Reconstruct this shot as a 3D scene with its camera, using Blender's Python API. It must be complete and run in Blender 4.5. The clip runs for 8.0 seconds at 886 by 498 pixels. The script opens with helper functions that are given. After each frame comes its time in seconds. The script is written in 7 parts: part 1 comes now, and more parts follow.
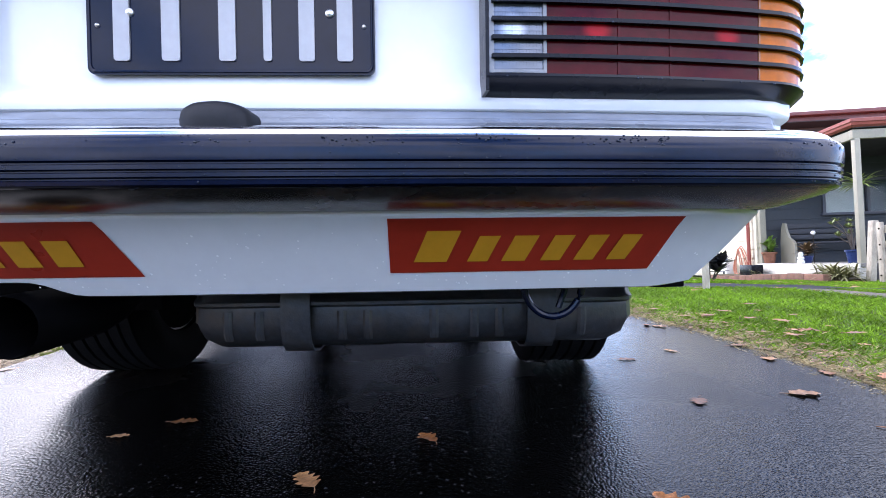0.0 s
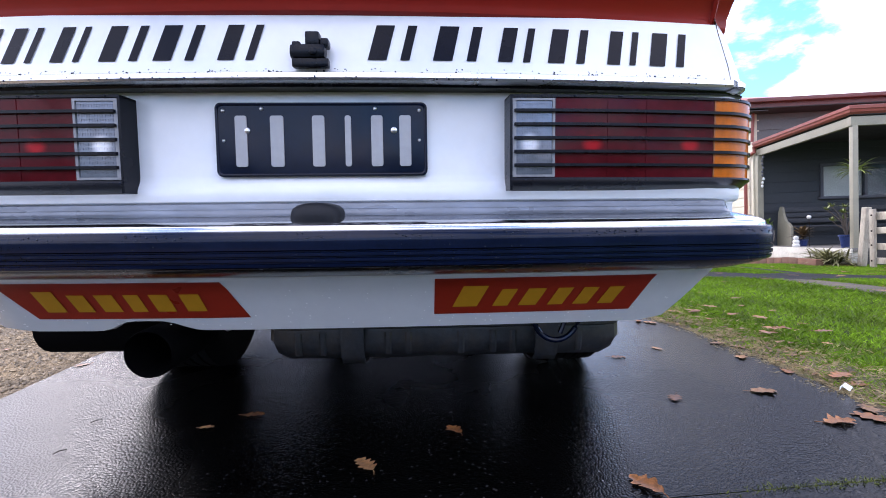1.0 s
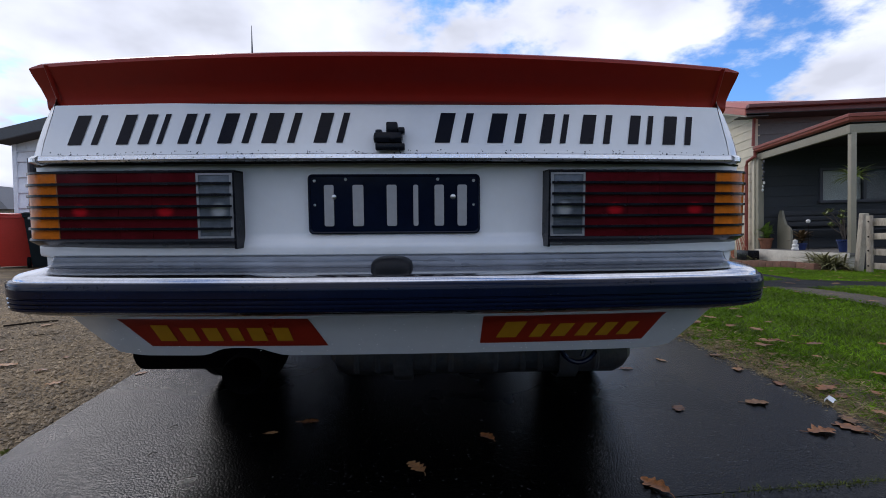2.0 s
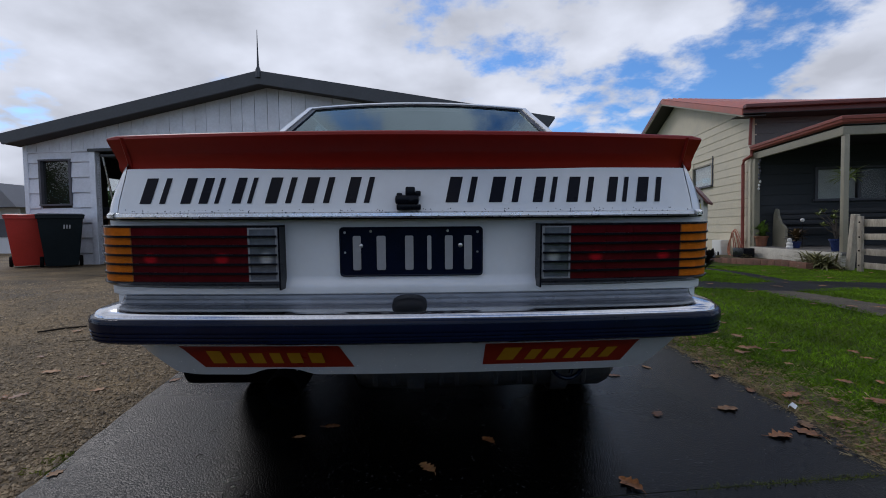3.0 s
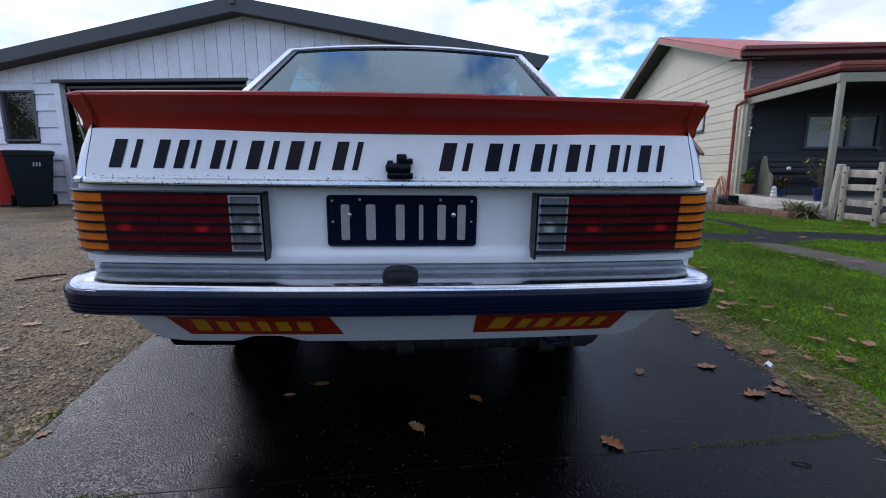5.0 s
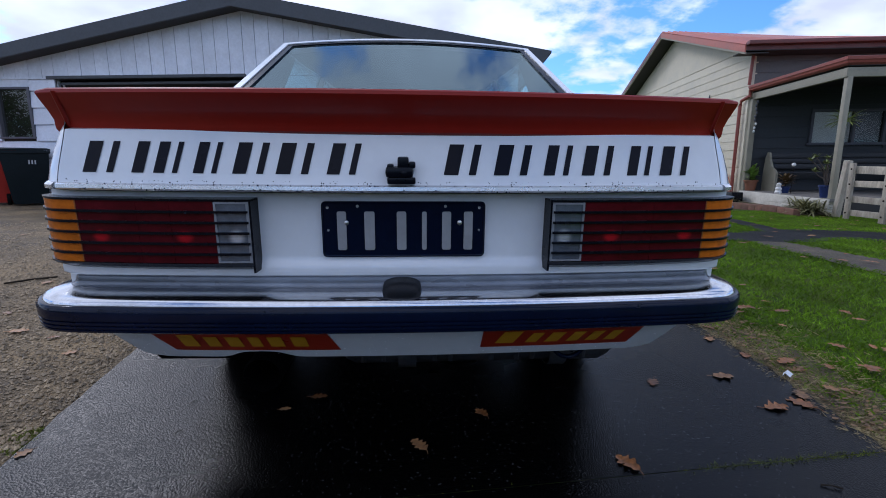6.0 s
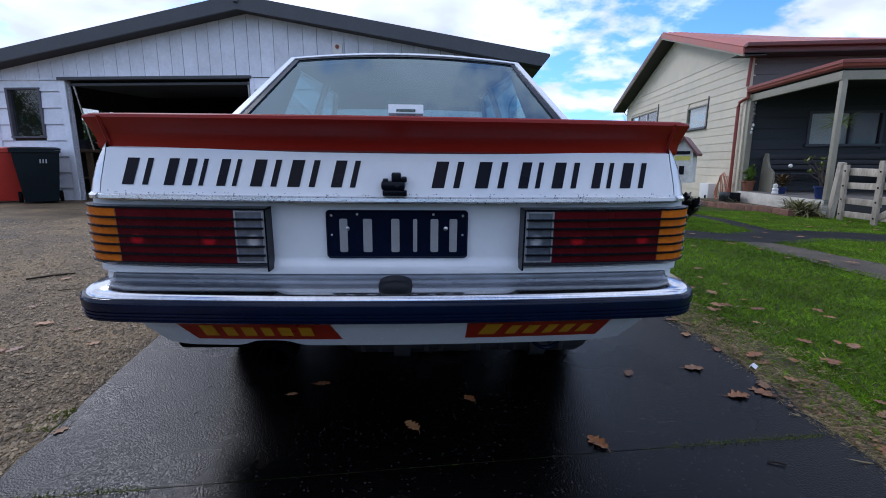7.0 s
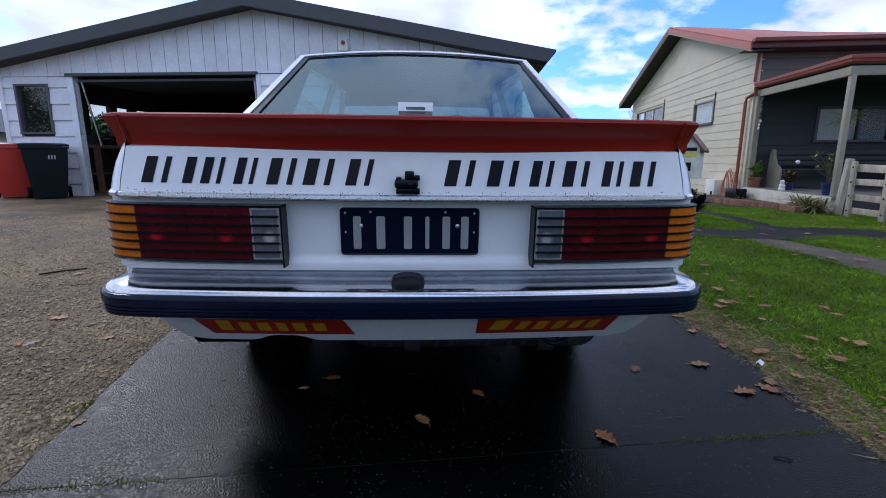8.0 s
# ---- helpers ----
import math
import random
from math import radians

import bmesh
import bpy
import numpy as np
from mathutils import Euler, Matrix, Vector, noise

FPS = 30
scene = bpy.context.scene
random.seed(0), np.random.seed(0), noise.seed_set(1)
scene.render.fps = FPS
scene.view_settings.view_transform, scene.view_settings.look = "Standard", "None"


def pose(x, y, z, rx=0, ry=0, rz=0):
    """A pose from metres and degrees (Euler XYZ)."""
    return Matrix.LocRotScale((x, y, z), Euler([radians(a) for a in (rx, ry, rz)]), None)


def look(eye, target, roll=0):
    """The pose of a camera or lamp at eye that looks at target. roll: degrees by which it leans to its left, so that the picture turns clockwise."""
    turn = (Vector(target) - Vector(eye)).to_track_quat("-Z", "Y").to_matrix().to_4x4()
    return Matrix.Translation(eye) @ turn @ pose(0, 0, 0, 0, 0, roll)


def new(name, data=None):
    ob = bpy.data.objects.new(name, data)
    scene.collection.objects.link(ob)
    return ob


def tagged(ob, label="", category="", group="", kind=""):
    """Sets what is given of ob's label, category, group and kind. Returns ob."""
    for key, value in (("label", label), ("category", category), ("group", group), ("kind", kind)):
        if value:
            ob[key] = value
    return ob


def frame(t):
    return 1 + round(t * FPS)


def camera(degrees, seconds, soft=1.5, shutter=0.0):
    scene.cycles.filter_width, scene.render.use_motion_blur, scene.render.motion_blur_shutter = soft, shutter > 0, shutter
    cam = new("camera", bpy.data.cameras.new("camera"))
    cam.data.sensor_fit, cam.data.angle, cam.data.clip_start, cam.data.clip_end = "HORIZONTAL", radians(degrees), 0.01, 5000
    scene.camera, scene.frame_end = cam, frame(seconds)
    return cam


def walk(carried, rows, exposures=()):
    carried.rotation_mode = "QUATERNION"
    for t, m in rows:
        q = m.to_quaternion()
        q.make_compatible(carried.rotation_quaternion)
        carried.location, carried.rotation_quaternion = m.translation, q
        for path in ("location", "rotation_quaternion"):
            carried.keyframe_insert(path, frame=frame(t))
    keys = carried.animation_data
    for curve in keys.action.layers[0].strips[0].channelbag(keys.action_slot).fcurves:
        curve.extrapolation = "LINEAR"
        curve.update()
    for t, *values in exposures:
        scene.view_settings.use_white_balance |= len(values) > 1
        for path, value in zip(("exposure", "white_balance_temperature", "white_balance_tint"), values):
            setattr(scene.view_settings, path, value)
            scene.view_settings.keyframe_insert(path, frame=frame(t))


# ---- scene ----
# The drive rises gently away from the camera: the path and the car share its tilt.
TILT = pose(0, 0, 0, 3.2, 0.6, 0)
cam = camera(87.5, 8.0, soft=0.95)
PATH = [
    (0, (0.249, -0.53, 0.422), (0.327, 1.468, 0.38), -0.7),
    (0.5, (0.229, -0.641, 0.484), (0.305, 1.355, 0.392), -0.7),
    (1, (0.181, -0.747, 0.57), (0.255, 1.246, 0.425), -0.6),
    (1.5, (0.115, -0.819, 0.618), (0.181, 1.174, 0.462), -0.4),
    (2, (0.068, -0.92, 0.689), (0.14, 1.072, 0.529), -0.3),
    (2.2, (0.048, -0.974, 0.728), (0.122, 1.018, 0.540), -0.1),
    (3.5, (0.038, -1.162, 0.891), (0.107, 0.827, 0.693), -0.4),
    (3.7, (0.049, -1.180, 0.914), (0.168, 0.804, 0.678), 2.8),
    (4, (0.053, -1.166, 0.912), (0.182, 0.809, 0.621), 2.4),
    (4.5, (0.036, -1.12, 0.901), (0.169, 0.833, 0.49), 0.9),
    (6, (0.021, -0.952, 0.91), (0.148, 0.989, 0.446), 0.6),
    (6.5, (0.036, -0.994, 0.93), (0.159, 0.947, 0.463), 0.6),
    (7, (0.048, -1.109, 0.96), (0.165, 0.831, 0.487), 0.8),
    (7.5, (0.036, -1.17, 0.982), (0.154, 0.769, 0.506), 0.9),
    (8, (0.026, -1.127, 0.968), (0.126, 0.81, 0.477), 0.8),
]
EXPOSURES = [(0, 0.95, 5650, 22), (0.5, 0.72, 5600, 22), (1, 0.4, 5850, 24), (1.5, -0.26, 6050, 22), (2, -1.15, 5900, 17), (2.2, -1.3, 5900, 16), (3.5, -1.68, 5900, 15), (4, -1.33, 5800, 15),
             (4.5, -0.83, 5600, 17), (6, -1.07, 5400, 18), (6.5, -1.05, 5400, 18), (7, -0.96, 5380, 18), (7.5, -0.9, 5400, 18), (8, -1.0, 5400, 18)]
walk(cam, [(t, TILT @ look(eye, target, roll)) for t, eye, target, roll in PATH], EXPOSURES)

# ---- light: a bright, broken overcast with the sun veiled ahead on the left ----
SUN_AZIMUTH, SUN_HEIGHT = -38.0, 38.0  # degrees clockwise from +y, and above the horizon
SUN_WAY = Vector((math.sin(radians(SUN_AZIMUTH)) * math.cos(radians(SUN_HEIGHT)),
                  math.cos(radians(SUN_AZIMUTH)) * math.cos(radians(SUN_HEIGHT)), math.sin(radians(SUN_HEIGHT))))


def build_world():
    world = bpy.data.worlds.new("world")
    scene.world = world
    world.use_nodes = True
    nt = world.node_tree
    nt.nodes.clear()
    N, L = nt.nodes.new, nt.links.new
    out, bg = N("ShaderNodeOutputWorld"), N("ShaderNodeBackground")
    sky = N("ShaderNodeTexSky")
    sky.sky_type, sky.sun_disc = "NISHITA", False
    sky.sun_elevation, sky.sun_rotation = radians(SUN_HEIGHT), radians(SUN_AZIMUTH)
    sky.air_density, sky.dust_density, sky.ozone_density = 1.0, 0.6, 2.0
    coord = N("ShaderNodeTexCoord")
    # flatten the dome so that the clouds foreshorten towards the horizon
    sep = N("ShaderNodeSeparateXYZ")
    L(coord.outputs["Generated"], sep.inputs[0])
    lift = N("ShaderNodeMath"); lift.operation = "MAXIMUM"; lift.inputs[1].default_value = 0.0
    L(sep.outputs[2], lift.inputs[0])
    add = N("ShaderNodeMath"); add.operation = "ADD"; add.inputs[1].default_value = 0.282
    L(lift.outputs[0], add.inputs[0])
    flat = N("ShaderNodeCombineXYZ")
    for i in (0, 1):
        d = N("ShaderNodeMath"); d.operation = "DIVIDE"
        L(sep.outputs[i], d.inputs[0]); L(add.outputs[0], d.inputs[1]); L(d.outputs[0], flat.inputs[i])
    shift = N("ShaderNodeMapping")
    shift.inputs["Location"].default_value = (-14.11, 7.57, 19.819)
    L(flat.outputs[0], shift.inputs[0])
    big = N("ShaderNodeTexNoise")
    big.inputs["Scale"].default_value, big.inputs["Detail"].default_value = 2.351, 8.0
    big.inputs["Roughness"].default_value, big.inputs["Distortion"].default_value = 0.58, 0.0
    L(shift.outputs[0], big.inputs["Vector"])
    # more cloud towards the veiled sun
    sunward = N("ShaderNodeVectorMath"); sunward.operation = "DOT_PRODUCT"
    sunward.inputs[1].default_value = SUN_WAY
    L(coord.outputs["Generated"], sunward.inputs[0])
    glow = N("ShaderNodeMapRange")
    glow.inputs["From Min"].default_value, glow.inputs["From Max"].default_value = 0.5, 0.95
    glow.inputs["To Min"].default_value, glow.inputs["To Max"].default_value = 0.092, 0.165
    L(sunward.outputs["Value"], glow.inputs["Value"])
    cover = N("ShaderNodeMath"); cover.operation = "ADD"
    L(big.outputs["Fac"], cover.inputs[0]); L(glow.outputs[0], cover.inputs[1])
    mask = N("ShaderNodeMapRange"); mask.interpolation_type = "SMOOTHSTEP"
    mask.inputs["From Min"].default_value, mask.inputs["From Max"].default_value = 0.495, 0.610
    L(cover.outputs[0], mask.inputs["Value"])
    fine = N("ShaderNodeTexNoise")
    fine.inputs["Scale"].default_value, fine.inputs["Detail"].default_value = 3.2, 6.0
    L(shift.outputs[0], fine.inputs["Vector"])
    tone = N("ShaderNodeMapRange")
    tone.inputs["From Min"].default_value, tone.inputs["From Max"].default_value = 0.30, 0.70
    tone.inputs["To Min"].default_value, tone.inputs["To Max"].default_value = 5.6, 9.0
    L(fine.outputs["Fac"], tone.inputs["Value"])
    bright = N("ShaderNodeMapRange")
    bright.inputs["From Min"].default_value, bright.inputs["From Max"].default_value = -0.2, 1.0
    bright.inputs["To Min"].default_value, bright.inputs["To Max"].default_value = 2.5, 2.35
    L(sunward.outputs["Value"], bright.inputs["Value"])
    lum = N("ShaderNodeMath"); lum.operation = "MULTIPLY"
    L(tone.outputs[0], lum.inputs[0]); L(bright.outputs[0], lum.inputs[1])
    cloud = N("ShaderNodeMix"); cloud.data_type, cloud.blend_type = "RGBA", "MULTIPLY"
    cloud.inputs[0].default_value = 1.0
    cloud.inputs[6].default_value = (0.96, 0.98, 1.0, 1.0)
    L(lum.outputs[0], cloud.inputs[7])
    blue = N("ShaderNodeMix"); blue.data_type, blue.blend_type = "RGBA", "MULTIPLY"
    blue.inputs[0].default_value = 1.0
    blue.inputs[7].default_value = (1.7, 2.5, 3.2, 1.0)
    L(sky.outputs[0], blue.inputs[6])
    mix = N("ShaderNodeMix"); mix.data_type = "RGBA"
    L(mask.outputs[0], mix.inputs[0]); L(blue.outputs[2], mix.inputs[6]); L(cloud.outputs[2], mix.inputs[7])
    L(mix.outputs[2], bg.inputs["Color"])
    bg.inputs["Strength"].default_value = 0.12
    L(bg.outputs[0], out.inputs[0])


build_world()
sun = new("sun", bpy.data.lights.new("sun", "SUN"))
sun.data.energy, sun.data.angle, sun.data.color = 2.4, radians(14), (1.0, 0.93, 0.83)
sun.matrix_world = look(SUN_WAY * 50, (0, 0, 0))

# ---- materials ----
def make(name, color, rough=0.6, metal=0.0, vary=0.12, scale=3.0, fine=60.0, bump=0.0, bump_scale=80.0, dirt=None, dirt_amount=0.35,
         coat=0.0, rough_vary=0.08, stretch=(1, 1, 1), transmission=0.0, ior=1.45, spec=0.5, per_object=0.0, per_piece=0.0):
    """A surface with broad and fine variation of tone, uneven gloss and, if asked, relief and dirt."""
    m = bpy.data.materials.new(name)
    m.use_nodes = True
    nt = m.node_tree
    N, L = nt.nodes.new, nt.links.new
    b = nt.nodes["Principled BSDF"]
    b.inputs["Roughness"].default_value, b.inputs["Metallic"].default_value = rough, metal
    b.inputs["Coat Weight"].default_value, b.inputs["Coat Roughness"].default_value = coat, 0.08
    b.inputs["Transmission Weight"].default_value, b.inputs["IOR"].default_value = transmission, ior
    b.inputs["Specular IOR Level"].default_value = spec
    coord, mp = N("ShaderNodeTexCoord"), N("ShaderNodeMapping")
    mp.inputs["Scale"].default_value = stretch
    L(coord.outputs["Object"], mp.inputs[0])

    def noise_at(s, detail=4.0, rough_=0.6):
        n = N("ShaderNodeTexNoise")
        n.inputs["Scale"].default_value, n.inputs["Detail"].default_value, n.inputs["Roughness"].default_value = s, detail, rough_
        L(mp.outputs[0], n.inputs["Vector"])
        return n

    def ranged(src, a, c, lo=0.3, hi=0.7):
        r = N("ShaderNodeMapRange")
        r.inputs["From Min"].default_value, r.inputs["From Max"].default_value = lo, hi
        r.inputs["To Min"].default_value, r.inputs["To Max"].default_value = a, c
        L(src, r.inputs["Value"])
        return r.outputs[0]

    n1, n2 = noise_at(scale), noise_at(fine, 3.0)
    t1, t2 = ranged(n1.outputs["Fac"], 1 - vary, 1 + vary), ranged(n2.outputs["Fac"], 1 - vary * 0.7, 1 + vary * 0.7)
    mul = N("ShaderNodeMath"); mul.operation = "MULTIPLY"
    L(t1, mul.inputs[0]); L(t2, mul.inputs[1])
    value = mul.outputs[0]
    if per_object:
        info = N("ShaderNodeObjectInfo")
        mul2 = N("ShaderNodeMath"); mul2.operation = "MULTIPLY"
        L(value, mul2.inputs[0]); L(ranged(info.outputs["Random"], 1 - per_object, 1 + per_object, 0, 1), mul2.inputs[1])
        value = mul2.outputs[0]
    if per_piece:
        geo = N("ShaderNodeNewGeometry")
        mul3 = N("ShaderNodeMath"); mul3.operation = "MULTIPLY"
        L(value, mul3.inputs[0]); L(ranged(geo.outputs["Random Per Island"], 1 - per_piece, 1 + per_piece, 0, 1), mul3.inputs[1])
        value = mul3.outputs[0]
    tint = N("ShaderNodeMix"); tint.data_type, tint.blend_type = "RGBA", "MULTIPLY"
    tint.inputs[0].default_value = 1.0
    tint.inputs[6].default_value = (*color, 1)
    L(value, tint.inputs[7])
    col = tint.outputs[2]
    if dirt:
        n3 = noise_at(scale * 2.3, 6.0, 0.7)
        mx = N("ShaderNodeMix"); mx.data_type = "RGBA"
        L(ranged(n3.outputs["Fac"], 0.0, dirt_amount, 0.45, 0.75), mx.inputs[0])
        L(col, mx.inputs[6]); mx.inputs[7].default_value = (*dirt, 1)
        col = mx.outputs[2]
    L(col, b.inputs["Base Color"])
    L(ranged(n1.outputs["Fac"], max(0.0, rough - rough_vary), min(1.0, rough + rough_vary)), b.inputs["Roughness"])
    if bump:
        n4 = noise_at(bump_scale, 4.0)
        bp = N("ShaderNodeBump")
        bp.inputs["Strength"].default_value, bp.inputs["Distance"].default_value = 1.0, bump
        L(n4.outputs["Fac"], bp.inputs["Height"]); L(bp.outputs[0], b.inputs["Normal"])
    return m


def make_asphalt(name, tone, wet):
    """Wet chip-seal: rounded stones in dark binder with a film of water between them."""
    m = make(name, (tone, tone, tone), rough=0.35, vary=0.25, scale=1.3, fine=260, rough_vary=0.1, spec=0.15 if wet < 0.4 else 0.11)
    nt = m.node_tree
    N, L = nt.nodes.new, nt.links.new
    b = nt.nodes["Principled BSDF"]
    coord = N("ShaderNodeTexCoord")
    v = N("ShaderNodeTexVoronoi")
    v.inputs["Scale"].default_value = 180.0
    L(coord.outputs["Object"], v.inputs["Vector"])
    n = N("ShaderNodeTexNoise")
    n.inputs["Scale"].default_value, n.inputs["Detail"].default_value = 150.0, 4.0
    L(coord.outputs["Object"], n.inputs["Vector"])
    patch = N("ShaderNodeTexNoise")
    patch.inputs["Scale"].default_value, patch.inputs["Detail"].default_value = 1.1, 5.0
    L(coord.outputs["Object"], patch.inputs["Vector"])
    r = N("ShaderNodeMapRange")
    r.inputs["From Min"].default_value, r.inputs["From Max"].default_value = 0.35, 0.65
    r.inputs["To Min"].default_value, r.inputs["To Max"].default_value = wet, wet + 0.16
    L(patch.outputs["Fac"], r.inputs["Value"]); L(r.outputs[0], b.inputs["Roughness"])
    h = N("ShaderNodeMath"); h.operation = "MULTIPLY_ADD"; h.inputs[1].default_value = -1.7
    low = N("ShaderNodeMath"); low.operation = "MULTIPLY"; low.inputs[1].default_value = 0.35
    L(n.outputs["Fac"], low.inputs[0]); L(v.outputs["Distance"], h.inputs[0]); L(low.outputs[0], h.inputs[2])
    bp = N("ShaderNodeBump")
    bp.inputs["Strength"].default_value, bp.inputs["Distance"].default_value = 1.0, 0.00058
    L(h.outputs[0], bp.inputs["Height"]); L(bp.outputs[0], b.inputs["Normal"])
    # a scatter of paler chips
    tint = b.inputs["Base Color"].links[0].from_socket
    chip = N("ShaderNodeTexVoronoi"); chip.inputs["Scale"].default_value = 240.0
    L(coord.outputs["Object"], chip.inputs["Vector"])
    sepc = N("ShaderNodeSeparateColor"); L(chip.outputs["Color"], sepc.inputs[0])
    pick = N("ShaderNodeMapRange")
    pick.inputs["From Min"].default_value, pick.inputs["From Max"].default_value = 0.982, 0.995
    pick.inputs["To Max"].default_value = 0.4
    L(sepc.outputs[0], pick.inputs["Value"])
    mx = N("ShaderNodeMix"); mx.data_type = "RGBA"
    L(pick.outputs[0], mx.inputs[0]); L(tint, mx.inputs[6]); mx.inputs[7].default_value = (0.075, 0.074, 0.077, 1)
    L(mx.outputs[2], b.inputs["Base Color"])
    return m


def make_glass(name, color, rough=0.02, tint=0.0, sheen=(0.8, 0.8, 0.8)):
    """Thin sheet glass: mostly clear, mirroring by Fresnel."""
    m = bpy.data.materials.new(name)
    m.use_nodes = True
    nt = m.node_tree
    nt.nodes.clear()
    N, L = nt.nodes.new, nt.links.new
    out, mix, tr, gl, fr = (N("ShaderNodeOutputMaterial"), N("ShaderNodeMixShader"), N("ShaderNodeBsdfTransparent"),
                            N("ShaderNodeBsdfGlossy"), N("ShaderNodeLayerWeight"))
    tr.inputs[0].default_value = (*color, 1)
    gl.inputs["Color"].default_value = (*sheen, 1)
    gl.inputs["Roughness"].default_value = rough
    fr.inputs["Blend"].default_value = 0.5
    power = N("ShaderNodeMath"); power.operation = "POWER"; power.inputs[1].default_value = 5.0
    up = N("ShaderNodeMath"); up.operation = "MULTIPLY_ADD"; up.inputs[1].default_value, up.inputs[2].default_value = 0.94, 0.04 + tint
    L(fr.outputs["Facing"], power.inputs[0]); L(power.outputs[0], up.inputs[0]); L(up.outputs[0], mix.inputs[0])
    L(tr.outputs[0], mix.inputs[1]); L(gl.outputs[0], mix.inputs[2]); L(mix.outputs[0], out.inputs[0])
    return m


def make_lens(name, base, glow, spots, reach, rough=0.07, metal=0.0, spec=0.3):
    """A coloured lens with its reflectors' shine painted into the colour about each of spots, (distance from the middle
    of the car, height).
    """
    m = make(name, base, rough, metal, vary=0.2, scale=14, fine=60, spec=spec)
    nt = m.node_tree
    N, L = nt.nodes.new, nt.links.new
    b = nt.nodes["Principled BSDF"]
    tint = b.inputs["Base Color"].links[0].from_socket
    coord, sep = N("ShaderNodeTexCoord"), N("ShaderNodeSeparateXYZ")
    L(coord.outputs["Object"], sep.inputs[0])
    across = N("ShaderNodeMath"); across.operation = "ABSOLUTE"
    L(sep.outputs[0], across.inputs[0])
    total = None
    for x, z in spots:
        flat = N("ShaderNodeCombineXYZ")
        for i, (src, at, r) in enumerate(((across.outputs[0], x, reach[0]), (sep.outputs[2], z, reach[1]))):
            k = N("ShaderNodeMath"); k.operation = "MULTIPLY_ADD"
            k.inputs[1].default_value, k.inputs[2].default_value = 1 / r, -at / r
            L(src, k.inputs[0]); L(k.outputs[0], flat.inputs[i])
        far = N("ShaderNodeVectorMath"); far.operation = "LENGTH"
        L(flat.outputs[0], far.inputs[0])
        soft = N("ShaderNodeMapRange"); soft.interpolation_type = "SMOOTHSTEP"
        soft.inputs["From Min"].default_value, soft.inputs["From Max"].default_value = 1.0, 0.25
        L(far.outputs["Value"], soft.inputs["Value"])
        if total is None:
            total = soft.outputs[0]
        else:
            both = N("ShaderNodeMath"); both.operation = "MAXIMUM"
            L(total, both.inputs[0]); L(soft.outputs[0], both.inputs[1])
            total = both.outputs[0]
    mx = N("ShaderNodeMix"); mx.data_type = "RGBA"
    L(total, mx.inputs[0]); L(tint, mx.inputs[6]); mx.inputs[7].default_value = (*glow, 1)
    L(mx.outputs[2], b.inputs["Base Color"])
    return m


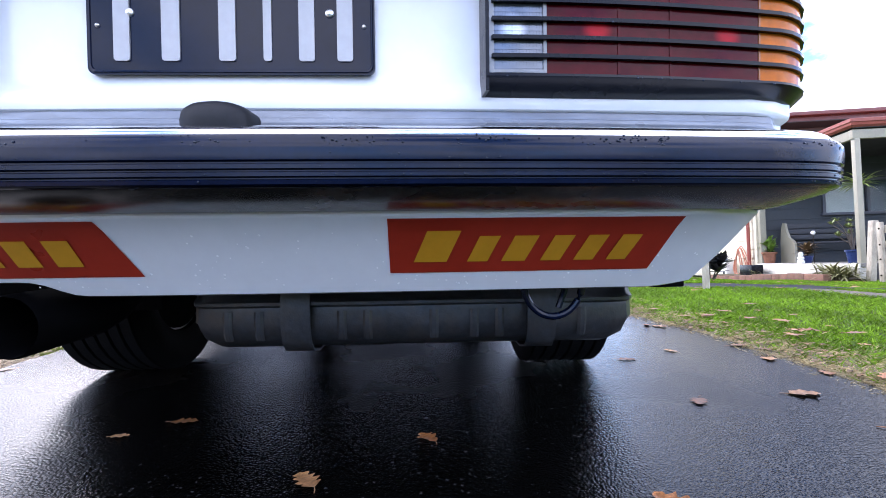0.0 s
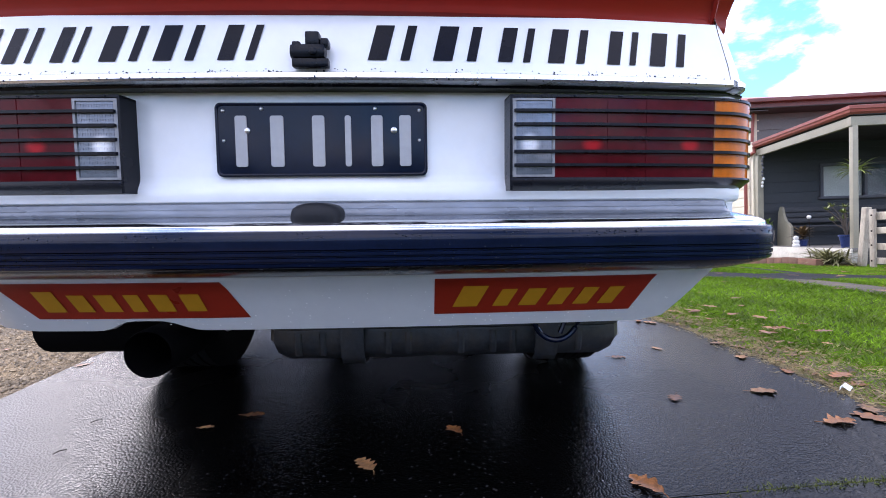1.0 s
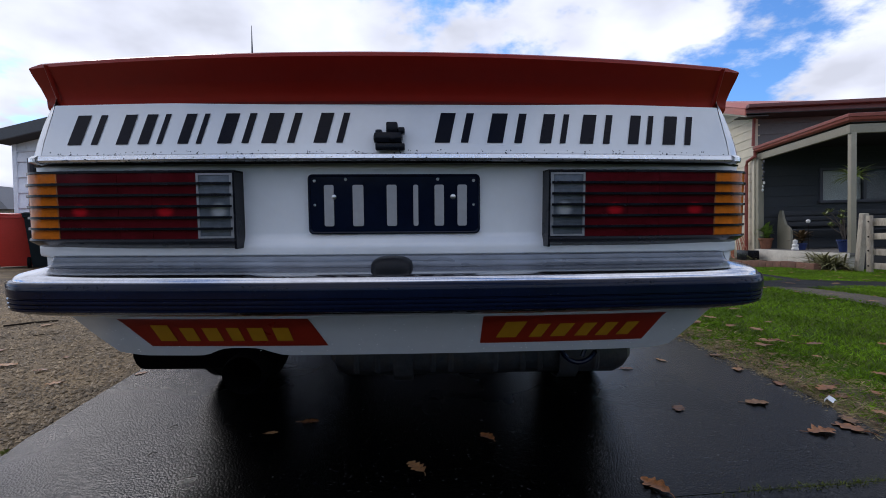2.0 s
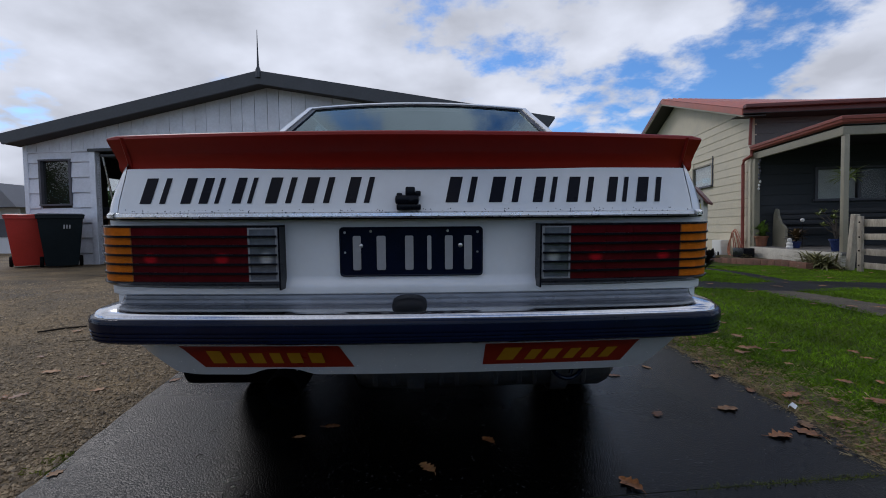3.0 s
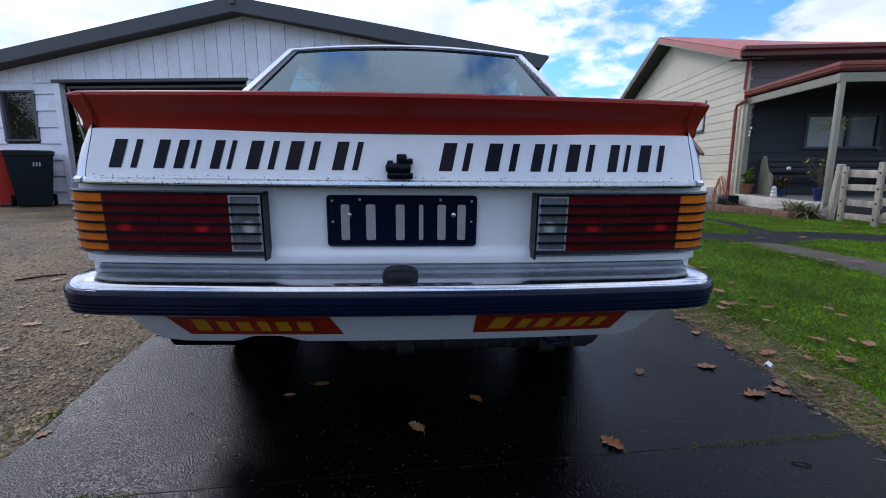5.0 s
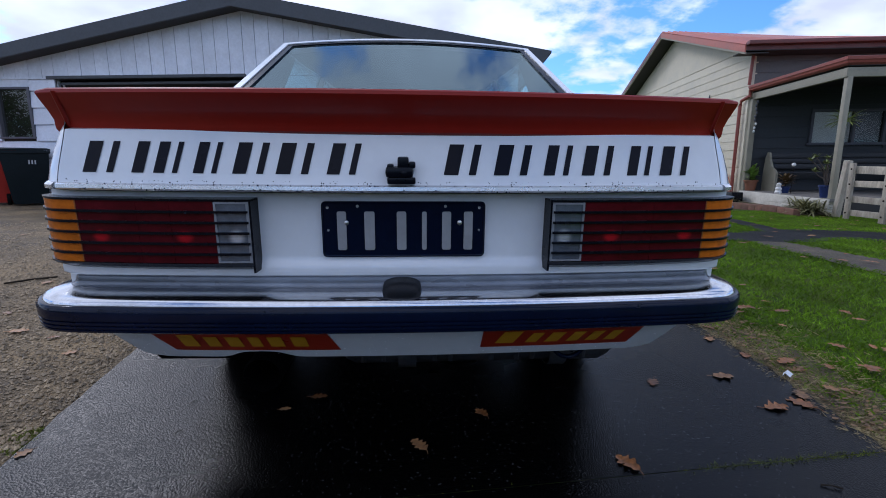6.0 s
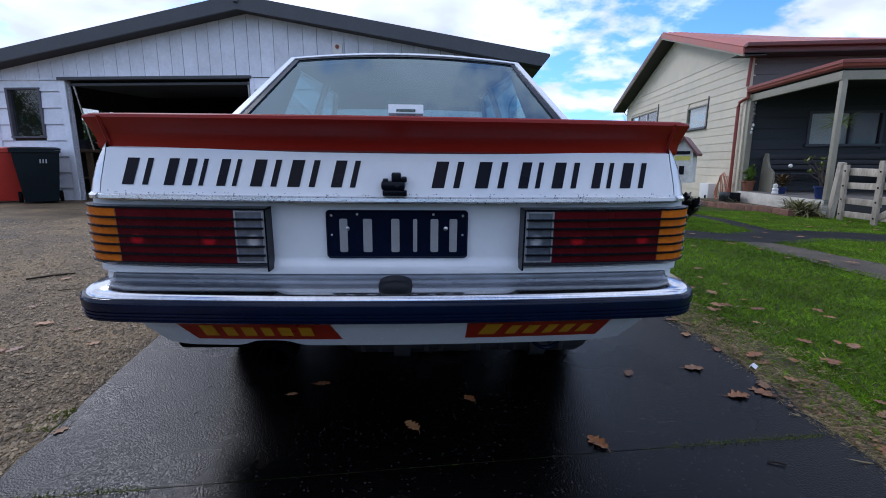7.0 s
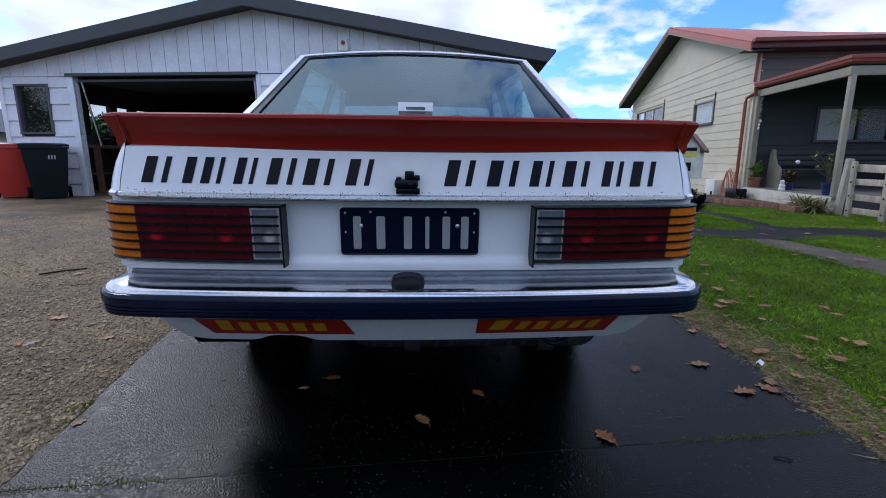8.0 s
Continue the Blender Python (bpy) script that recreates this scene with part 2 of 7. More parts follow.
M = {
    "asphalt": make_asphalt("wet_asphalt", 0.0012, 0.17),
    "path": make_asphalt("path_asphalt", 0.02, 0.55),
    "soil": make("grass_soil", (0.046, 0.075, 0.012), 0.9, spec=0.08, vary=0.4, scale=2.5, fine=40, bump=0.02, bump_scale=25, dirt=(0.09, 0.065, 0.03), dirt_amount=0.5),
    "litter": make("dry_litter", (0.082, 0.058, 0.026), 0.9, vary=0.4, scale=6, fine=90, bump=0.01, bump_scale=60, dirt=(0.06, 0.07, 0.02), dirt_amount=0.7),
    "gravel": make("earthy_gravel", (0.185, 0.132, 0.068), 0.8, vary=0.6, scale=1.6, fine=110, bump=0.014, bump_scale=85, dirt=(0.07, 0.055, 0.038), dirt_amount=0.6),
    "stone": make("gravel_stone", (0.28, 0.21, 0.125), 0.6, per_piece=0.5, vary=0.3, scale=9, fine=90, bump=0.002, bump_scale=200),
    "grass": make("grass_blade", (0.130, 0.230, 0.008), 0.6, per_piece=0.4, vary=0.45, scale=2.2, fine=30, spec=0.12),
    "moss": make("moss", (0.15, 0.18, 0.02), 0.9, vary=0.4, scale=20, fine=120, bump=0.004, bump_scale=150),
    "straw": make("dry_straw", (0.42, 0.33, 0.17), 0.8, vary=0.4, scale=3, fine=30),
    "leaf": make("fallen_leaf", (0.22, 0.085, 0.022), 0.55, vary=0.5, scale=40, fine=160, dirt=(0.07, 0.035, 0.02), dirt_amount=0.85, per_object=0.3),
    "leaf_pale": make("fallen_leaf_pale", (0.28, 0.14, 0.052), 0.6, vary=0.45, scale=40, fine=160, dirt=(0.12, 0.065, 0.035), dirt_amount=0.85, per_object=0.3),
    "crumb": make("leaf_crumb", (0.16, 0.09, 0.038), 0.7, per_piece=0.6, vary=0.3, scale=30, fine=120),
    "twig": make("twig", (0.03, 0.024, 0.018), 0.9, spec=0.05, vary=0.3, scale=30, fine=200),
    "paper": make("paper", (0.8, 0.82, 0.84), 0.7, vary=0.05),
    "white_paint": make("white_car_paint", (0.69, 0.72, 0.755), 0.22, vary=0.03, scale=1.5, fine=30, coat=0.6, dirt=(0.55, 0.56, 0.56), dirt_amount=0.25, rough_vary=0.06),
    "red_paint": make("red_car_paint", (0.225, 0.012, 0.006), 0.40, spec=0.25, vary=0.05, scale=3, fine=40, coat=0.06, rough_vary=0.08),
    "chrome": make("chrome", (0.58, 0.59, 0.62), 0.14, metal=1.0, vary=0.08, scale=5, fine=80, rough_vary=0.05, dirt=(0.25, 0.24, 0.24), dirt_amount=0.35),
    "back_rail": make("dull_rail", (0.17, 0.19, 0.225), 0.30, metal=0.3, vary=0.25, scale=7, fine=60, dirt=(0.10, 0.10, 0.11), dirt_amount=0.5, stretch=(0.3, 1, 1)),
    # Blue in this base colour stands in for reflected sky.
    "rubber": make("black_rubber", (0.0024, 0.0056, 0.021), 0.17, spec=0.26, vary=0.25, scale=6, fine=120, rough_vary=0.05),
    "black_plastic": make("black_plastic", (0.003, 0.004, 0.008), 0.25, spec=0.2, vary=0.2, scale=8, fine=150),
    "under_panel": make("dull_chrome", (0.24, 0.235, 0.23), 0.24, metal=0.9, vary=0.3, scale=5, fine=60, dirt=(0.16, 0.14, 0.12), dirt_amount=0.6),
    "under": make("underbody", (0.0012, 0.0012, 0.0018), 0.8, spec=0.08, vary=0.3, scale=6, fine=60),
    "tank": make("tank_steel", (0.060, 0.066, 0.076), 0.40, metal=0.6, vary=0.25, scale=7, fine=70, bump=0.001, bump_scale=60, dirt=(0.10, 0.085, 0.07), dirt_amount=0.7),
    "tyre": make("tyre", (0.004, 0.004, 0.005), 0.75, spec=0.15, vary=0.25, scale=10, fine=90, bump=0.001, bump_scale=200),
    "rim": make("wheel_rim", (0.55, 0.56, 0.58), 0.3, metal=0.9, vary=0.1),
    "sticker": make("red_sticker", (0.29, 0.024, 0.010), 0.35, vary=0.06, scale=5, fine=60),
    "yellow": make("yellow_print", (0.48, 0.235, 0.010), 0.4, vary=0.06, scale=8, fine=60),
    "navy": make("navy_print", (0.0025, 0.003, 0.008), 0.25, vary=0.2, scale=6, fine=60, spec=0.15),
    # The plate's blue tint likewise stands for sky mirrored in it.
    "plate": make("plate_black", (0.0020, 0.0048, 0.018), 0.15, spec=0.24, vary=0.2, scale=6, fine=80),
    "silver": make("plate_silver", (0.34, 0.345, 0.36), 0.45, metal=0.35, vary=0.06, scale=12, fine=90),
    "screw": make("screw_steel", (0.6, 0.6, 0.6), 0.3, metal=1.0),
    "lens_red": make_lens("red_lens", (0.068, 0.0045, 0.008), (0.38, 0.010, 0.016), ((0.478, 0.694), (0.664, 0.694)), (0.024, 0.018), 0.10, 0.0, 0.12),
    "lens_edge": make("lens_edge", (0.22, 0.23, 0.25), 0.30, vary=0.15, scale=9, fine=60),
    "lens_edge_amber": make("amber_edge", (0.30, 0.10, 0.03), 0.25, vary=0.15, scale=9, fine=60),
    "lens_amber": make("amber_lens", (0.50, 0.13, 0.010), 0.12, vary=0.2, scale=9, fine=60, spec=0.12),
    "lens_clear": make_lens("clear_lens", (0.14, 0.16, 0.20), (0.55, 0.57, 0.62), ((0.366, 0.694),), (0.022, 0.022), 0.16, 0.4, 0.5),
    "seat": make("seat_cloth", (0.05, 0.055, 0.065), 0.85, vary=0.2, scale=10, fine=120),
    "shelf_trim": make("parcel_trim", (0.30, 0.36, 0.37), 0.8, vary=0.15),
    "car_glass": make_glass("car_glass", (0.46, 0.62, 0.65), 0.015, 0.09, (0.68, 0.86, 0.92)),
    "veranda_glass": make_glass("veranda_glass", (0.82, 0.85, 0.85), 0.03, -0.02),
    "window_glass": make_glass("window_glass", (0.82, 0.85, 0.85), 0.02, 0.03),
    "garage_paint": make("garage_paint", (0.72, 0.75, 0.82), 0.55, vary=0.08, scale=1.0, fine=25, bump=0.0015, bump_scale=40, dirt=(0.42, 0.43, 0.45), dirt_amount=0.4, per_object=0.04),
    "garage_roof": make("charcoal_trim", (0.055, 0.06, 0.068), 0.5, vary=0.15, scale=2, fine=30),
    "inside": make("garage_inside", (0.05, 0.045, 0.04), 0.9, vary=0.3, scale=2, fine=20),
    "bench_wood": make("bench_wood", (0.15, 0.10, 0.06), 0.7, vary=0.3, scale=4, fine=60),
    "concrete": make("concrete", (0.32, 0.31, 0.29), 0.8, vary=0.2, scale=2, fine=50, bump=0.002, bump_scale=60),
    "window_frame": make("dark_frame", (0.085, 0.085, 0.10), 0.5, vary=0.15, scale=5),
    "bin_red": make("bin_red", (0.42, 0.03, 0.02), 0.45, vary=0.1, scale=3, fine=40, rough_vary=0.1),
    "bin_green": make("bin_dark_green", (0.008, 0.013, 0.016), 0.5, spec=0.15, vary=0.15, scale=3, fine=40),
    "house_paint": make("cream_paint", (0.62, 0.555, 0.41), 0.6, vary=0.07, scale=1.2, fine=25, bump=0.001, bump_scale=40, dirt=(0.38, 0.36, 0.30), dirt_amount=0.3, per_object=0.04),
    # Boards under the veranda: its shade is put into this darker colour.
    "house_grey_shaded": make("veranda_boards_shaded", (0.042, 0.046, 0.052), 0.6, vary=0.1, scale=1.5, fine=25, per_object=0.05),
    "gutter_dark": make("dark_maroon_gutter", (0.13, 0.04, 0.034), 0.45, vary=0.12, scale=3, fine=40),
    "trodden": make("trodden_gravel", (0.085, 0.066, 0.046), 0.85, vary=0.5, scale=3, fine=70, bump=0.012, bump_scale=60, dirt=(0.05, 0.06, 0.02), dirt_amount=0.6),
    "strappy": make("strappy_leaf", (0.17, 0.165, 0.07), 0.5, vary=0.5, scale=9, fine=40),
    # The same boards above the veranda roof, in a lighter tone for daylight.
    "house_upper_lit": make("upper_boards_lit", (0.12, 0.115, 0.11), 0.6, vary=0.1, scale=1.5, fine=25, per_object=0.05),
    "rubber_matte": make("matte_rubber", (0.006, 0.007, 0.010), 0.5, vary=0.3, scale=20, fine=150, spec=0.3),
    "trim_red": make("brown_red_trim", (0.27, 0.065, 0.045), 0.4, vary=0.12, scale=3, fine=40, rough_vary=0.1),
    "roof_red": make("red_roof", (0.42, 0.13, 0.09), 0.5, vary=0.12, scale=1.5, fine=20, dirt=(0.25, 0.12, 0.09), dirt_amount=0.4),
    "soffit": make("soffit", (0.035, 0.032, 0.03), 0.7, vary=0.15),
    "post_paint": make("post_paint", (0.29, 0.265, 0.195), 0.6, vary=0.1, scale=4, fine=40, dirt=(0.28, 0.26, 0.2), dirt_amount=0.4),
    "deck_top": make("deck_top", (0.17, 0.16, 0.145), 0.7, vary=0.2, scale=3, fine=30, dirt=(0.10, 0.09, 0.075), dirt_amount=0.5),
    "deck_paint": make("deck_edge", (0.58, 0.55, 0.47), 0.7, vary=0.12, scale=3, fine=30, dirt=(0.3, 0.27, 0.2), dirt_amount=0.4),
    "brick": make("brick", (0.19, 0.088, 0.06), 0.8, dirt=(0.10, 0.09, 0.05), dirt_amount=0.7, vary=0.3, scale=8, fine=60, bump=0.002, bump_scale=90, per_object=0.2),
    "bright_trim": make("bright_trim", (0.70, 0.71, 0.73), 0.24, metal=0.85, vary=0.08),
    "old_wood": make("weathered_white_wood", (0.42, 0.37, 0.29), 0.8, vary=0.2, scale=6, fine=60, bump=0.002, bump_scale=60, stretch=(1, 1, 0.3), dirt=(0.16, 0.13, 0.10), dirt_amount=0.8, per_object=0.15),
    "dark_wood": make("dark_bench", (0.035, 0.035, 0.04), 0.5, vary=0.2, scale=6),
    "pot": make("terracotta_pot", (0.24, 0.10, 0.055), 0.75, vary=0.2, scale=10, fine=60),
    "pot_blue": make("blue_pot", (0.02, 0.035, 0.12), 0.3, vary=0.1),
    "plant": make("plant_leaf", (0.08, 0.14, 0.035), 0.5, vary=0.4, scale=9, fine=40),
    "bright_plant": make("bright_leaf", (0.17, 0.27, 0.045), 0.5, vary=0.4, scale=9, fine=40),
    "bronze": make("bronze_leaf", (0.11, 0.07, 0.03), 0.5, vary=0.4, scale=9, fine=40),
    "hedge": make("hedge_leaf", (0.035, 0.055, 0.022), 0.7, vary=0.5, scale=3, fine=25, bump=0.05, bump_scale=12),
    "plant_dark": make("plant_leaf_dark", (0.02, 0.017, 0.018), 0.4, vary=0.3, scale=9, fine=40),
    "succulent": make("succulent_leaf", (0.17, 0.20, 0.06), 0.5, vary=0.35, scale=9, fine=40),
    "yucca": make("yucca_leaf", (0.24, 0.30, 0.07), 0.45, vary=0.35, scale=9, fine=40),
    "ornament": make("white_ornament", (0.75, 0.74, 0.70), 0.5, vary=0.06),
    "hose": make("garden_hose", (0.42, 0.17, 0.10), 0.5, vary=0.15),
    "blind": make("dark_room_sheet", (0.055, 0.075, 0.10), 0.9, vary=0.2, scale=5, fine=40),
    "curtain": make("thin_curtain", (0.13, 0.16, 0.19), 0.9, vary=0.2, scale=5, fine=40),
    "blind": make("window_blind", (0.70, 0.70, 0.66), 0.8, vary=0.08, scale=4),
    "mailbox": make("mailbox_paint", (0.66, 0.64, 0.57), 0.55, vary=0.15, scale=9, fine=60, dirt=(0.25, 0.24, 0.22), dirt_amount=0.4),
    "notice": make("yellow_notice", (0.62, 0.55, 0.12), 0.6, vary=0.1),
    "bark": make("bark", (0.10, 0.08, 0.065), 0.9, vary=0.3, scale=6, fine=50, bump=0.01, bump_scale=20),
    "neighbour": make("neighbour_white", (0.70, 0.71, 0.73), 0.6, vary=0.06, scale=1),
    "neighbour_roof": make("neighbour_roof", (0.20, 0.20, 0.21), 0.7, vary=0.1, scale=1),
    "water": make("water_drop", (0.012, 0.018, 0.032), 0.08, vary=0.0, spec=0.3),
}

# ---- helpers for meshes ----
def part(name, bm, material, parent=None, label="", smooth=35):
    """Links a bmesh as one mesh object, under a thing or a part if one is given."""
    me = bpy.data.meshes.new(name)
    bmesh.ops.recalc_face_normals(bm, faces=bm.faces)
    bm.to_mesh(me)
    bm.free()
    if smooth:
        me.polygons.foreach_set("use_smooth", [True] * len(me.polygons))
        me.set_sharp_from_angle(angle=radians(smooth))
    me.materials.append(M[material])
    ob = new(name, me)
    if parent:
        ob.parent = parent
    return tagged(ob, label)


def thing(name, label, category, m=None, group="", kind=""):
    ob = new(name)
    ob.empty_display_size = 0.1
    if m is not None:
        ob.matrix_world = m
    return tagged(ob, label, category, group, kind)


def box(bm, x0, x1, y0, y1, z0, z1, bevel=0.0, m=None):
    vs = [bm.verts.new((x, y, z)) for x in (x0, x1) for y in (y0, y1) for z in (z0, z1)]
    fs = [bm.faces.new([vs[i] for i in f]) for f in ((0, 1, 3, 2), (4, 6, 7, 5), (0, 4, 5, 1), (2, 3, 7, 6), (0, 2, 6, 4), (1, 5, 7, 3))]
    if bevel:
        es = list({e for f in fs for e in f.edges})
        got = bmesh.ops.bevel(bm, geom=es, offset=bevel, segments=2, affect="EDGES", profile=0.6)
        vs = list({v for f in got["faces"] for v in f.verts} | {v for v in vs if v.is_valid})
    if m is not None:
        bmesh.ops.transform(bm, matrix=m, verts=vs)
    return bm


def boxed(*a, **k):
    return box(bmesh.new(), *a, **k)


def loft(bm, rings, closed=False, caps=False):
    rows = [[bm.verts.new(p) for p in r] for r in rings]
    n = len(rows[0])
    for a, b in zip(rows, rows[1:]):
        for i in range(n if closed else n - 1):
            j = (i + 1) % n
            bm.faces.new((a[i], a[j], b[j], b[i]))
    if caps:
        bm.faces.new(rows[0]); bm.faces.new(rows[-1])
    return bm


def tube(bm, pts, r, seg=10, caps=True):
    pts = [Vector(p) for p in pts]
    rings = []
    for i, p in enumerate(pts):
        d = (pts[min(i + 1, len(pts) - 1)] - pts[max(i - 1, 0)]).normalized()
        side = d.cross(Vector((0, 0, 1)) if abs(d.z) < 0.9 else Vector((1, 0, 0))).normalized()
        up = side.cross(d)
        rr = r[i] if isinstance(r, (list, tuple)) else r
        rings.append([p + rr * (math.cos(a) * side + math.sin(a) * up) for a in (2 * math.pi * k / seg for k in range(seg))])
    return loft(bm, rings, True, caps)


def lathe(bm, profile, seg=24, m=None, caps=True):
    """Turns (radius, height) pairs round z."""
    rings = [[Vector((max(r, 0.0005) * math.cos(a), max(r, 0.0005) * math.sin(a), z)) for a in (2 * math.pi * k / seg for k in range(seg))] for r, z in profile]
    if m is not None:
        rings = [[m @ p for p in ring] for ring in rings]
    return loft(bm, rings, True, caps)


def prism(bm, outline, a, b, m=None):
    """Extrudes an outline of (x, z) from y = a to y = b."""
    place = m if m is not None else Matrix()
    lo, hi = [bm.verts.new(place @ Vector((x, a, z))) for x, z in outline], [bm.verts.new(place @ Vector((x, b, z))) for x, z in outline]
    bm.faces.new(lo); bm.faces.new(hi[::-1])
    for i in range(len(lo)):
        j = (i + 1) % len(lo)
        bm.faces.new((lo[i], hi[i], hi[j], lo[j]))
    return bm


def thick(bm, depth):
    bmesh.ops.recalc_face_normals(bm, faces=bm.faces)
    bmesh.ops.solidify(bm, geom=bm.faces[:], thickness=depth)
    return bm


def ease(a, b, v):
    k = min(1.0, max(0.0, (v - a) / (b - a)))
    return k * k * (3 - 2 * k)


def ground_z(x, y):
    """The lie of the land: rises gently along the drive, then levels out, and drops to the lawn by the house."""
    s = y if y < 2.2 else 2.2 + 1.5 * (1 - math.exp(-(y - 2.2) / 1.5))
    s = max(s, -8.0)
    return 0.0559 * s - 0.0105 * max(-20.0, min(20.0, x)) - (0.15 + 0.11 * ease(6.8, 10.0, y)) * ease(3, 6, x)

# ---- ground ----
def steps(a, b, n):
    return [a + (b - a) * i / n for i in range(n + 1)]


def build_ground():
    xs = [-300, -120, -60, -30, -16] + steps(-12, 12, 60) + [16, 30, 60, 120, 300]
    ys = [-300, -120, -60, -30, -16] + steps(-8, 14, 55) + [18, 30, 60, 120, 300]
    bm = bmesh.new()
    loft(bm, [[(x, y, ground_z(x, y) - 0.012) for x in xs] for y in ys])
    return tagged(part("ground", bm, "soil"), "mown lawn and earth round the drive", "ground", kind="structure")


build_ground()


def drive_left(y):
    return -1.13 - 0.05 * max(0, y - 0.3) - 0.03 * math.sin(y * 1.7) + 0.012 * noise.noise((y * 9, 0, 0))


def drive_right(y):
    return 1.43 - 0.10 * ease(1.2, 2.2, y) + 0.05 * math.sin(y * 1.3 + 0.6) + 0.035 * noise.noise((y * 5, 3, 0)) + 0.02 * noise.noise((y * 17, 7, 0))


def sheet(name, material, lefts, rights, ys, lift, label, category, n=14):
    """A strip of ground between two edges, a little above the soil."""
    bm = bmesh.new()
    rows = []
    for y in ys:
        a, b = lefts(y), rights(y)
        row = [(a + (b - a) * i / n, y) for i in range(n + 1)]
        rows.append([(x, yy, ground_z(x, yy) - 0.012) for x, yy in row[:1]] + [(x, yy, ground_z(x, yy) + lift) for x, yy in row]
                    + [(x, yy, ground_z(x, yy) - 0.012) for x, yy in row[-1:]])
    loft(bm, rows)
    return tagged(part(name, bm, material, smooth=60), label, category, kind="structure")


JOINT = lambda x: 0.075 + 0.075 * x
def build_drive():
    ys = steps(0.2, 7.3, 140)
    sheet("driveway", "asphalt", drive_left, drive_right, ys, 0.0, "wet dark chip-seal driveway under the parked car", "driveway")
    # nearer slab, beyond a grown-over joint
    bm = bmesh.new()
    for lo, hi, off in ((-6.0, None, 0.012), (None, 0.2, -0.012)):
        rows = []
        for i in range(61):
            k = i / 60
            row = []
            for j in range(25):
                f = j / 24
                x0 = drive_left(0.1) + (drive_right(0.1) - drive_left(0.1)) * f
                y0 = lo if lo is not None else JOINT(x0) + 0.0015
                y1 = hi if hi is not None else JOINT(x0) - 0.0015
                y = y0 + (y1 - y0) * (k ** 0.5 if lo is not None else k)
                x = drive_left(y) + (drive_right(y) - drive_left(y)) * f
                row.append((x, y, ground_z(x, y)))
            rows.append(row)
        loft(bm, rows)
    tagged(part("driveway", bm, "asphalt", smooth=60), "wet dark chip-seal slab before a mossy joint", "driveway", kind="structure")


build_drive()
sheet("gravel_yard", "gravel", lambda y: -30.0 if y > -7 else -20, lambda y: drive_left(y) - 0.002, steps(-6, 16, 150), -0.004,
      "brown earthy gravel yard before the garage", "gravel", n=60)
sheet("litter_edge", "litter", lambda y: drive_right(y) - 0.01, lambda y: drive_right(y) + 0.26 - 0.10 * ease(0.5, 2, y) + 0.09 * noise.noise((y * 3, 9, 0)), steps(-5, 5, 120), -0.003,
      "strip of dry grass and leaf litter along the drive", "leaf litter", n=6)


def band(name, mid, widths, label, material="path", lift=-0.002):
    """A path along (x, y) points with a width at each."""
    bm = bmesh.new()
    rows = []
    fine = []
    for i in range(len(mid) - 1):
        for k in range(8):
            f = k / 8
            fine.append((mid[i][0] * (1 - f) + mid[i + 1][0] * f, mid[i][1] * (1 - f) + mid[i + 1][1] * f, widths[i] * (1 - f) + widths[i + 1] * f))
    for i, (x, y, w) in enumerate(fine):
        x2, y2, _ = fine[min(i + 1, len(fine) - 1)]
        x1, y1, _ = fine[max(i - 1, 0)]
        d = Vector((x2 - x1, y2 - y1, 0)).normalized()
        nrm = Vector((-d.y, d.x, 0))
        w = w * (1 + 0.22 * noise.noise((x * 3, y * 3, 0)))
        rows.append([(x + nrm.x * w * s, y + nrm.y * w * s, ground_z(x + nrm.x * w * s, y + nrm.y * w * s) + lift) for s in (-0.5, -0.25, 0, 0.25, 0.5)])
    loft(bm, rows)
    return tagged(part(name, bm, material, smooth=60), label, "path", kind="structure")


PATH_A = ([(1.2, 4.3), (2.0, 3.9), (2.63, 3.67), (2.99, 3.64), (3.25, 3.52), (3.55, 3.48), (3.95, 3.66), (4.79, 4.18), (5.33, 4.33), (5.66, 4.30), (5.96, 4.16), (7.2, 3.4), (9.5, 2.2), (13, 0.6)], [0.5, 0.5, 0.53, 0.6, 0.62, 0.6, 0.6, 0.66, 0.85, 0.9, 0.9, 0.95, 1.0, 1.0])
PATH_B = ([(4.3, 6.9), (4.50, 5.96), (4.58, 5.4), (4.42, 4.6), (4.23, 3.98)], [0.5, 0.5, 0.45, 0.4, 0.4])
PATH_C = ([(3.40, 3.34), (3.47, 3.12), (3.55, 2.85), (3.62, 2.6), (3.70, 2.35), (3.9, 2.0), (4.5, 0.9), (5.4, -1.2), (6.2, -4.0)], [0.3, 0.42, 0.56, 0.62, 0.74, 0.95, 1.2, 1.4, 1.5])
band("footpath_1", *PATH_A, "worn dark asphalt path across the lawn")
band("footpath_2", *PATH_B, "narrow dark asphalt path towards the garage")
band("footpath_3", *PATH_C, "trodden brown gravel path over the lawn", "trodden", -0.004)


def on_path(x, y):
    for mid, ws in (PATH_A, PATH_B, PATH_C):
        for (ax, ay), (bx, by), w in zip(mid, mid[1:], ws):
            d = Vector((bx - ax, by - ay))
            f = max(0, min(1, (Vector((x - ax, y - ay)).dot(d)) / d.length_squared))
            if (Vector((x, y)) - Vector((ax, ay)) - f * d).length < w * (0.40 + 0.13 * noise.noise((x * 6, y * 6, 2)) + 0.12 * noise.noise((x * 23, y * 23, 5))):
                return True
    return False


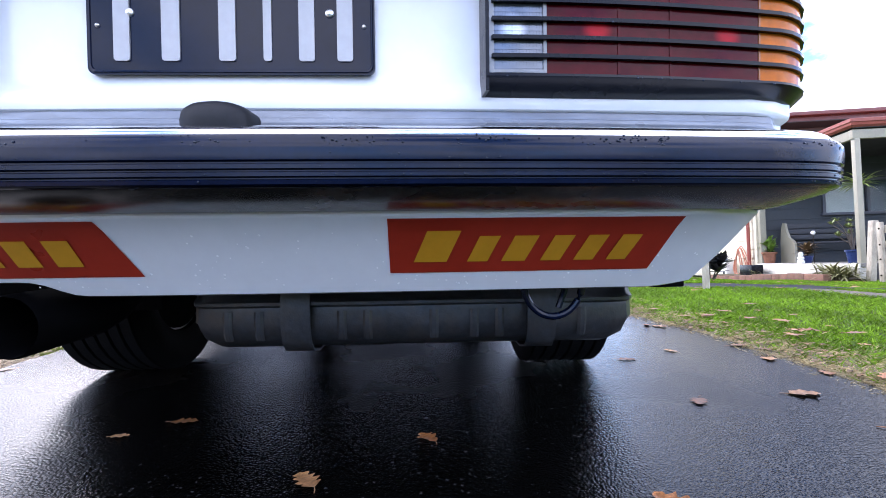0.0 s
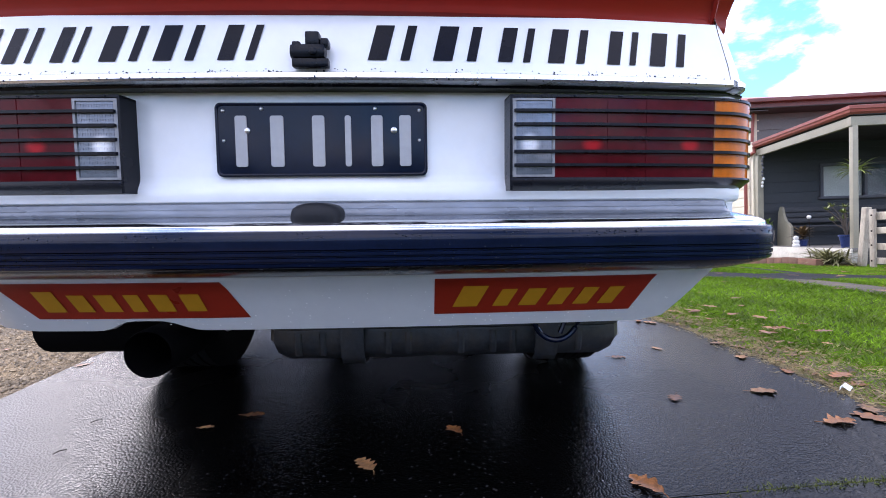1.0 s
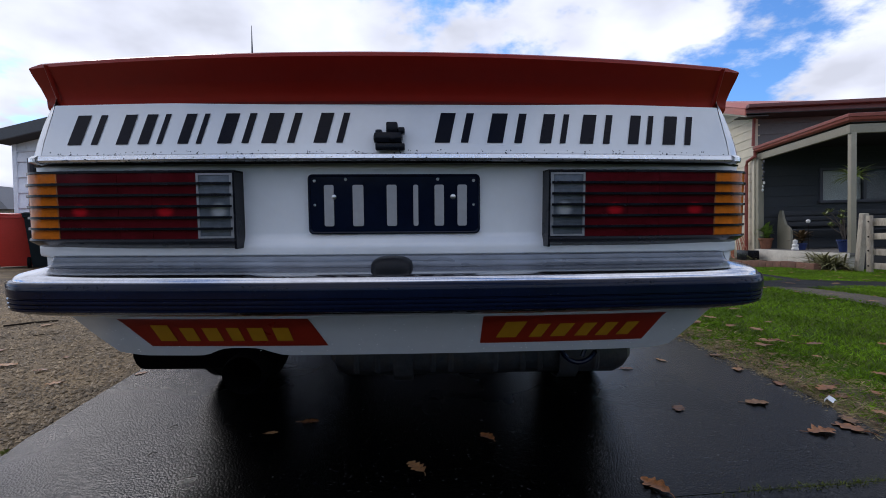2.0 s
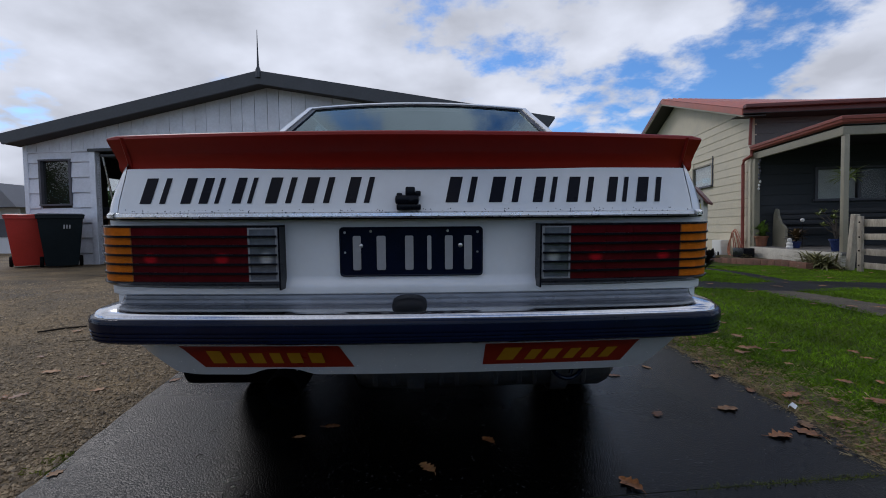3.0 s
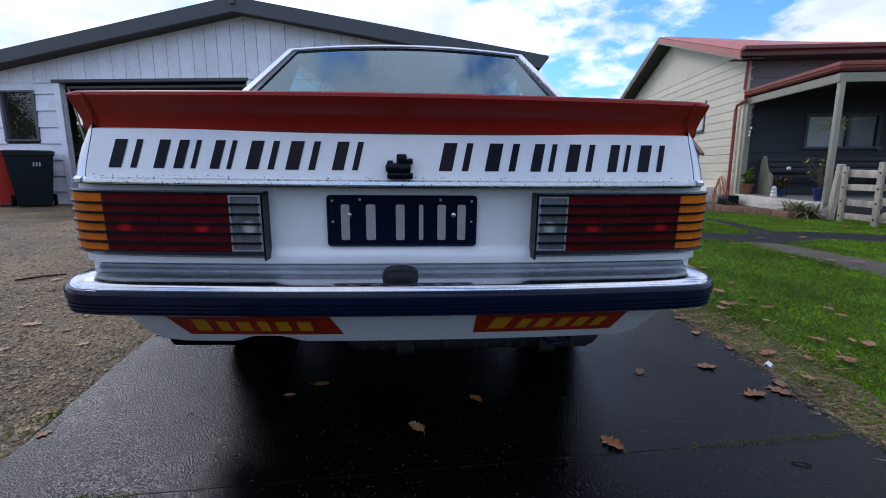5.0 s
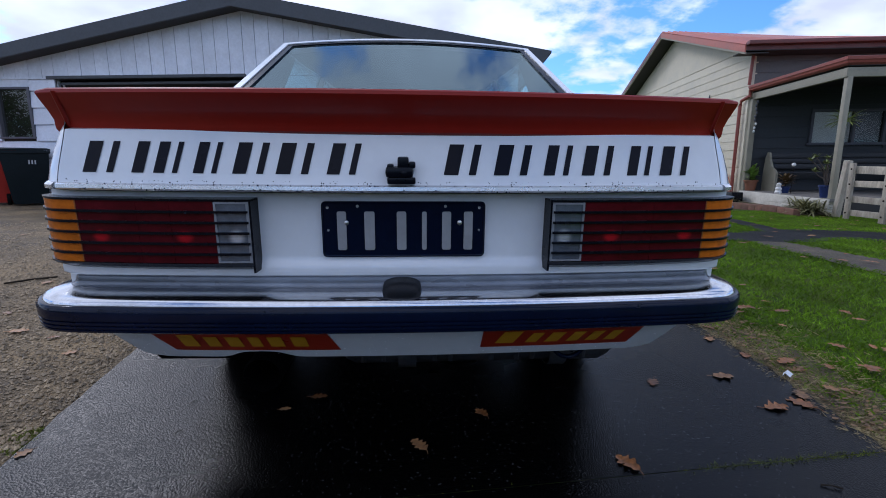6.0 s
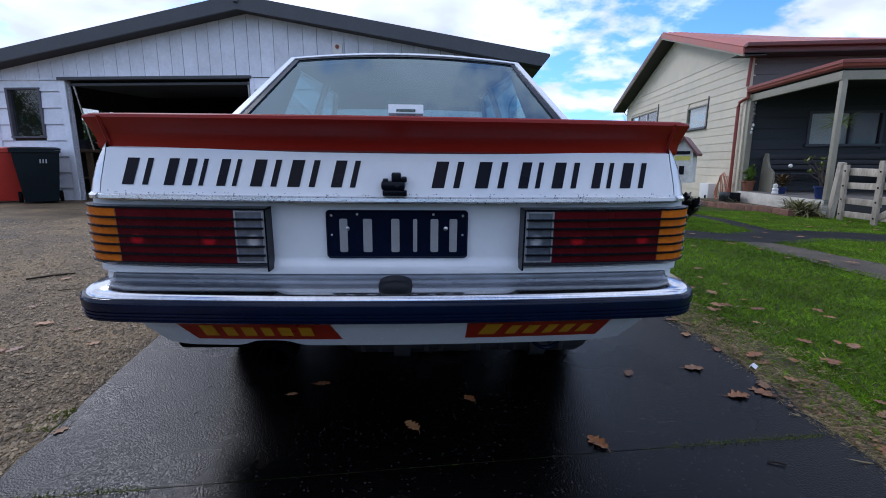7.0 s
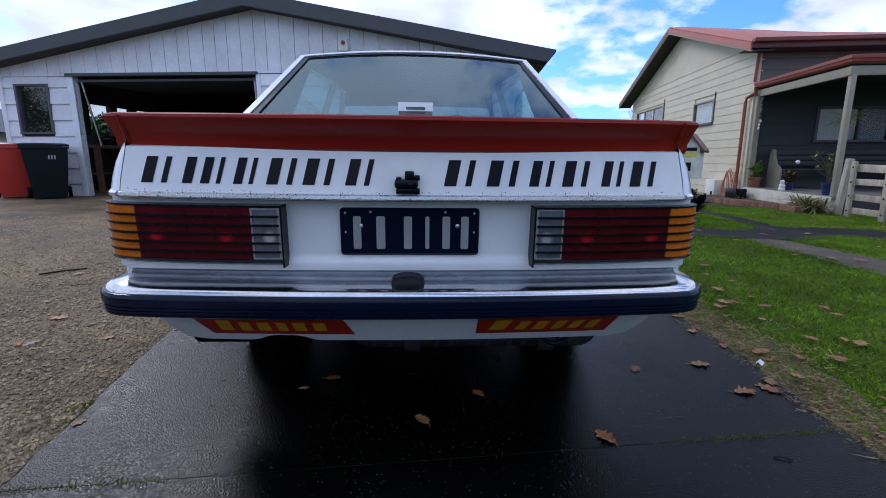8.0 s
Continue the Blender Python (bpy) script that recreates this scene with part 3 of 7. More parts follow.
def blades(name, material, count, where, tall, lean, seed, label, category, wide=0.004):
    """Upright blades scattered by where(random) -> (x, y) or None."""
    rnd = random.Random(seed)
    verts, faces = [], []
    tries = 0
    while len(faces) < count and tries < count * 6:
        tries += 1
        at = where(rnd)
        if at is None:
            continue
        x, y = at
        z = ground_z(x, y) - 0.012
        h = tall * rnd.uniform(0.45, 1.15)
        a = rnd.uniform(0, math.tau)
        w = wide * rnd.uniform(0.7, 1.4)
        lx, ly = rnd.gauss(0, lean) * h, rnd.gauss(0, lean) * h
        k = len(verts)
        c, s = math.cos(a) * w, math.sin(a) * w
        verts += [(x - c, y - s, z), (x + c, y + s, z), (x + lx * 0.4 + c * 0.7, y + ly * 0.4 + s * 0.7, z + h * 0.6), (x + lx, y + ly, z + h)]
        faces += [(k, k + 1, k + 2), (k, k + 2, k + 3)]
    me = bpy.data.meshes.new(name)
    me.from_pydata(verts, [], faces)
    me.materials.append(M[material])
    return tagged(new(name, me), label, category, kind="stuff")


def lawn_spot(near, far, reach):
    def spot(r):
        y = near + (far - near) * r.random() ** 1.4 if r.random() > 0.24 else near + 0.1 - 4.5 * r.random() ** 1.5
        x = drive_right(y) + 0.05 + (reach + 0.5 * max(y, 0)) * r.random()
        if on_path(x, y) or (x < drive_right(y) + 0.33 + 0.2 * noise.noise((x * 2, y * 2, 4)) and r.random() < 0.42 + 0.7 * noise.noise((x * 5, y * 5, 1))):
            return None
        return x, y
    return spot


blades("lawn_grass", "grass", 560000, lawn_spot(-0.9, 7.5, 4.2), 0.024, 0.7, 11, "short bright green lawn grass", "grass", 0.0018)
blades("dry_grass", "straw", 75000, lambda r: (lambda x, y: (x, y) if noise.noise((x * 7, y * 7, 3)) + 0.6 * noise.noise((x * 19, y * 19, 8)) > -0.18 + 0.5 * r.random() ** 2 else None)(*(lambda y: (drive_right(y) + abs(r.gauss(0.0, 0.18)) - 0.03, y))(r.uniform(-1.6, 4.5))), 0.017, 1.5, 12, "dry straw and dead grass along the edge of the drive", "dry grass", 0.0010)
blades("edge_grass", "grass", 26000, lambda r: (lambda y: (drive_right(y) + 0.02 + 0.34 * r.random() ** 0.8, y))(r.uniform(-1.4, 4.5)), 0.020, 0.9, 16, "thin grass among the dead leaves along the drive", "grass", 0.0014)


def build_leaf_crumbs():
    """Broken bits of dead leaves in the grass along the drive."""
    rnd = random.Random(19)
    verts, faces = [], []
    for i in range(3900):
        y = -1.4 + 6.0 * rnd.random() ** 1.3
        x = drive_right(y) + rnd.gauss(0.10, 0.12)
        if noise.noise((x * 4, y * 4, 6)) < -0.05 or x < drive_right(y) - 0.05:
            continue
        z = ground_z(x, y) + 0.003 + 0.008 * rnd.random()
        r, t = rnd.uniform(0.004, 0.013), rnd.uniform(0, math.tau)
        k = len(verts)
        n = rnd.choice((4, 5, 5))
        for j in range(n):
            q = r * rnd.uniform(0.6, 1.2)
            a = t + math.tau * j / n
            verts.append((x + q * math.cos(a), y + 0.7 * q * math.sin(a), z + q * rnd.uniform(-0.25, 0.35)))
        faces.append(tuple(range(k, k + n)))
    me = bpy.data.meshes.new("leaf_crumbs")
    me.from_pydata(verts, [], faces)
    me.materials.append(M["crumb"])
    tagged(new("leaf_crumbs", me), "broken brown leaf crumbs in the grass edge", "leaf litter", kind="stuff")


build_leaf_crumbs()
blades("straw_stalk", "straw", 1400, lambda r: (lambda y: (drive_right(y) + abs(r.gauss(0.0, 0.14)) - 0.04, y))(r.uniform(-0.6, 3.5)), 0.025, 1.6, 15, "loose pale stalks of dead grass", "dry grass", 0.0006)
blades("joint_moss", "moss", 6000, lambda r: (lambda x: (x, JOINT(x) + r.gauss(0, 0.005)) if (x > 0.75 + 0.3 * r.random() or x < -0.7 or r.random() < 0.01) else None)(r.uniform(-1.12, 1.42)), 0.0165, 0.5, 13, "green moss grown in the joint of the drive", "moss", 0.0018)
blades("edge_moss", "moss", 9000, lambda r: (lambda y: (drive_left(y) - abs(r.gauss(0, 0.035)), y) if noise.noise((y * 4, 1, 5)) > 0.12 else None)(r.uniform(-0.6, 2.2)), 0.015, 0.6, 14, "moss and small weeds along the edge of the drive", "moss", 0.003)


def build_gravel_stones():
    """Loose stones of the yard nearest to the drive."""
    rnd = random.Random(5)
    verts, faces = [], []
    for i in range(125000):
        y = -0.9 + 5.4 * rnd.random() ** 1.5 if rnd.random() > 0.22 else -0.6 - 3.5 * rnd.random() ** 1.5
        x = drive_left(y) - 0.01 - (1.2 + 1.3 * max(y, 0)) * rnd.random() ** 1.1
        r = 1.25 * rnd.choice((0.002, 0.0025, 0.003, 0.003, 0.004, 0.005, 0.007, 0.010 if rnd.random() < 0.3 else 0.004))
        z = ground_z(x, y) - 0.004 + r * 0.35
        k = len(verts)
        t = rnd.uniform(0, math.tau)
        for dx, dy, dz in ((1, 0, 0), (-0.2, 0.9, 0.1), (-0.9, -0.3, 0), (0.3, -0.9, -0.1), (0.1, 0.1, 0.75), (0, 0, -0.8)):
            sx, sy = dx * rnd.uniform(0.7, 1.3), dy * rnd.uniform(0.7, 1.3)
            verts.append((x + r * (sx * math.cos(t) - sy * math.sin(t)), y + r * (sx * math.sin(t) + sy * math.cos(t)), z + r * dz * rnd.uniform(0.7, 1.2)))
        faces += [(k, k + 1, k + 4), (k + 1, k + 2, k + 4), (k + 2, k + 3, k + 4), (k + 3, k, k + 4)]
    me = bpy.data.meshes.new("gravel_stones")
    me.from_pydata(verts, [], faces)
    me.materials.append(M["stone"])
    tagged(new("gravel_stones", me), "loose small brown and grey gravel stones", "gravel", kind="stuff")


build_gravel_stones()

# ---- the car: a white 1980s saloon with a red boot spoiler ----
car = thing("car", "white 1980s saloon with red boot spoiler and race stickers", "car", TILT)
WHEEL_Y, WHEEL_R, BOOT_W = (1.08, 3.78), 0.305, 0.742


def bow(x):
    a = abs(x)
    return 0.088 * x * x + (7.0 * (a - 0.74) ** 2 if a > 0.74 else 0)


def mirrored(name, build, material, label="", **k):
    """The same part on both sides of the car; build(side) gives its bmesh."""
    return [part(name, build(s), material, car, label, **k) for s in (1, -1)]


SIDE = [(0.23, 0.735), (0.27, 0.775), (0.34, 0.792), (0.42, 0.802), (0.50, 0.812), (0.58, 0.818), (0.66, 0.818), (0.73, 0.814), (0.785, 0.806),
        (0.80, 0.804), (0.84, 0.800), (0.88, 0.791), (0.905, 0.780), (0.92, 0.770), (0.93, 0.758), (0.938, 0.738)]


def rear_y(z):
    if z > 0.795:
        return 0.098 + (z - 0.8) * 0.30 + max(0.0, z - 0.893) * 1.6
    return 0.155 if z > 0.47 else 0.50


def build_side(s):
    bm = bmesh.new()
    ys = [0.30 + 0.045 * i for i in range(96)]
    rows = []
    for z, w in SIDE:
        y0 = rear_y(z)
        row = [(w - 0.062, y0 - 0.003), (w - 0.035, y0 + 0.004), (w - 0.015, y0 + 0.020), (w - 0.005, y0 + 0.05), (w, y0 + 0.10)]
        if z > 0.795:
            # the corner beside the boot: starts at the boot's shut line and rounds on to the flank
            edge = BOOT_W * (1 - 0.014 * ease(0.82, 0.93, z)) + 0.0035
            y0 = 0.050 + (z - 0.80) * 0.31 + bow(edge) * 0.95 + 0.002
            row = [(edge, y0)] + [(edge + (w - edge) * math.sin(a), y0 + 0.012 * math.sin(a) + 0.075 * (1 - math.cos(a))) for a in (0.40, 0.85, 1.25)] + [(w, y0 + 0.10)]
        for y in ys:
            belly = 0.03 * ease(0.3, 1.6, y) * (1 - ease(3.2, 4.6, y))
            nose = 0.10 * ease(4.1, 4.65, y) ** 2
            row.append((w + belly - nose, max(y, y0 + 0.11)))
        drop = lambda y: -0.02 * ease(3.0, 4.5, y) if z > 0.8 else 0
        rows.append([(s * x, y, z + drop(y)) for x, y in row])
    loft(bm, rows)
    gone = [f for f in bm.faces if (f.calc_center_median().y < 1.0 and f.calc_center_median().z < 0.345) or any((f.calc_center_median().y - wy) ** 2 + (f.calc_center_median().z - 0.30) ** 2 < 0.35 ** 2 for wy in WHEEL_Y)]
    bmesh.ops.delete(bm, geom=gone, context="FACES")
    for v in bm.verts:
        for wy in WHEEL_Y:
            d = Vector((v.co.y - wy, v.co.z - 0.30))
            if 1e-4 < d.length < 0.37 and any(e.is_boundary for e in v.link_edges) and v.co.z > 0.24:
                d = d.normalized() * 0.355
                v.co.y, v.co.z = wy + d.x, 0.30 + d.y
    return bm


mirrored("side_panel", build_side, "white_paint")


def build_arch(s, wy):
    rings = []
    for i in range(17):
        a = math.pi * (i / 16) * 1.1 - 0.05 * math.pi
        rings.append([(s * x, wy + 0.36 * math.cos(a), 0.30 + 0.36 * math.sin(a)) for x in (0.80, 0.45)])
    return loft(bmesh.new(), rings)


for wy in WHEEL_Y:
    for s in (1, -1):
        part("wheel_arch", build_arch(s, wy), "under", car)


def boot_point(x, z):
    """The upright face of the boot: leans forwards at the top and bows round to the corners."""
    lean = 0.050 + (z - 0.80) * 0.31
    return Vector((x, lean + bow(x) * 0.95, z))


def build_boot():
    bm = bmesh.new()
    xs = steps(-BOOT_W, BOOT_W, 40)
    zs = [0.802, 0.806, 0.82, 0.84, 0.87, 0.90, 0.915, 0.922]
    rows = [[boot_point(x * (1 - 0.014 * ease(0.82, 0.93, z)), z) + Vector((0, 0.006 if z < 0.804 else 0, 0)) for x in xs] for z in zs]
    top = []
    for k, y in enumerate((0.115, 0.16, 0.3, 0.5, 0.70)):
        top.append([Vector((x * 0.98, y + bow(x) * (1 - k / 4), 0.928 + 0.02 * ease(0.1, 0.7, y) + 0.012 * (1 - (x / 0.73) ** 2))) for x in xs])
    return loft(bm, rows + top)


boot = part("boot_lid", build_boot(), "white_paint", car, "white boot lid with dark lettering bars")


def build_boot_trim():
    bm = bmesh.new()
    rings = []
    for x in steps(-BOOT_W, BOOT_W, 48):
        p = boot_point(x, 0.80)
        rings.append([(x, p.y + dy, z) for dy, z in ((0.03, 0.812), (0.0, 0.811), (-0.006, 0.808), (-0.007, 0.800), (-0.004, 0.796), (0.03, 0.795))])
    return loft(bm, rings, True, True)


part("chrome_trim", build_boot_trim(), "bright_trim", boot, "chrome strip along the lower edge of the boot")


def build_trim_end(s):
    bm = bmesh.new()
    rings = []
    for i in range(9):
        f = i / 8
        x, y = 0.747 + 0.060 * math.sin(f * math.pi / 2), 0.098 + 0.16 * (1 - math.cos(f * math.pi / 2))
        rings.append([(s * (x + dx), y + dy, z) for dx, dy, z in ((0, 0.02, 0.812), (0.002, 0.0, 0.811), (0.004, -0.006, 0.806), (0.004, -0.006, 0.798), (0.0, 0.02, 0.794))])
    return loft(bm, rings, True, True)


mirrored("chrome_trim", build_trim_end, "bright_trim")


def slant_bar(x0, x1, z0, z1, at, slant=0.0, depth=0.0015, n=3):
    """A plain leaning bar that lies on a curved panel; at(x, z) is the panel's point."""
    bm = bmesh.new()
    rows = []
    for j in range(n + 1):
        z = z0 + (z1 - z0) * j / n
        rows.append([at(x0 + (x1 - x0) * i / n + slant * (z - z0), z) - Vector((0, depth, 0)) for i in range(n + 1)])
    loft(bm, rows)
    return bm


LETTERS = [(-0.687, -0.603), (-0.580, -0.545), (-0.533, -0.468), (-0.448, -0.385), (-0.364, -0.282), (-0.272, -0.186), (-0.164, -0.088),
           (0.087, 0.175), (0.197, 0.290), (0.309, 0.380), (0.397, 0.480), (0.505, 0.572), (0.585, 0.668)]
for a, b in LETTERS:
    w = b - a
    strokes = ((0.0, 0.36), (0.62, 0.80)) if w > 0.05 else ((0.0, 0.74),)
    for f0, f1 in strokes:
        part("lettering_bar", slant_bar(a + w * f0, a + w * f1, 0.833, 0.898, boot_point, 0.22), "navy", boot, "navy blue lettering bar")


def build_badge():
    bm = bmesh.new()
    box(bm, -0.034, 0.026, 0.036, 0.052, 0.815, 0.829, 0.003)
    box(bm, -0.038, 0.022, 0.033, 0.056, 0.828, 0.852, 0.009)
    box(bm, -0.012, 0.012, 0.035, 0.060, 0.848, 0.872, 0.005)
    box(bm, 0.012, 0.026, 0.038, 0.060, 0.848, 0.862, 0.004)
    box(bm, -0.034, -0.020, 0.038, 0.060, 0.846, 0.857, 0.004)
    lathe(bm, [(0.006, 0), (0.006, 0.004), (0.003, 0.005)], 12, pose(0.002, 0.034, 0.838, 90, 0, 0))
    return bm


part("badge", build_badge(), "black_plastic", boot, "dark moulded plastic badge")


def build_spoiler():
    bm = bmesh.new()
    rings = []
    for x in steps(-0.772, 0.772, 50):
        a = abs(x)
        yb = 0.088 + 0.13 * x * x + (2 * (a - 0.70) ** 2 if a > 0.70 else 0)
        yt = 0.020 + 0.165 * x * x + (2 * (a - 0.73) ** 2 if a > 0.73 else 0)
        e = 0.004 * ease(0.74, 0.772, a)
        rings.append([(x, y, z) for y, z in (
            (yb + 0.012, 0.915), (yb - 0.004, 0.917), (yb - 0.010, 0.922), (yb - 0.012, 0.930), (yb * 0.8 + yt * 0.2 - 0.002, 0.942), (yb * 0.5 + yt * 0.5, 0.962),
            (yt + 0.007, 0.984), (yt - 0.001, 0.995), (yt + 0.0005, 1.002 - e), (yt + 0.005, 1.005 - e), (yt + 0.030, 1.004 - e), (yt + 0.10, 0.975), (yb + 0.14, 0.945), (yb + 0.15, 0.925))])
    return loft(bm, rings, True, True)


spoiler = part("spoiler", build_spoiler(), "red_paint", car, "glossy red ducktail spoiler")


def build_spoiler_seam(s):
    bm = bmesh.new()
    rings = []
    for z in steps(0.925, 0.998, 8):
        k = (z - 0.92) / 0.084
        x = 0.735 - 0.012 * k
        y = (0.088 + 0.13 * x * x + 6 * 0.0009) * (1 - k) + (0.020 + 0.165 * x * x) * k - 0.011
        rings.append([(s * (x + d), y - (0.003 if d in (-0.002, 0.002) else 0) + 0.004, z) for d in (-0.005, -0.002, 0.002, 0.005)])
    return loft(bm, rings)


for s in (1, -1):
    part("end_cap_seam", build_spoiler_seam(s), "red_paint", spoiler)


def tail_point(x, z):
    y = 0.102 + 0.05 * x * x
    return Vector((x, y, z))


def build_tail():
    bm = bmesh.new()
    prof = [(0.10, 0.795), (0.0, 0.794), (0.0, 0.70), (0.0, 0.645), (-0.001, 0.636), (-0.004, 0.629), (-0.007, 0.624), (-0.009, 0.619), (-0.010, 0.612), (-0.010, 0.603), (-0.009, 0.598), (-0.005, 0.595), (0.004, 0.593), (0.02, 0.590), (0.02, 0.565), (0.03, 0.55)]
    rings = []
    for x in steps(-0.80, 0.80, 40):
        a = abs(x)
        rings.append([(x, tail_point(x, z).y + dy * (1 if a < 0.76 else 0.6) + (6.0 * (a - 0.74) ** 2 if a > 0.74 else 0), z) for dy, z in prof])
    return loft(bm, rings)


tail = part("tail_panel", build_tail(), "white_paint", car)


def build_boot_gap():
    bm = bmesh.new()
    rings = [[(x, 0.068 + bow(x) + dy, z) for dy, z in ((0.0, 0.7955), (0.002, 0.7915), (0.05, 0.790))] for x in steps(-0.80, 0.80, 30)]
    return loft(bm, rings)


# Black strip put in for the shade of the gap below the boot.
part("boot_seal", build_boot_gap(), "black_plastic", car, "black strip for the shadow gap under the boot")


def build_lamp_block():
    bm = bmesh.new()
    rings = []
    for z, w, y0, y1 in ((0.560, 0.045, 0.034, 0.10), (0.570, 0.045, 0.033, 0.10), (0.578, 0.0435, 0.034, 0.10), (0.584, 0.041, 0.036, 0.10), (0.589, 0.034, 0.039, 0.10), (0.592, 0.025, 0.043, 0.10), (0.594, 0.012, 0.048, 0.10)):
        rings.append([(-0.006 + x * w, y0 + (y1 - y0) * f, z) for x, f in ((-1, 1), (-1, 0.5), (-0.96, 0.3), (-0.86, 0.14), (-0.66, 0.04), (-0.3, 0.0), (0.3, 0.0), (0.66, 0.04), (0.86, 0.14), (0.96, 0.3), (1, 0.5), (1, 1))])
    return loft(bm, rings, True, True)


plate_lamp = part("plate_lamp", build_lamp_block(), "rubber_matte", car, "black rubber number-plate lamp on the bumper")

# number plate
def rounded(x0, x1, z0, z1, r, n=5):
    pts = []
    for cx, cz, a0 in ((x1 - r, z1 - r, 0), (x0 + r, z1 - r, 90), (x0 + r, z0 + r, 180), (x1 - r, z0 + r, 270)):
        pts += [(cx + r * math.cos(radians(a0 + 90 * k / n)), cz + r * math.sin(radians(a0 + 90 * k / n))) for k in range(n + 1)]
    return pts


plate = part("number_plate", prism(bmesh.new(), rounded(-0.186, 0.186, 0.642, 0.771, 0.010), 0.094, 0.099), "plate", car, "black number plate with silver character bars")
rim_bm = bmesh.new()
loft(rim_bm, [[(x * (1 - k * 0.02), y, 0.7065 + (z - 0.7065) * (1 - k * 0.055)) for x, z in rounded(-0.184, 0.184, 0.644, 0.769, 0.009)] for k, y in ((0, 0.0935), (0.3, 0.092), (0.8, 0.0925), (1, 0.0940))], True)
part("plate_rim", rim_bm, "plate", plate)
for a, b in ((-0.160, -0.122), (-0.100, -0.057), (-0.026, 0.014), (0.036, 0.056), (0.078, 0.116), (0.128, 0.166)):
    c, w = (a + b) / 2, (b - a) * 0.27
    part("character_bar", prism(bmesh.new(), rounded(c - w, c + w, 0.659, 0.748, 0.004, 3), 0.0915, 0.0945), "silver", plate, "silver character bar")
for x, z, r in ((-0.131, 0.722, 0.006), (0.127, 0.722, 0.006), (-0.172, 0.757, 0.0035), (0.172, 0.757, 0.0035), (-0.105, 0.760, 0.0035), (0.094, 0.760, 0.0035), (-0.172, 0.705, 0.003), (0.172, 0.705, 0.003)):
    part("screw", lathe(bmesh.new(), [(r, 0), (r * 0.9, 0.002), (r * 0.4, 0.0035)], 12, pose(x, 0.094, z, 90, 0, 0)), "screw", plate)


# tail lamps
def lamp_x(f):
    """Plan of a lamp's face from its inner edge (0) round to the flank (1)."""
    x = 0.333 + 0.490 * f
    y = 0.068 + 0.045 * f * f + (5.5 * (x - 0.74) ** 2 if x > 0.74 else 0) + (8 * (x - 0.79) ** 2 if x > 0.79 else 0)
    return x, y


def lamp_strip(s, f0, f1, z0, z1, out, n=14, deep=0.05):
    bm = bmesh.new()
    rings = []
    for i in range(n + 1):
        x, y = lamp_x(f0 + (f1 - f0) * i / n)
        rings.append([(s * x, y - out, z1), (s * x, y - out, z0), (s * (x - 0.004), y + deep, z0), (s * (x - 0.004), y + deep, z1)])
    return loft(bm, rings, True, True)


def lamp_apron(s, n=24):
    """The housing's underside, slanting from the foot of the lenses back to the panel."""
    bm = bmesh.new()
    rings = []
    for i in range(n + 1):
        x, y = lamp_x(-0.006 + 1.002 * i / n)
        rings.append([(s * (x + 0.002 * (o < 0)), y + o, z) for o, z in ((-0.003, 0.6345), (-0.004, 0.631), (0.000, 0.627), (0.030, 0.613), (0.060, 0.613), (0.060, 0.6345))])
    return loft(bm, rings, True, True)


def build_lamp(s):
    lamp = part("tail_lamp", lamp_strip(s, 0.004, 0.992, 0.630, 0.7732, -0.006, 24), "black_plastic", car, "wide ribbed tail lamp with amber, red and clear lenses")
    part("housing", lamp_strip(s, -0.006, 0.990, 0.7735, 0.778, 0.002, 24, 0.06), "black_plastic", lamp)
    part("housing", lamp_apron(s), "black_plastic", lamp)
    part("housing", lamp_strip(s, -0.006, 0.003, 0.613, 0.778, 0.002, 2, 0.06), "black_plastic", lamp)
    for f0, f1, z0, z1 in ((0.004, 0.017, 0.636, 0.772), (0.148, 0.157, 0.636, 0.772), (0.017, 0.148, 0.636, 0.640), (0.017, 0.148, 0.768, 0.772)):
        part("lens_edge", lamp_strip(s, f0, f1, z0, z1, 0.001, 4), "lens_edge", lamp, "pale moulded edge of the lens")
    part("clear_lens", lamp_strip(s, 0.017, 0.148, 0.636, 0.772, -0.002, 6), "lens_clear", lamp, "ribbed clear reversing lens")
    for k in range(14):
        f = 0.022 + 0.118 * k / 13
        part("lens_rib", lamp_strip(s, f, f + 0.0045, 0.640, 0.768, -0.0014, 1, 0.05), "lens_clear", lamp)
    for k in range(16):
        z = 0.6425 + 0.008 * k
        part("lens_rib", lamp_strip(s, 0.018, 0.147, z, z + 0.0035, -0.0012, 6, 0.05), "lens_clear", lamp)
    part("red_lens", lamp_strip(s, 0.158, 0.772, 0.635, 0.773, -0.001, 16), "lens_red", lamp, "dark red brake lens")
    for f0, f1 in ((0.352, 0.360), (0.500, 0.506)):
        part("lens_rib", lamp_strip(s, f0, f1, 0.636, 0.772, 0.0, 1, 0.05), "lens_red", lamp)
    part("amber_lens", lamp_strip(s, 0.774, 0.985, 0.635, 0.773, -0.001, 12), "lens_amber", lamp, "amber indicator lens")
    part("lens_rib", lamp_strip(s, 0.773, 0.778, 0.636, 0.772, 0.0, 1, 0.05), "lens_edge_amber", lamp)
    for k in range(5):
        z = 0.7505 - 0.0235 * k
        part("louvre_bar", lamp_strip(s, 0.012, 1.0, z - 0.0025, z + 0.0025, 0.006, 24, 0.010), "black_plastic", lamp)


build_lamp(1)
build_lamp(-1)


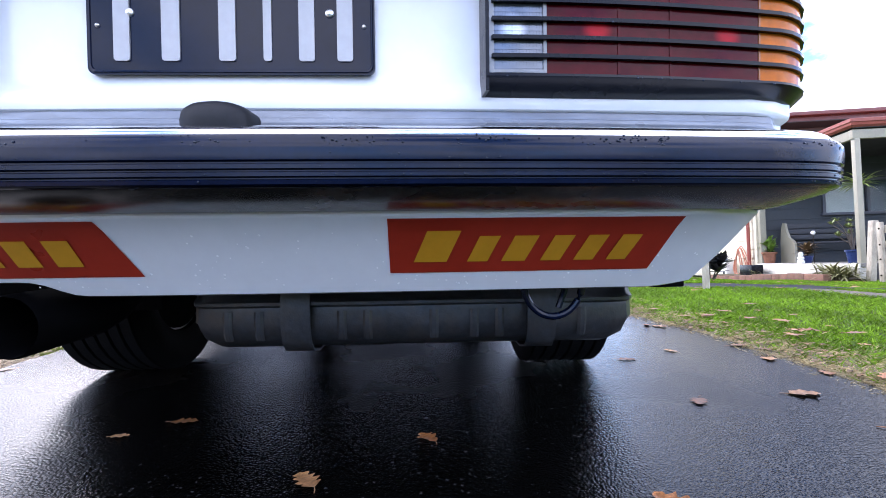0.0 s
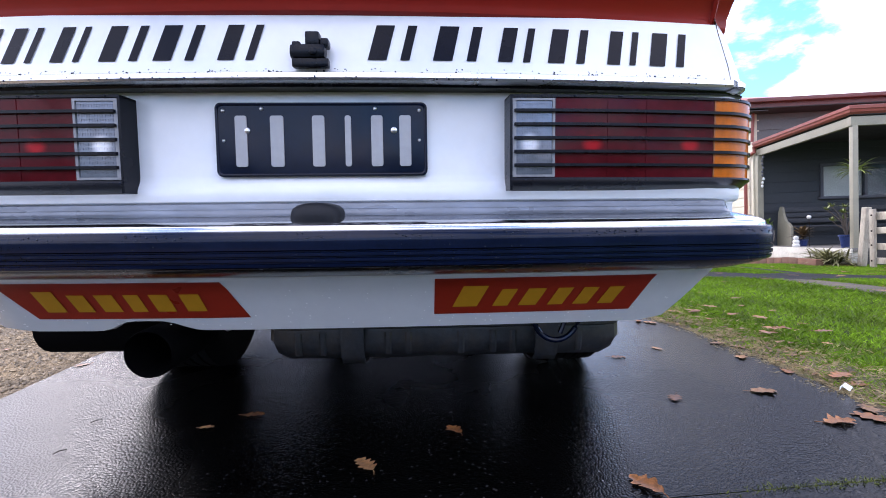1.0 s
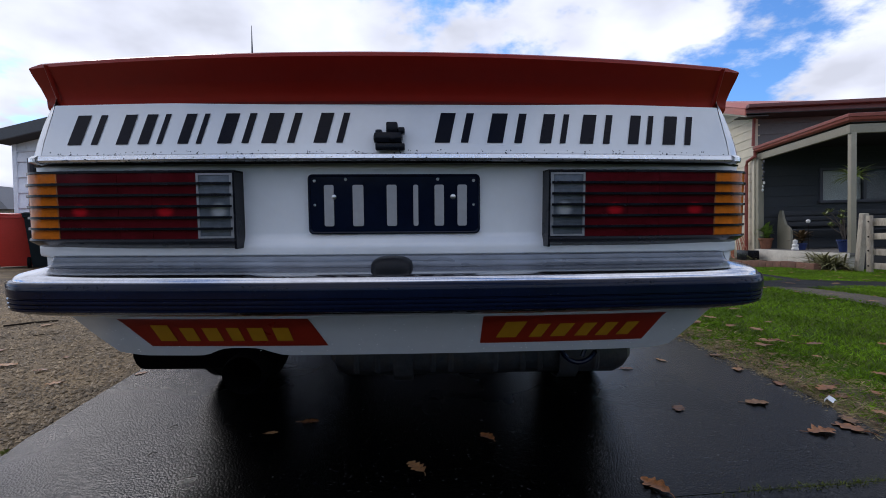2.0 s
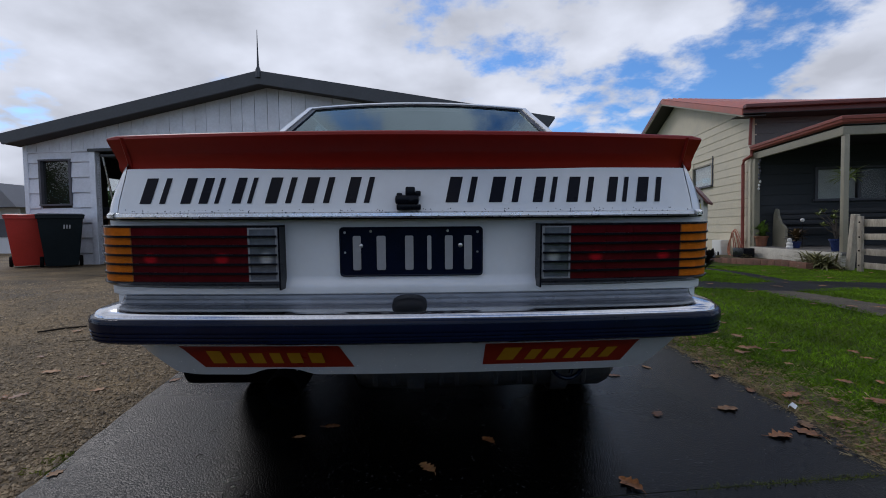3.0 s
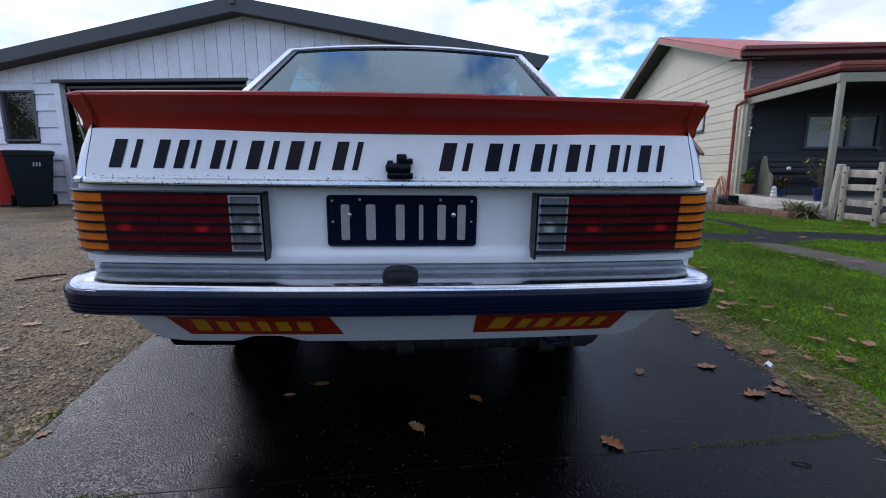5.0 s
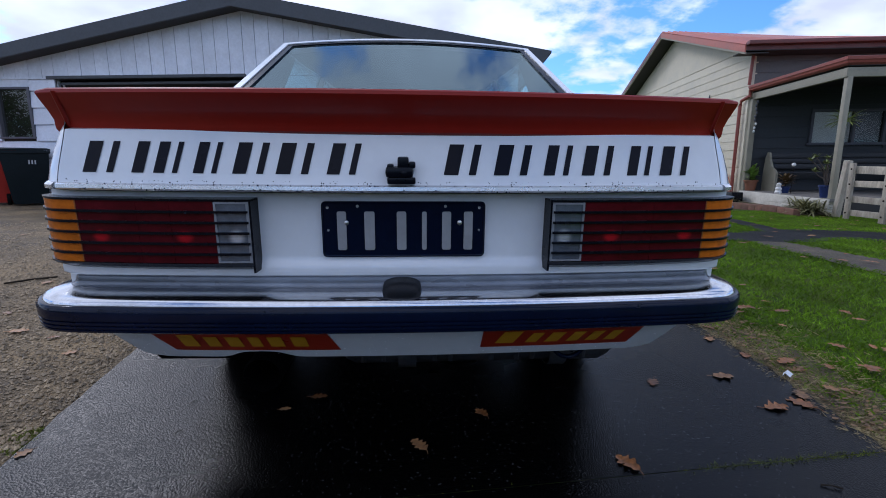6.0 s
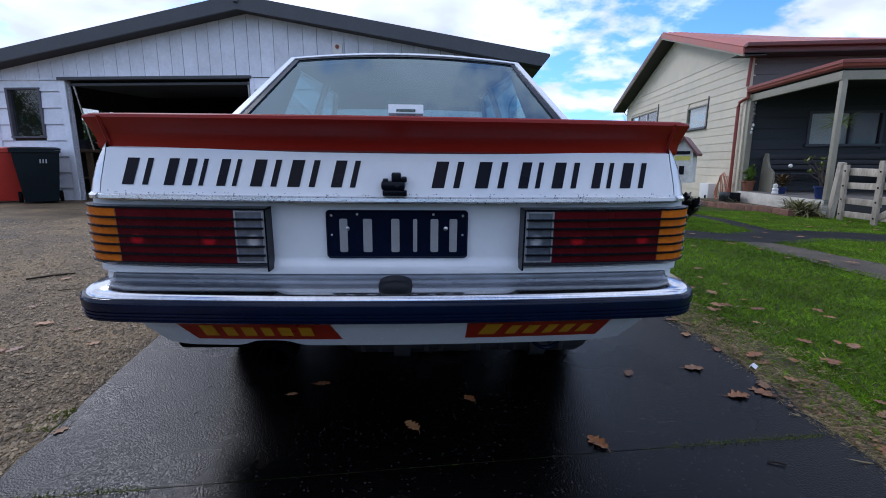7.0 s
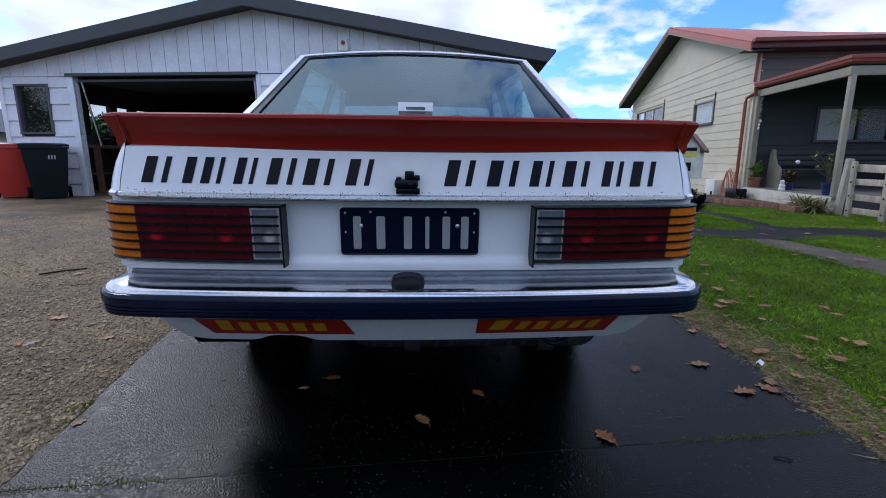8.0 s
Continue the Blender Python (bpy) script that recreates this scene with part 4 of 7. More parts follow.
# bumper: one profile swept round the tail
def bumper_path():
    pts = []
    for x in steps(0, 0.72, 18):
        pts.append((x, 0.020 + 0.058 * x * x))
    cx, cy, r = 0.735, 0.050 + 0.112, 0.108
    for k in range(1, 15):
        a = radians(-78 + 78 * k / 14)
        pts.append((cx + r * math.cos(a), cy + r * math.sin(a)))
    pts += [(0.846, 0.24), (0.849, 0.34), (0.850, 0.46), (0.850, 0.60)]
    left = [(-x, y) for x, y in pts[1:]]
    return left[::-1] + pts


def sweep(profile, taper=None):
    bm = bmesh.new()
    path = bumper_path()
    rings = []
    for i, (x, y) in enumerate(path):
        x1, y1 = path[max(i - 1, 0)]
        x2, y2 = path[min(i + 1, len(path) - 1)]
        d = Vector((x2 - x1, y2 - y1)).normalized()
        out = Vector((d.y, -d.x))
        rings.append([(x + out.x * o, y + out.y * o, z) for o, z in profile])
    return loft(bm, rings, True, True)


bumper = part("bumper", sweep([(-0.095, 0.575), (-0.072, 0.574), (-0.057, 0.571), (-0.040, 0.567), (-0.022, 0.563), (-0.012, 0.560), (-0.005, 0.556), (-0.001, 0.551), (0.0, 0.546), (-0.004, 0.542), (-0.06, 0.538)]), "chrome", car, "wet chrome bumper with ribbed black rubber face")
part("back_rail", sweep([(-0.095, 0.595), (-0.074, 0.5955), (-0.070, 0.593), (-0.0685, 0.588), (-0.068, 0.584), (-0.0665, 0.583), (-0.066, 0.579), (-0.063, 0.574), (-0.057, 0.5712), (-0.075, 0.570)]), "back_rail", bumper, "dull grey rail behind the bumper's chrome top")
part("rubber_strip", sweep([(-0.02, 0.545), (0.0, 0.5475), (0.006, 0.546), (0.010, 0.541), (0.0115, 0.530), (0.011, 0.516), (0.007, 0.514), (0.007, 0.5125), (0.0105, 0.511), (0.0105, 0.506), (0.0065, 0.5045),
     (0.0065, 0.503), (0.010, 0.5015), (0.010, 0.497), (0.006, 0.4955), (0.006, 0.494), (0.0085, 0.4925), (0.0075, 0.488), (0.003, 0.485), (-0.02, 0.484)]), "rubber", bumper, "ribbed black rubber bumper strip")
part("lower_lip", sweep([(-0.02, 0.4845), (-0.002, 0.4845), (-0.008, 0.480), (-0.055, 0.466), (-0.080, 0.461), (-0.09, 0.470)]), "under_panel", bumper, "dull chrome underside of the bumper")


def bead(verts, faces, c, out, r, flat=0.6):
    """A small domed drop of water on a surface that faces out."""
    side = out.cross(Vector((0, 0, 1)) if abs(out.z) < 0.9 else Vector((1, 0, 0))).normalized()
    up = side.cross(out)
    k = len(verts)
    for lift, rr in ((-0.1, 1.0), (0.45, 0.85)):
        verts += [c + out * (r * flat * lift) + r * rr * (math.cos(a) * side + math.sin(a) * up) for a in (math.tau * j / 8 for j in range(8))]
    verts += [c + out * (r * flat * 0.95)]
    for j in range(8):
        i = (j + 1) % 8
        faces += [(k + j, k + i, k + 8 + i, k + 8 + j), (k + 8 + j, k + 8 + i, k + 16)]
    faces.append(tuple(range(k + 7, k - 1, -1)))


def beads(name, parent, spots, seed, label, material="water", flat=0.6):
    """Rain beads at spots(random), which gives a place, the way out and a radius."""
    rnd = random.Random(seed)
    verts, faces = [], []
    for c, out, r in spots(rnd):
        bead(verts, faces, c, out, r, flat)
    me = bpy.data.meshes.new(name)
    me.from_pydata(verts, [], faces)
    me.polygons.foreach_set("use_smooth", [True] * len(me.polygons))
    me.materials.append(M[material])
    ob = new(name, me)
    ob.parent = parent
    return tagged(ob, label, kind="stuff")


def bumper_drops(rnd):
    path = bumper_path()
    for i in range(1500):
        k = rnd.randrange(5, len(path) - 6)
        f = rnd.random()
        x, y = (path[k][q] * (1 - f) + path[k + 1][q] * f for q in (0, 1))
        d = Vector((path[k + 1][0] - path[k][0], path[k + 1][1] - path[k][1], 0)).normalized()
        out = Vector((d.y, -d.x, 0))
        if noise.noise((x * 9, y * 9, 4)) < -0.12 + 0.3 * rnd.random():
            continue
        pick = rnd.random()
        if pick < 0.62:
            z, o, way = rnd.choice((rnd.uniform(0.517, 0.545), rnd.uniform(0.532, 0.545))), 0.0108, out
        elif pick < 0.80:
            z, o, way = rnd.choice((0.5085, 0.499, 0.4905)), 0.0102, out
        else:
            o, way = -rnd.uniform(0.014, 0.065), Vector((0, 0, 1))
            z = 0.560 - (o + 0.012) * 0.2
        yield Vector((x, y, z)) + out * o, way, rnd.uniform(0.0006, 0.0017)


beads("rain_water", bumper, bumper_drops, 3, "small rain drops")


# lower valance with its stickers
def valance_point(x, z):
    f = (0.458 - z) / 0.119
    y = (0.108 if z > 0.446 else 0.112) + 0.088 * max(0.0, f) + 0.055 * x * x + (1.2 * (abs(x) - 0.60) ** 2 if abs(x) > 0.60 else 0)
    return Vector((x, y, z))


def valance_bottom(x):
    return 0.341 + 0.024 * math.exp(-((x + 0.385) / 0.075) ** 4) + 0.012 * ease(0.62, 0.75, abs(x))


def build_valance():
    bm = bmesh.new()
    rings = []
    for x in steps(-1.0, 1.0, 72):
        ring = []
        zb = valance_bottom(x * 0.70)
        for f in (0.0, 0.10, 0.13, 0.3, 0.5, 0.7, 0.9, 0.97, 1.0):
            z = 0.470 + (zb - 0.470) * f
            w = 0.775 - 0.085 * f ** 1.3
            ring.append(valance_point(x * w, z))
        p = ring[-1]
        ring.append(p + Vector((0, 0.012, -0.003)))
        ring.append(p + Vector((0, 0.05, 0.004)))
        rings.append(ring)
    return loft(bm, rings)


valance = part("lower_valance", build_valance(), "white_paint", car, "white lower valance with painted bead glints and red stickers")


def sticker(corners, n=12):
    """A flat sticker between the x limits of its top and bottom edges, on the valance."""
    (a0, a1), (b0, b1) = corners
    bm = bmesh.new()
    rows = []
    for j in range(7):
        f = j / 6
        z = 0.4515 + (0.3715 - 0.4515) * f
        l, r = a0 + (b0 - a0) * f, a1 + (b1 - a1) * f
        rows.append([valance_point(l + (r - l) * i / n, z) - Vector((0, 0.0018, 0)) for i in range(n + 1)])
    return loft(bm, rows)


part("sticker", sticker(((0.197, 0.632), (0.196, 0.602))), "sticker", valance, "red sticker with yellow lettering bars")
part("sticker", sticker(((-0.632, -0.200), (-0.590, -0.168))), "sticker", valance, "red sticker with yellow lettering bars")
on_valance = lambda x, z: valance_point(x, z)
for k, (a, b) in enumerate(((0.232, 0.302), (0.312, 0.356), (0.364, 0.416), (0.424, 0.468), (0.476, 0.520), (0.528, 0.572))):
    part("sticker_bar", slant_bar(a, a + (b - a) * 0.7, 0.388, 0.434 if k == 0 else 0.426, on_valance, 0.45, 0.0036), "yellow", valance, "yellow lettering bar")
for k, (a, b) in enumerate(((-0.560, -0.505), (-0.498, -0.452), (-0.446, -0.396), (-0.390, -0.350), (-0.342, -0.292), (-0.284, -0.232))):
    part("sticker_bar", slant_bar(a, a + (b - a) * 0.72, 0.388, 0.434 if k == 0 else 0.426, on_valance, -0.1, 0.0036), "yellow", valance, "yellow lettering bar")


def boot_drops(rnd):
    for i in range(420):
        x = rnd.uniform(-0.73, 0.73)
        z = rnd.choice((rnd.uniform(0.797, 0.811), rnd.uniform(0.812, 0.818), rnd.uniform(0.797, 0.811)))
        yield boot_point(x, z) + Vector((0, -0.0068 if z < 0.8115 else 0.0005, 0)), Vector((0, -1, 0.1)).normalized(), rnd.uniform(0.0007, 0.0020)


def lamp_drops(rnd):
    for i in range(50):
        x, y = lamp_x(rnd.uniform(0.0, 0.93))
        z, o = rnd.choice(((0.6305, 0.004), (0.776, 0.004), (0.7505 - 0.0235 * rnd.randrange(5) - 0.0022, 0.0058)))
        yield Vector((rnd.choice((-1, 1)) * x, y - o, z)), Vector((0, -1, 0)), rnd.uniform(0.0008, 0.0020)


# White flecks stand in for the bright glints of water beads.
def valance_glints(rnd):
    for i in range(150):
        x, z = rnd.uniform(-0.70, 0.70), 0.352 + 0.09 * rnd.random() ** 1.5
        yield valance_point(x, z), Vector((0, -0.8, -0.6)), rnd.uniform(0.0007, 0.0022)


beads("rain_water", boot, boot_drops, 41, "small rain drops")
beads("rain_water", tail, lamp_drops, 42, "small rain drops")
beads("stone_chip", valance, valance_glints, 43, "small white flecks painted as glints of water beads", "paper", 0.25)


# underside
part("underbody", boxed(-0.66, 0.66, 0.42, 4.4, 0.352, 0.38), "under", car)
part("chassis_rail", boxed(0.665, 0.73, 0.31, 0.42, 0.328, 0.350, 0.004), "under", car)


def build_tank():
    bm = bmesh.new()
    rings = []
    for x, k in ((-0.215, 0.0), (-0.21, 0.5), (-0.195, 0.85), (-0.16, 1.0), (0.15, 1.0), (0.16, 0.99), (0.22, 0.99), (0.23, 1.0), (0.30, 1.0), (0.31, 0.985), (0.62, 1.0), (0.655, 0.85), (0.672, 0.5), (0.678, 0.0)):
        zb, yb = 0.290 - 0.088 * k, 0.440 - 0.062 * k
        rings.append([(x, yb + 0.03, 0.345), (x, yb + 0.005, 0.310), (x, yb - 0.012 * k, 0.304), (x, yb - 0.012 * k, 0.298), (x, yb + 0.004, 0.292), (x, yb, 0.262), (x, yb + 0.008, zb + 0.035), (x, yb + 0.03, zb + 0.012), (x, yb + 0.07, zb), (x, 0.80, zb), (x, 0.86, 0.28), (x, 0.86, 0.345)])
    return loft(bm, rings, False, False)


tank = part("fuel_tank", build_tank(), "tank", car, "dull grey pressed steel fuel tank")
for x in (0.0, 0.475):
    bm = bmesh.new()
    loft(bm, [[(x + d, y, z) for d in (-0.028, 0.028)] for y, z in ((0.372, 0.345), (0.362, 0.305), (0.364, 0.262), (0.372, 0.230), (0.394, 0.208), (0.44, 0.1975), (0.80, 0.1975))])
    part("strap", thick(bm, 0.004), "tank", tank)
for x in (-0.135, -0.075, 0.085, 0.135, 0.265, 0.345, 0.395, 0.56):
    bm = bmesh.new()
    loft(bm, [[(x + d, y - (0.004 if abs(d) < 0.005 else 0.0), z) for d in (-0.009, -0.004, 0.004, 0.009)] for y, z in ((0.3785, 0.285), (0.3775, 0.262), (0.381, 0.240), (0.388, 0.227))])
    part("pressed_rib", bm, "tank", tank)
part("hose", tube(bmesh.new(), [(0.478 + 0.054 * math.cos(a), 0.292, 0.345 + 0.064 * math.sin(a)) for a in steps(math.pi, math.tau, 16)], 0.0065, 10), "rubber", tank, "looped black breather hose")
part("hose", tube(bmesh.new(), [(0.505, 0.300, 0.350), (0.500, 0.297, 0.325), (0.488, 0.294, 0.296)], 0.006, 8), "rubber", tank)

exhaust_bm = bmesh.new()
tube(exhaust_bm, [(-0.379, 0.185, 0.297), (-0.379, 0.192, 0.297), (-0.378, 0.36, 0.300), (-0.40, 0.44, 0.305), (-0.45, 0.56, 0.31)], [0.0475, 0.050, 0.050, 0.049, 0.045], 24, False)
tube(exhaust_bm, [(-0.379, 0.1855, 0.297), (-0.378, 0.36, 0.30)], [0.0465, 0.044], 24, False)
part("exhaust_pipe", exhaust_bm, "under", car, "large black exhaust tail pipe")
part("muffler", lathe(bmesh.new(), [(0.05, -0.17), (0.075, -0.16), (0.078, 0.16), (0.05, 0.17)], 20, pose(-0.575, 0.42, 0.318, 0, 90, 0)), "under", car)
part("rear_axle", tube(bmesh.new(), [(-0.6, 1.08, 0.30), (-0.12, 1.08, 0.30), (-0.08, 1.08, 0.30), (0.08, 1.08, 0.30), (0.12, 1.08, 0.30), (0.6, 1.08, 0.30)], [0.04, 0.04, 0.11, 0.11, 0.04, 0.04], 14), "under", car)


def build_wheel(x, y, s):
    at = pose(x, y, WHEEL_R, 0, 90 * s, 0)
    wheel = part("wheel", lathe(bmesh.new(), [(0.05, 0.06), (0.10, 0.055), (0.155, 0.045), (0.165, 0.085), (0.178, 0.095), (0.178, -0.10), (0.10, -0.10), (0.10, 0.0)], 28, at, False), "rim", car, "silver steel wheel with wide black tyre")
    prof = [(0.180, 0.105), (0.215, 0.122), (0.255, 0.125), (0.288, 0.115)]
    for k in range(6):
        z = 0.105 - k * 0.037
        prof += [(0.304, z), (0.305, z - 0.028), (0.297, z - 0.030), (0.297, z - 0.035)]
    prof += [(0.304, -0.117), (0.288, -0.125), (0.255, -0.135), (0.215, -0.132), (0.180, -0.115)]
    part("tyre", lathe(bmesh.new(), prof, 40, at, False), "tyre", wheel, "black rubber tyre with straight tread grooves")
    part("brake_drum", lathe(bmesh.new(), [(0.01, -0.104), (0.172, -0.104), (0.176, -0.09), (0.176, 0.0), (0.01, 0.0)], 24, at), "under", wheel)
    for k in range(5):
        a = math.tau * k / 5
        part("wheel_nut", lathe(bmesh.new(), [(0.009, 0), (0.009, 0.015), (0.004, 0.018)], 6, at @ pose(0.055 * math.cos(a), 0.055 * math.sin(a), 0.055)), "screw", wheel)


for y in WHEEL_Y:
    build_wheel(0.69, y, 1)
    build_wheel(-0.69, y, -1)

# cabin
def rear_glass(u, v, grow=0.0):
    """u from -1 to 1 across, v from 0 (bottom) to 1 (top) of the rear window."""
    w = 0.688 - 0.130 * v + grow
    return Vector((u * w, 0.72 + 0.645 * v + 0.055 * (1 - u * u) * v - 0.05 * (1 - u * u) * (1 - v), 0.965 + 0.352 * v + 0.040 * (1 - u * u) * v))


def glass_sheet(f, nu=16, nv=6):
    return loft(bmesh.new(), [[f(-1 + 2 * i / nu, j / nv) for i in range(nu + 1)] for j in range(nv + 1)])


rear_window = part("rear_window", glass_sheet(lambda u, v: rear_glass(u * 0.94, 0.02 + v * 0.93)), "car_glass", car, "large rear window reflecting the clouds")
rear_window.visible_shadow = False


def build_seal(inner, outer, lift):
    bm = bmesh.new()
    loop = [(-1, v) for v in steps(0, 1, 8)] + [(u, 1) for u in steps(-1, 1, 16)[1:]] + [(1, v) for v in steps(1, 0, 8)[1:]]
    up = Vector((0, -0.48, 0.87))
    shape = lambda k: [rear_glass(u * k, 0.5 + (v - 0.5) * (1 - (1 - k) * 1.1)) for u, v in loop]
    a, b = shape(outer), shape(inner)
    loft(bm, [[p, p + up * lift, q + up * lift, q] for p, q in zip(a, b)])
    return bm


part("window_seal", build_seal(0.925, 0.972, 0.006), "black_plastic", rear_window, "black window seal")
part("window_trim", build_seal(0.970, 1.012, 0.010), "white_paint", rear_window, "white window surround")


def roof_edge(y):
    """Half width and height of the roof at its gutter."""
    k = ease(1.2, 2.0, y)
    return 0.562 + 0.035 * k - 0.02 * ease(2.4, 2.9, y), 1.318 + 0.012 * k - 0.025 * ease(2.3, 2.85, y)


def build_roof():
    bm = bmesh.new()
    rows = []
    for i, y in enumerate(steps(0, 1, 14)):
        row = []
        for u in steps(-1, 1, 20):
            back = rear_glass(u, 1.0).y - 0.006
            yy = back + (2.84 - 0.06 * (1 - u * u) * 0 - back) * y
            w, z = roof_edge(yy)
            row.append((u * w, yy, z + 0.046 * (1 - u * u) - (0.006 if abs(u) == 1 else 0)))
        rows.append(row)
    loft(bm, rows)
    return thick(bm, 0.02)


part("roof", build_roof(), "white_paint", car)


def build_headlining():
    rows = []
    for f in steps(0.04, 1, 8):
        row = []
        for u in steps(-0.97, 0.97, 14):
            back = rear_glass(u, 1.0).y
            y = back + (2.80 - back) * f
            w, z = roof_edge(y)
            row.append((u * w, y, z + 0.046 * (1 - u * u) - 0.034))
        rows.append(row)
    return loft(bmesh.new(), rows)


part("headlining", build_headlining(), "seat", car, "dark cloth headlining")


def build_pillars(s):
    bm = bmesh.new()
    # rear pillar: from the rear glass edge forwards
    rings = []
    for v in steps(0, 1, 8):
        p = rear_glass(s * 1.0, v)
        w, _ = roof_edge(1.4)
        front = Vector((s * (0.722 - 0.145 * v), 1.50 + 0.10 * v, 0.94 + 0.375 * v))
        rings.append([p, p + Vector((s * 0.006, 0.02, 0.0)), front])
    loft(bm, rings)
    # door pillar, screen pillar
    for y0, y1, w in ((2.42, 2.38, 0.05), (3.32, 2.80, 0.045)):
        loft(bm, [[Vector((s * (0.735 - 0.145 * v) + s * d, y0 + (y1 - y0) * v + e, 0.935 + 0.385 * v)) for d, e in ((0, -w), (0.004, 0), (0, w), (-0.035, w * 0.6), (-0.035, -w * 0.6))] for v in steps(0, 1, 6)], True)
    # roof rail
    loft(bm, [[Vector((s * (roof_edge(y)[0] + d), y, roof_edge(y)[1] + e)) for d, e in ((0.004, 0.004), (0.015, -0.015), (0.02, -0.035), (-0.02, -0.035))] for y in steps(1.42, 2.84, 8)], True)
    return bm


mirrored("pillar", build_pillars, "white_paint")


def build_pillar_trim(s):
    """Dark cloth lining on the inside of the rear pillar."""
    rings = []
    for v in steps(0.02, 0.97, 8):
        p = rear_glass(s * 0.965, v)
        rings.append([p + Vector((0, 0.02, 0)), Vector((s * (0.706 - 0.145 * v), 1.50 + 0.10 * v, 0.94 + 0.375 * v))])
    return loft(bmesh.new(), rings)


mirrored("pillar_trim", build_pillar_trim, "seat")


def build_side_glass(s, y0, y1, t0, t1):
    return loft(bmesh.new(), [[Vector((s * (0.722 - 0.140 * v), (y0 + (y1 - y0) * f) * (1 - v) + (t0 + (t1 - t0) * f) * v, 0.938 + 0.36 * v)) for f in steps(0, 1, 4)] for v in steps(0, 1, 4)])


for s in (1, -1):
    for lim in ((1.50, 2.37, 1.60, 2.33), (2.47, 3.28, 2.43, 2.78)):
        g = part("side_window", build_side_glass(s, *lim), "car_glass", car)
        g.visible_shadow = False
screen = part("windscreen", loft(bmesh.new(), [[Vector((u * (0.72 - 0.13 * v), 3.40 - 0.58 * v - 0.05 * u * u, 0.945 + 0.40 * v + 0.02 * (1 - u * u) * v)) for u in steps(-1, 1, 12)] for v in steps(0, 1, 5)]), "car_glass", car)
screen.visible_shadow = False
part("sun_strip", loft(bmesh.new(), [[Vector((u * (0.70 - 0.13 * v), 3.39 - 0.58 * v - 0.05 * u * u, 0.945 + 0.40 * v + 0.02 * (1 - u * u) * v)) for u in steps(-1, 1, 12)] for v in steps(0.56 , 1, 4)]), "seat", screen, "dark sun strip along the top of the screen")
part("bonnet", loft(bmesh.new(), [[Vector((u * (0.72 - 0.06 * ease(3.9, 4.6, y)), y, 0.955 - 0.05 * ease(3.4, 4.65, y) + 0.02 * (1 - u * u) - 0.03 * ease(4.5, 4.68, y))) for u in steps(-1, 1, 12)] for y in steps(3.38, 4.68, 10)]), "white_paint", car)
part("front_panel", boxed(-0.70, 0.70, 4.60, 4.68, 0.20, 0.88, 0.02), "white_paint", car)
part("front_bumper", boxed(-0.80, 0.80, 4.62, 4.78, 0.44, 0.56, 0.02), "rubber", car)
part("parcel_shelf", loft(bmesh.new(), [[Vector((x, y, 0.955)) for x in steps(-0.66, 0.66, 4)] for y in (0.70, 1.15)]), "shelf_trim", car)
part("scuttle", loft(bmesh.new(), [[Vector((x, 0.64 + 0.10 * (abs(x) / 0.7) ** 2 * 0 + dy, z)) for x in steps(-0.715, 0.715, 10)] for dy, z in ((0.04, 0.948), (0.09, 0.962))]), "white_paint", car)
part("deck_side", loft(bmesh.new(), [[Vector((s * x, y, z)) for s, x in ((-1, 0.716), (-1, 0.66))] for y, z in ((0.68, 0.945), (1.05, 0.948), (3.4, 0.945))]), "white_paint", car)
part("deck_side", loft(bmesh.new(), [[Vector((x, y, z)) for x in (0.716, 0.66)] for y, z in ((0.68, 0.945), (1.05, 0.948), (3.4, 0.945))]), "white_paint", car)
part("cabin_floor", boxed(-0.70, 0.70, 1.0, 3.6, 0.36, 0.38), "seat", car)
part("bulkhead", boxed(-0.70, 0.70, 1.12, 1.16, 0.36, 0.95), "seat", car)
part("dashboard", boxed(-0.68, 0.68, 3.10, 3.42, 0.60, 0.93, 0.04), "seat", car)
part("rear_seat", box(boxed(-0.62, 0.62, 1.20, 1.36, 0.45, 0.965, 0.05), -0.62, 0.62, 1.30, 1.85, 0.45, 0.62, 0.05), "seat", car)
for s in (1, -1):
    bm = boxed(s * 0.33 - 0.23, s * 0.33 + 0.23, 2.15, 2.28, 0.50, 0.93, 0.05)
    box(bm, s * 0.33 - 0.23, s * 0.33 + 0.23, 2.2, 2.72, 0.45, 0.62, 0.05)
    part("front_seat", bm, "seat", car)
wheel_bm = bmesh.new()
tube(wheel_bm, [(0.33 + 0.19 * math.cos(a), 2.95 + 0.05 * math.sin(a), 0.92 + 0.18 * math.sin(a)) for a in steps(0, math.tau, 24)], 0.012, 8, False)
part("steering_wheel", wheel_bm, "seat", car)
card = thing("windscreen_card", "small white and red card standing inside the rear window", "card", TILT)
part("card_sheet", boxed(-0.062, 0.078, 0.83, 0.832, 0.957, 1.082), "paper", card)
part("card_band", boxed(-0.060, 0.076, 0.828, 0.8285, 1.010, 1.047), "sticker", card, "red printed band")
part("card_band", boxed(-0.030, 0.046, 0.828, 0.8285, 1.053, 1.064), "chrome", card, "grey printed bar")

# ---- garage ----
GARAGE = pose(-5.723, 7.275, 0.262, 0, 0, -6)
garage = thing("garage", "white weatherboard garage with open door and charcoal gable roof", "garage", GARAGE)
G_L, G_R, G_MID, G_DEEP = -1.35, 7.45, 3.12, 7.0


def gable_z(x, top=3.00):
    return top - abs(x - G_MID) * 0.19


wall_top = lambda x: gable_z(x, 3.127)


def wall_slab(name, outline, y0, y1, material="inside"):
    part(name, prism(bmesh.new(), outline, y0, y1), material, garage)


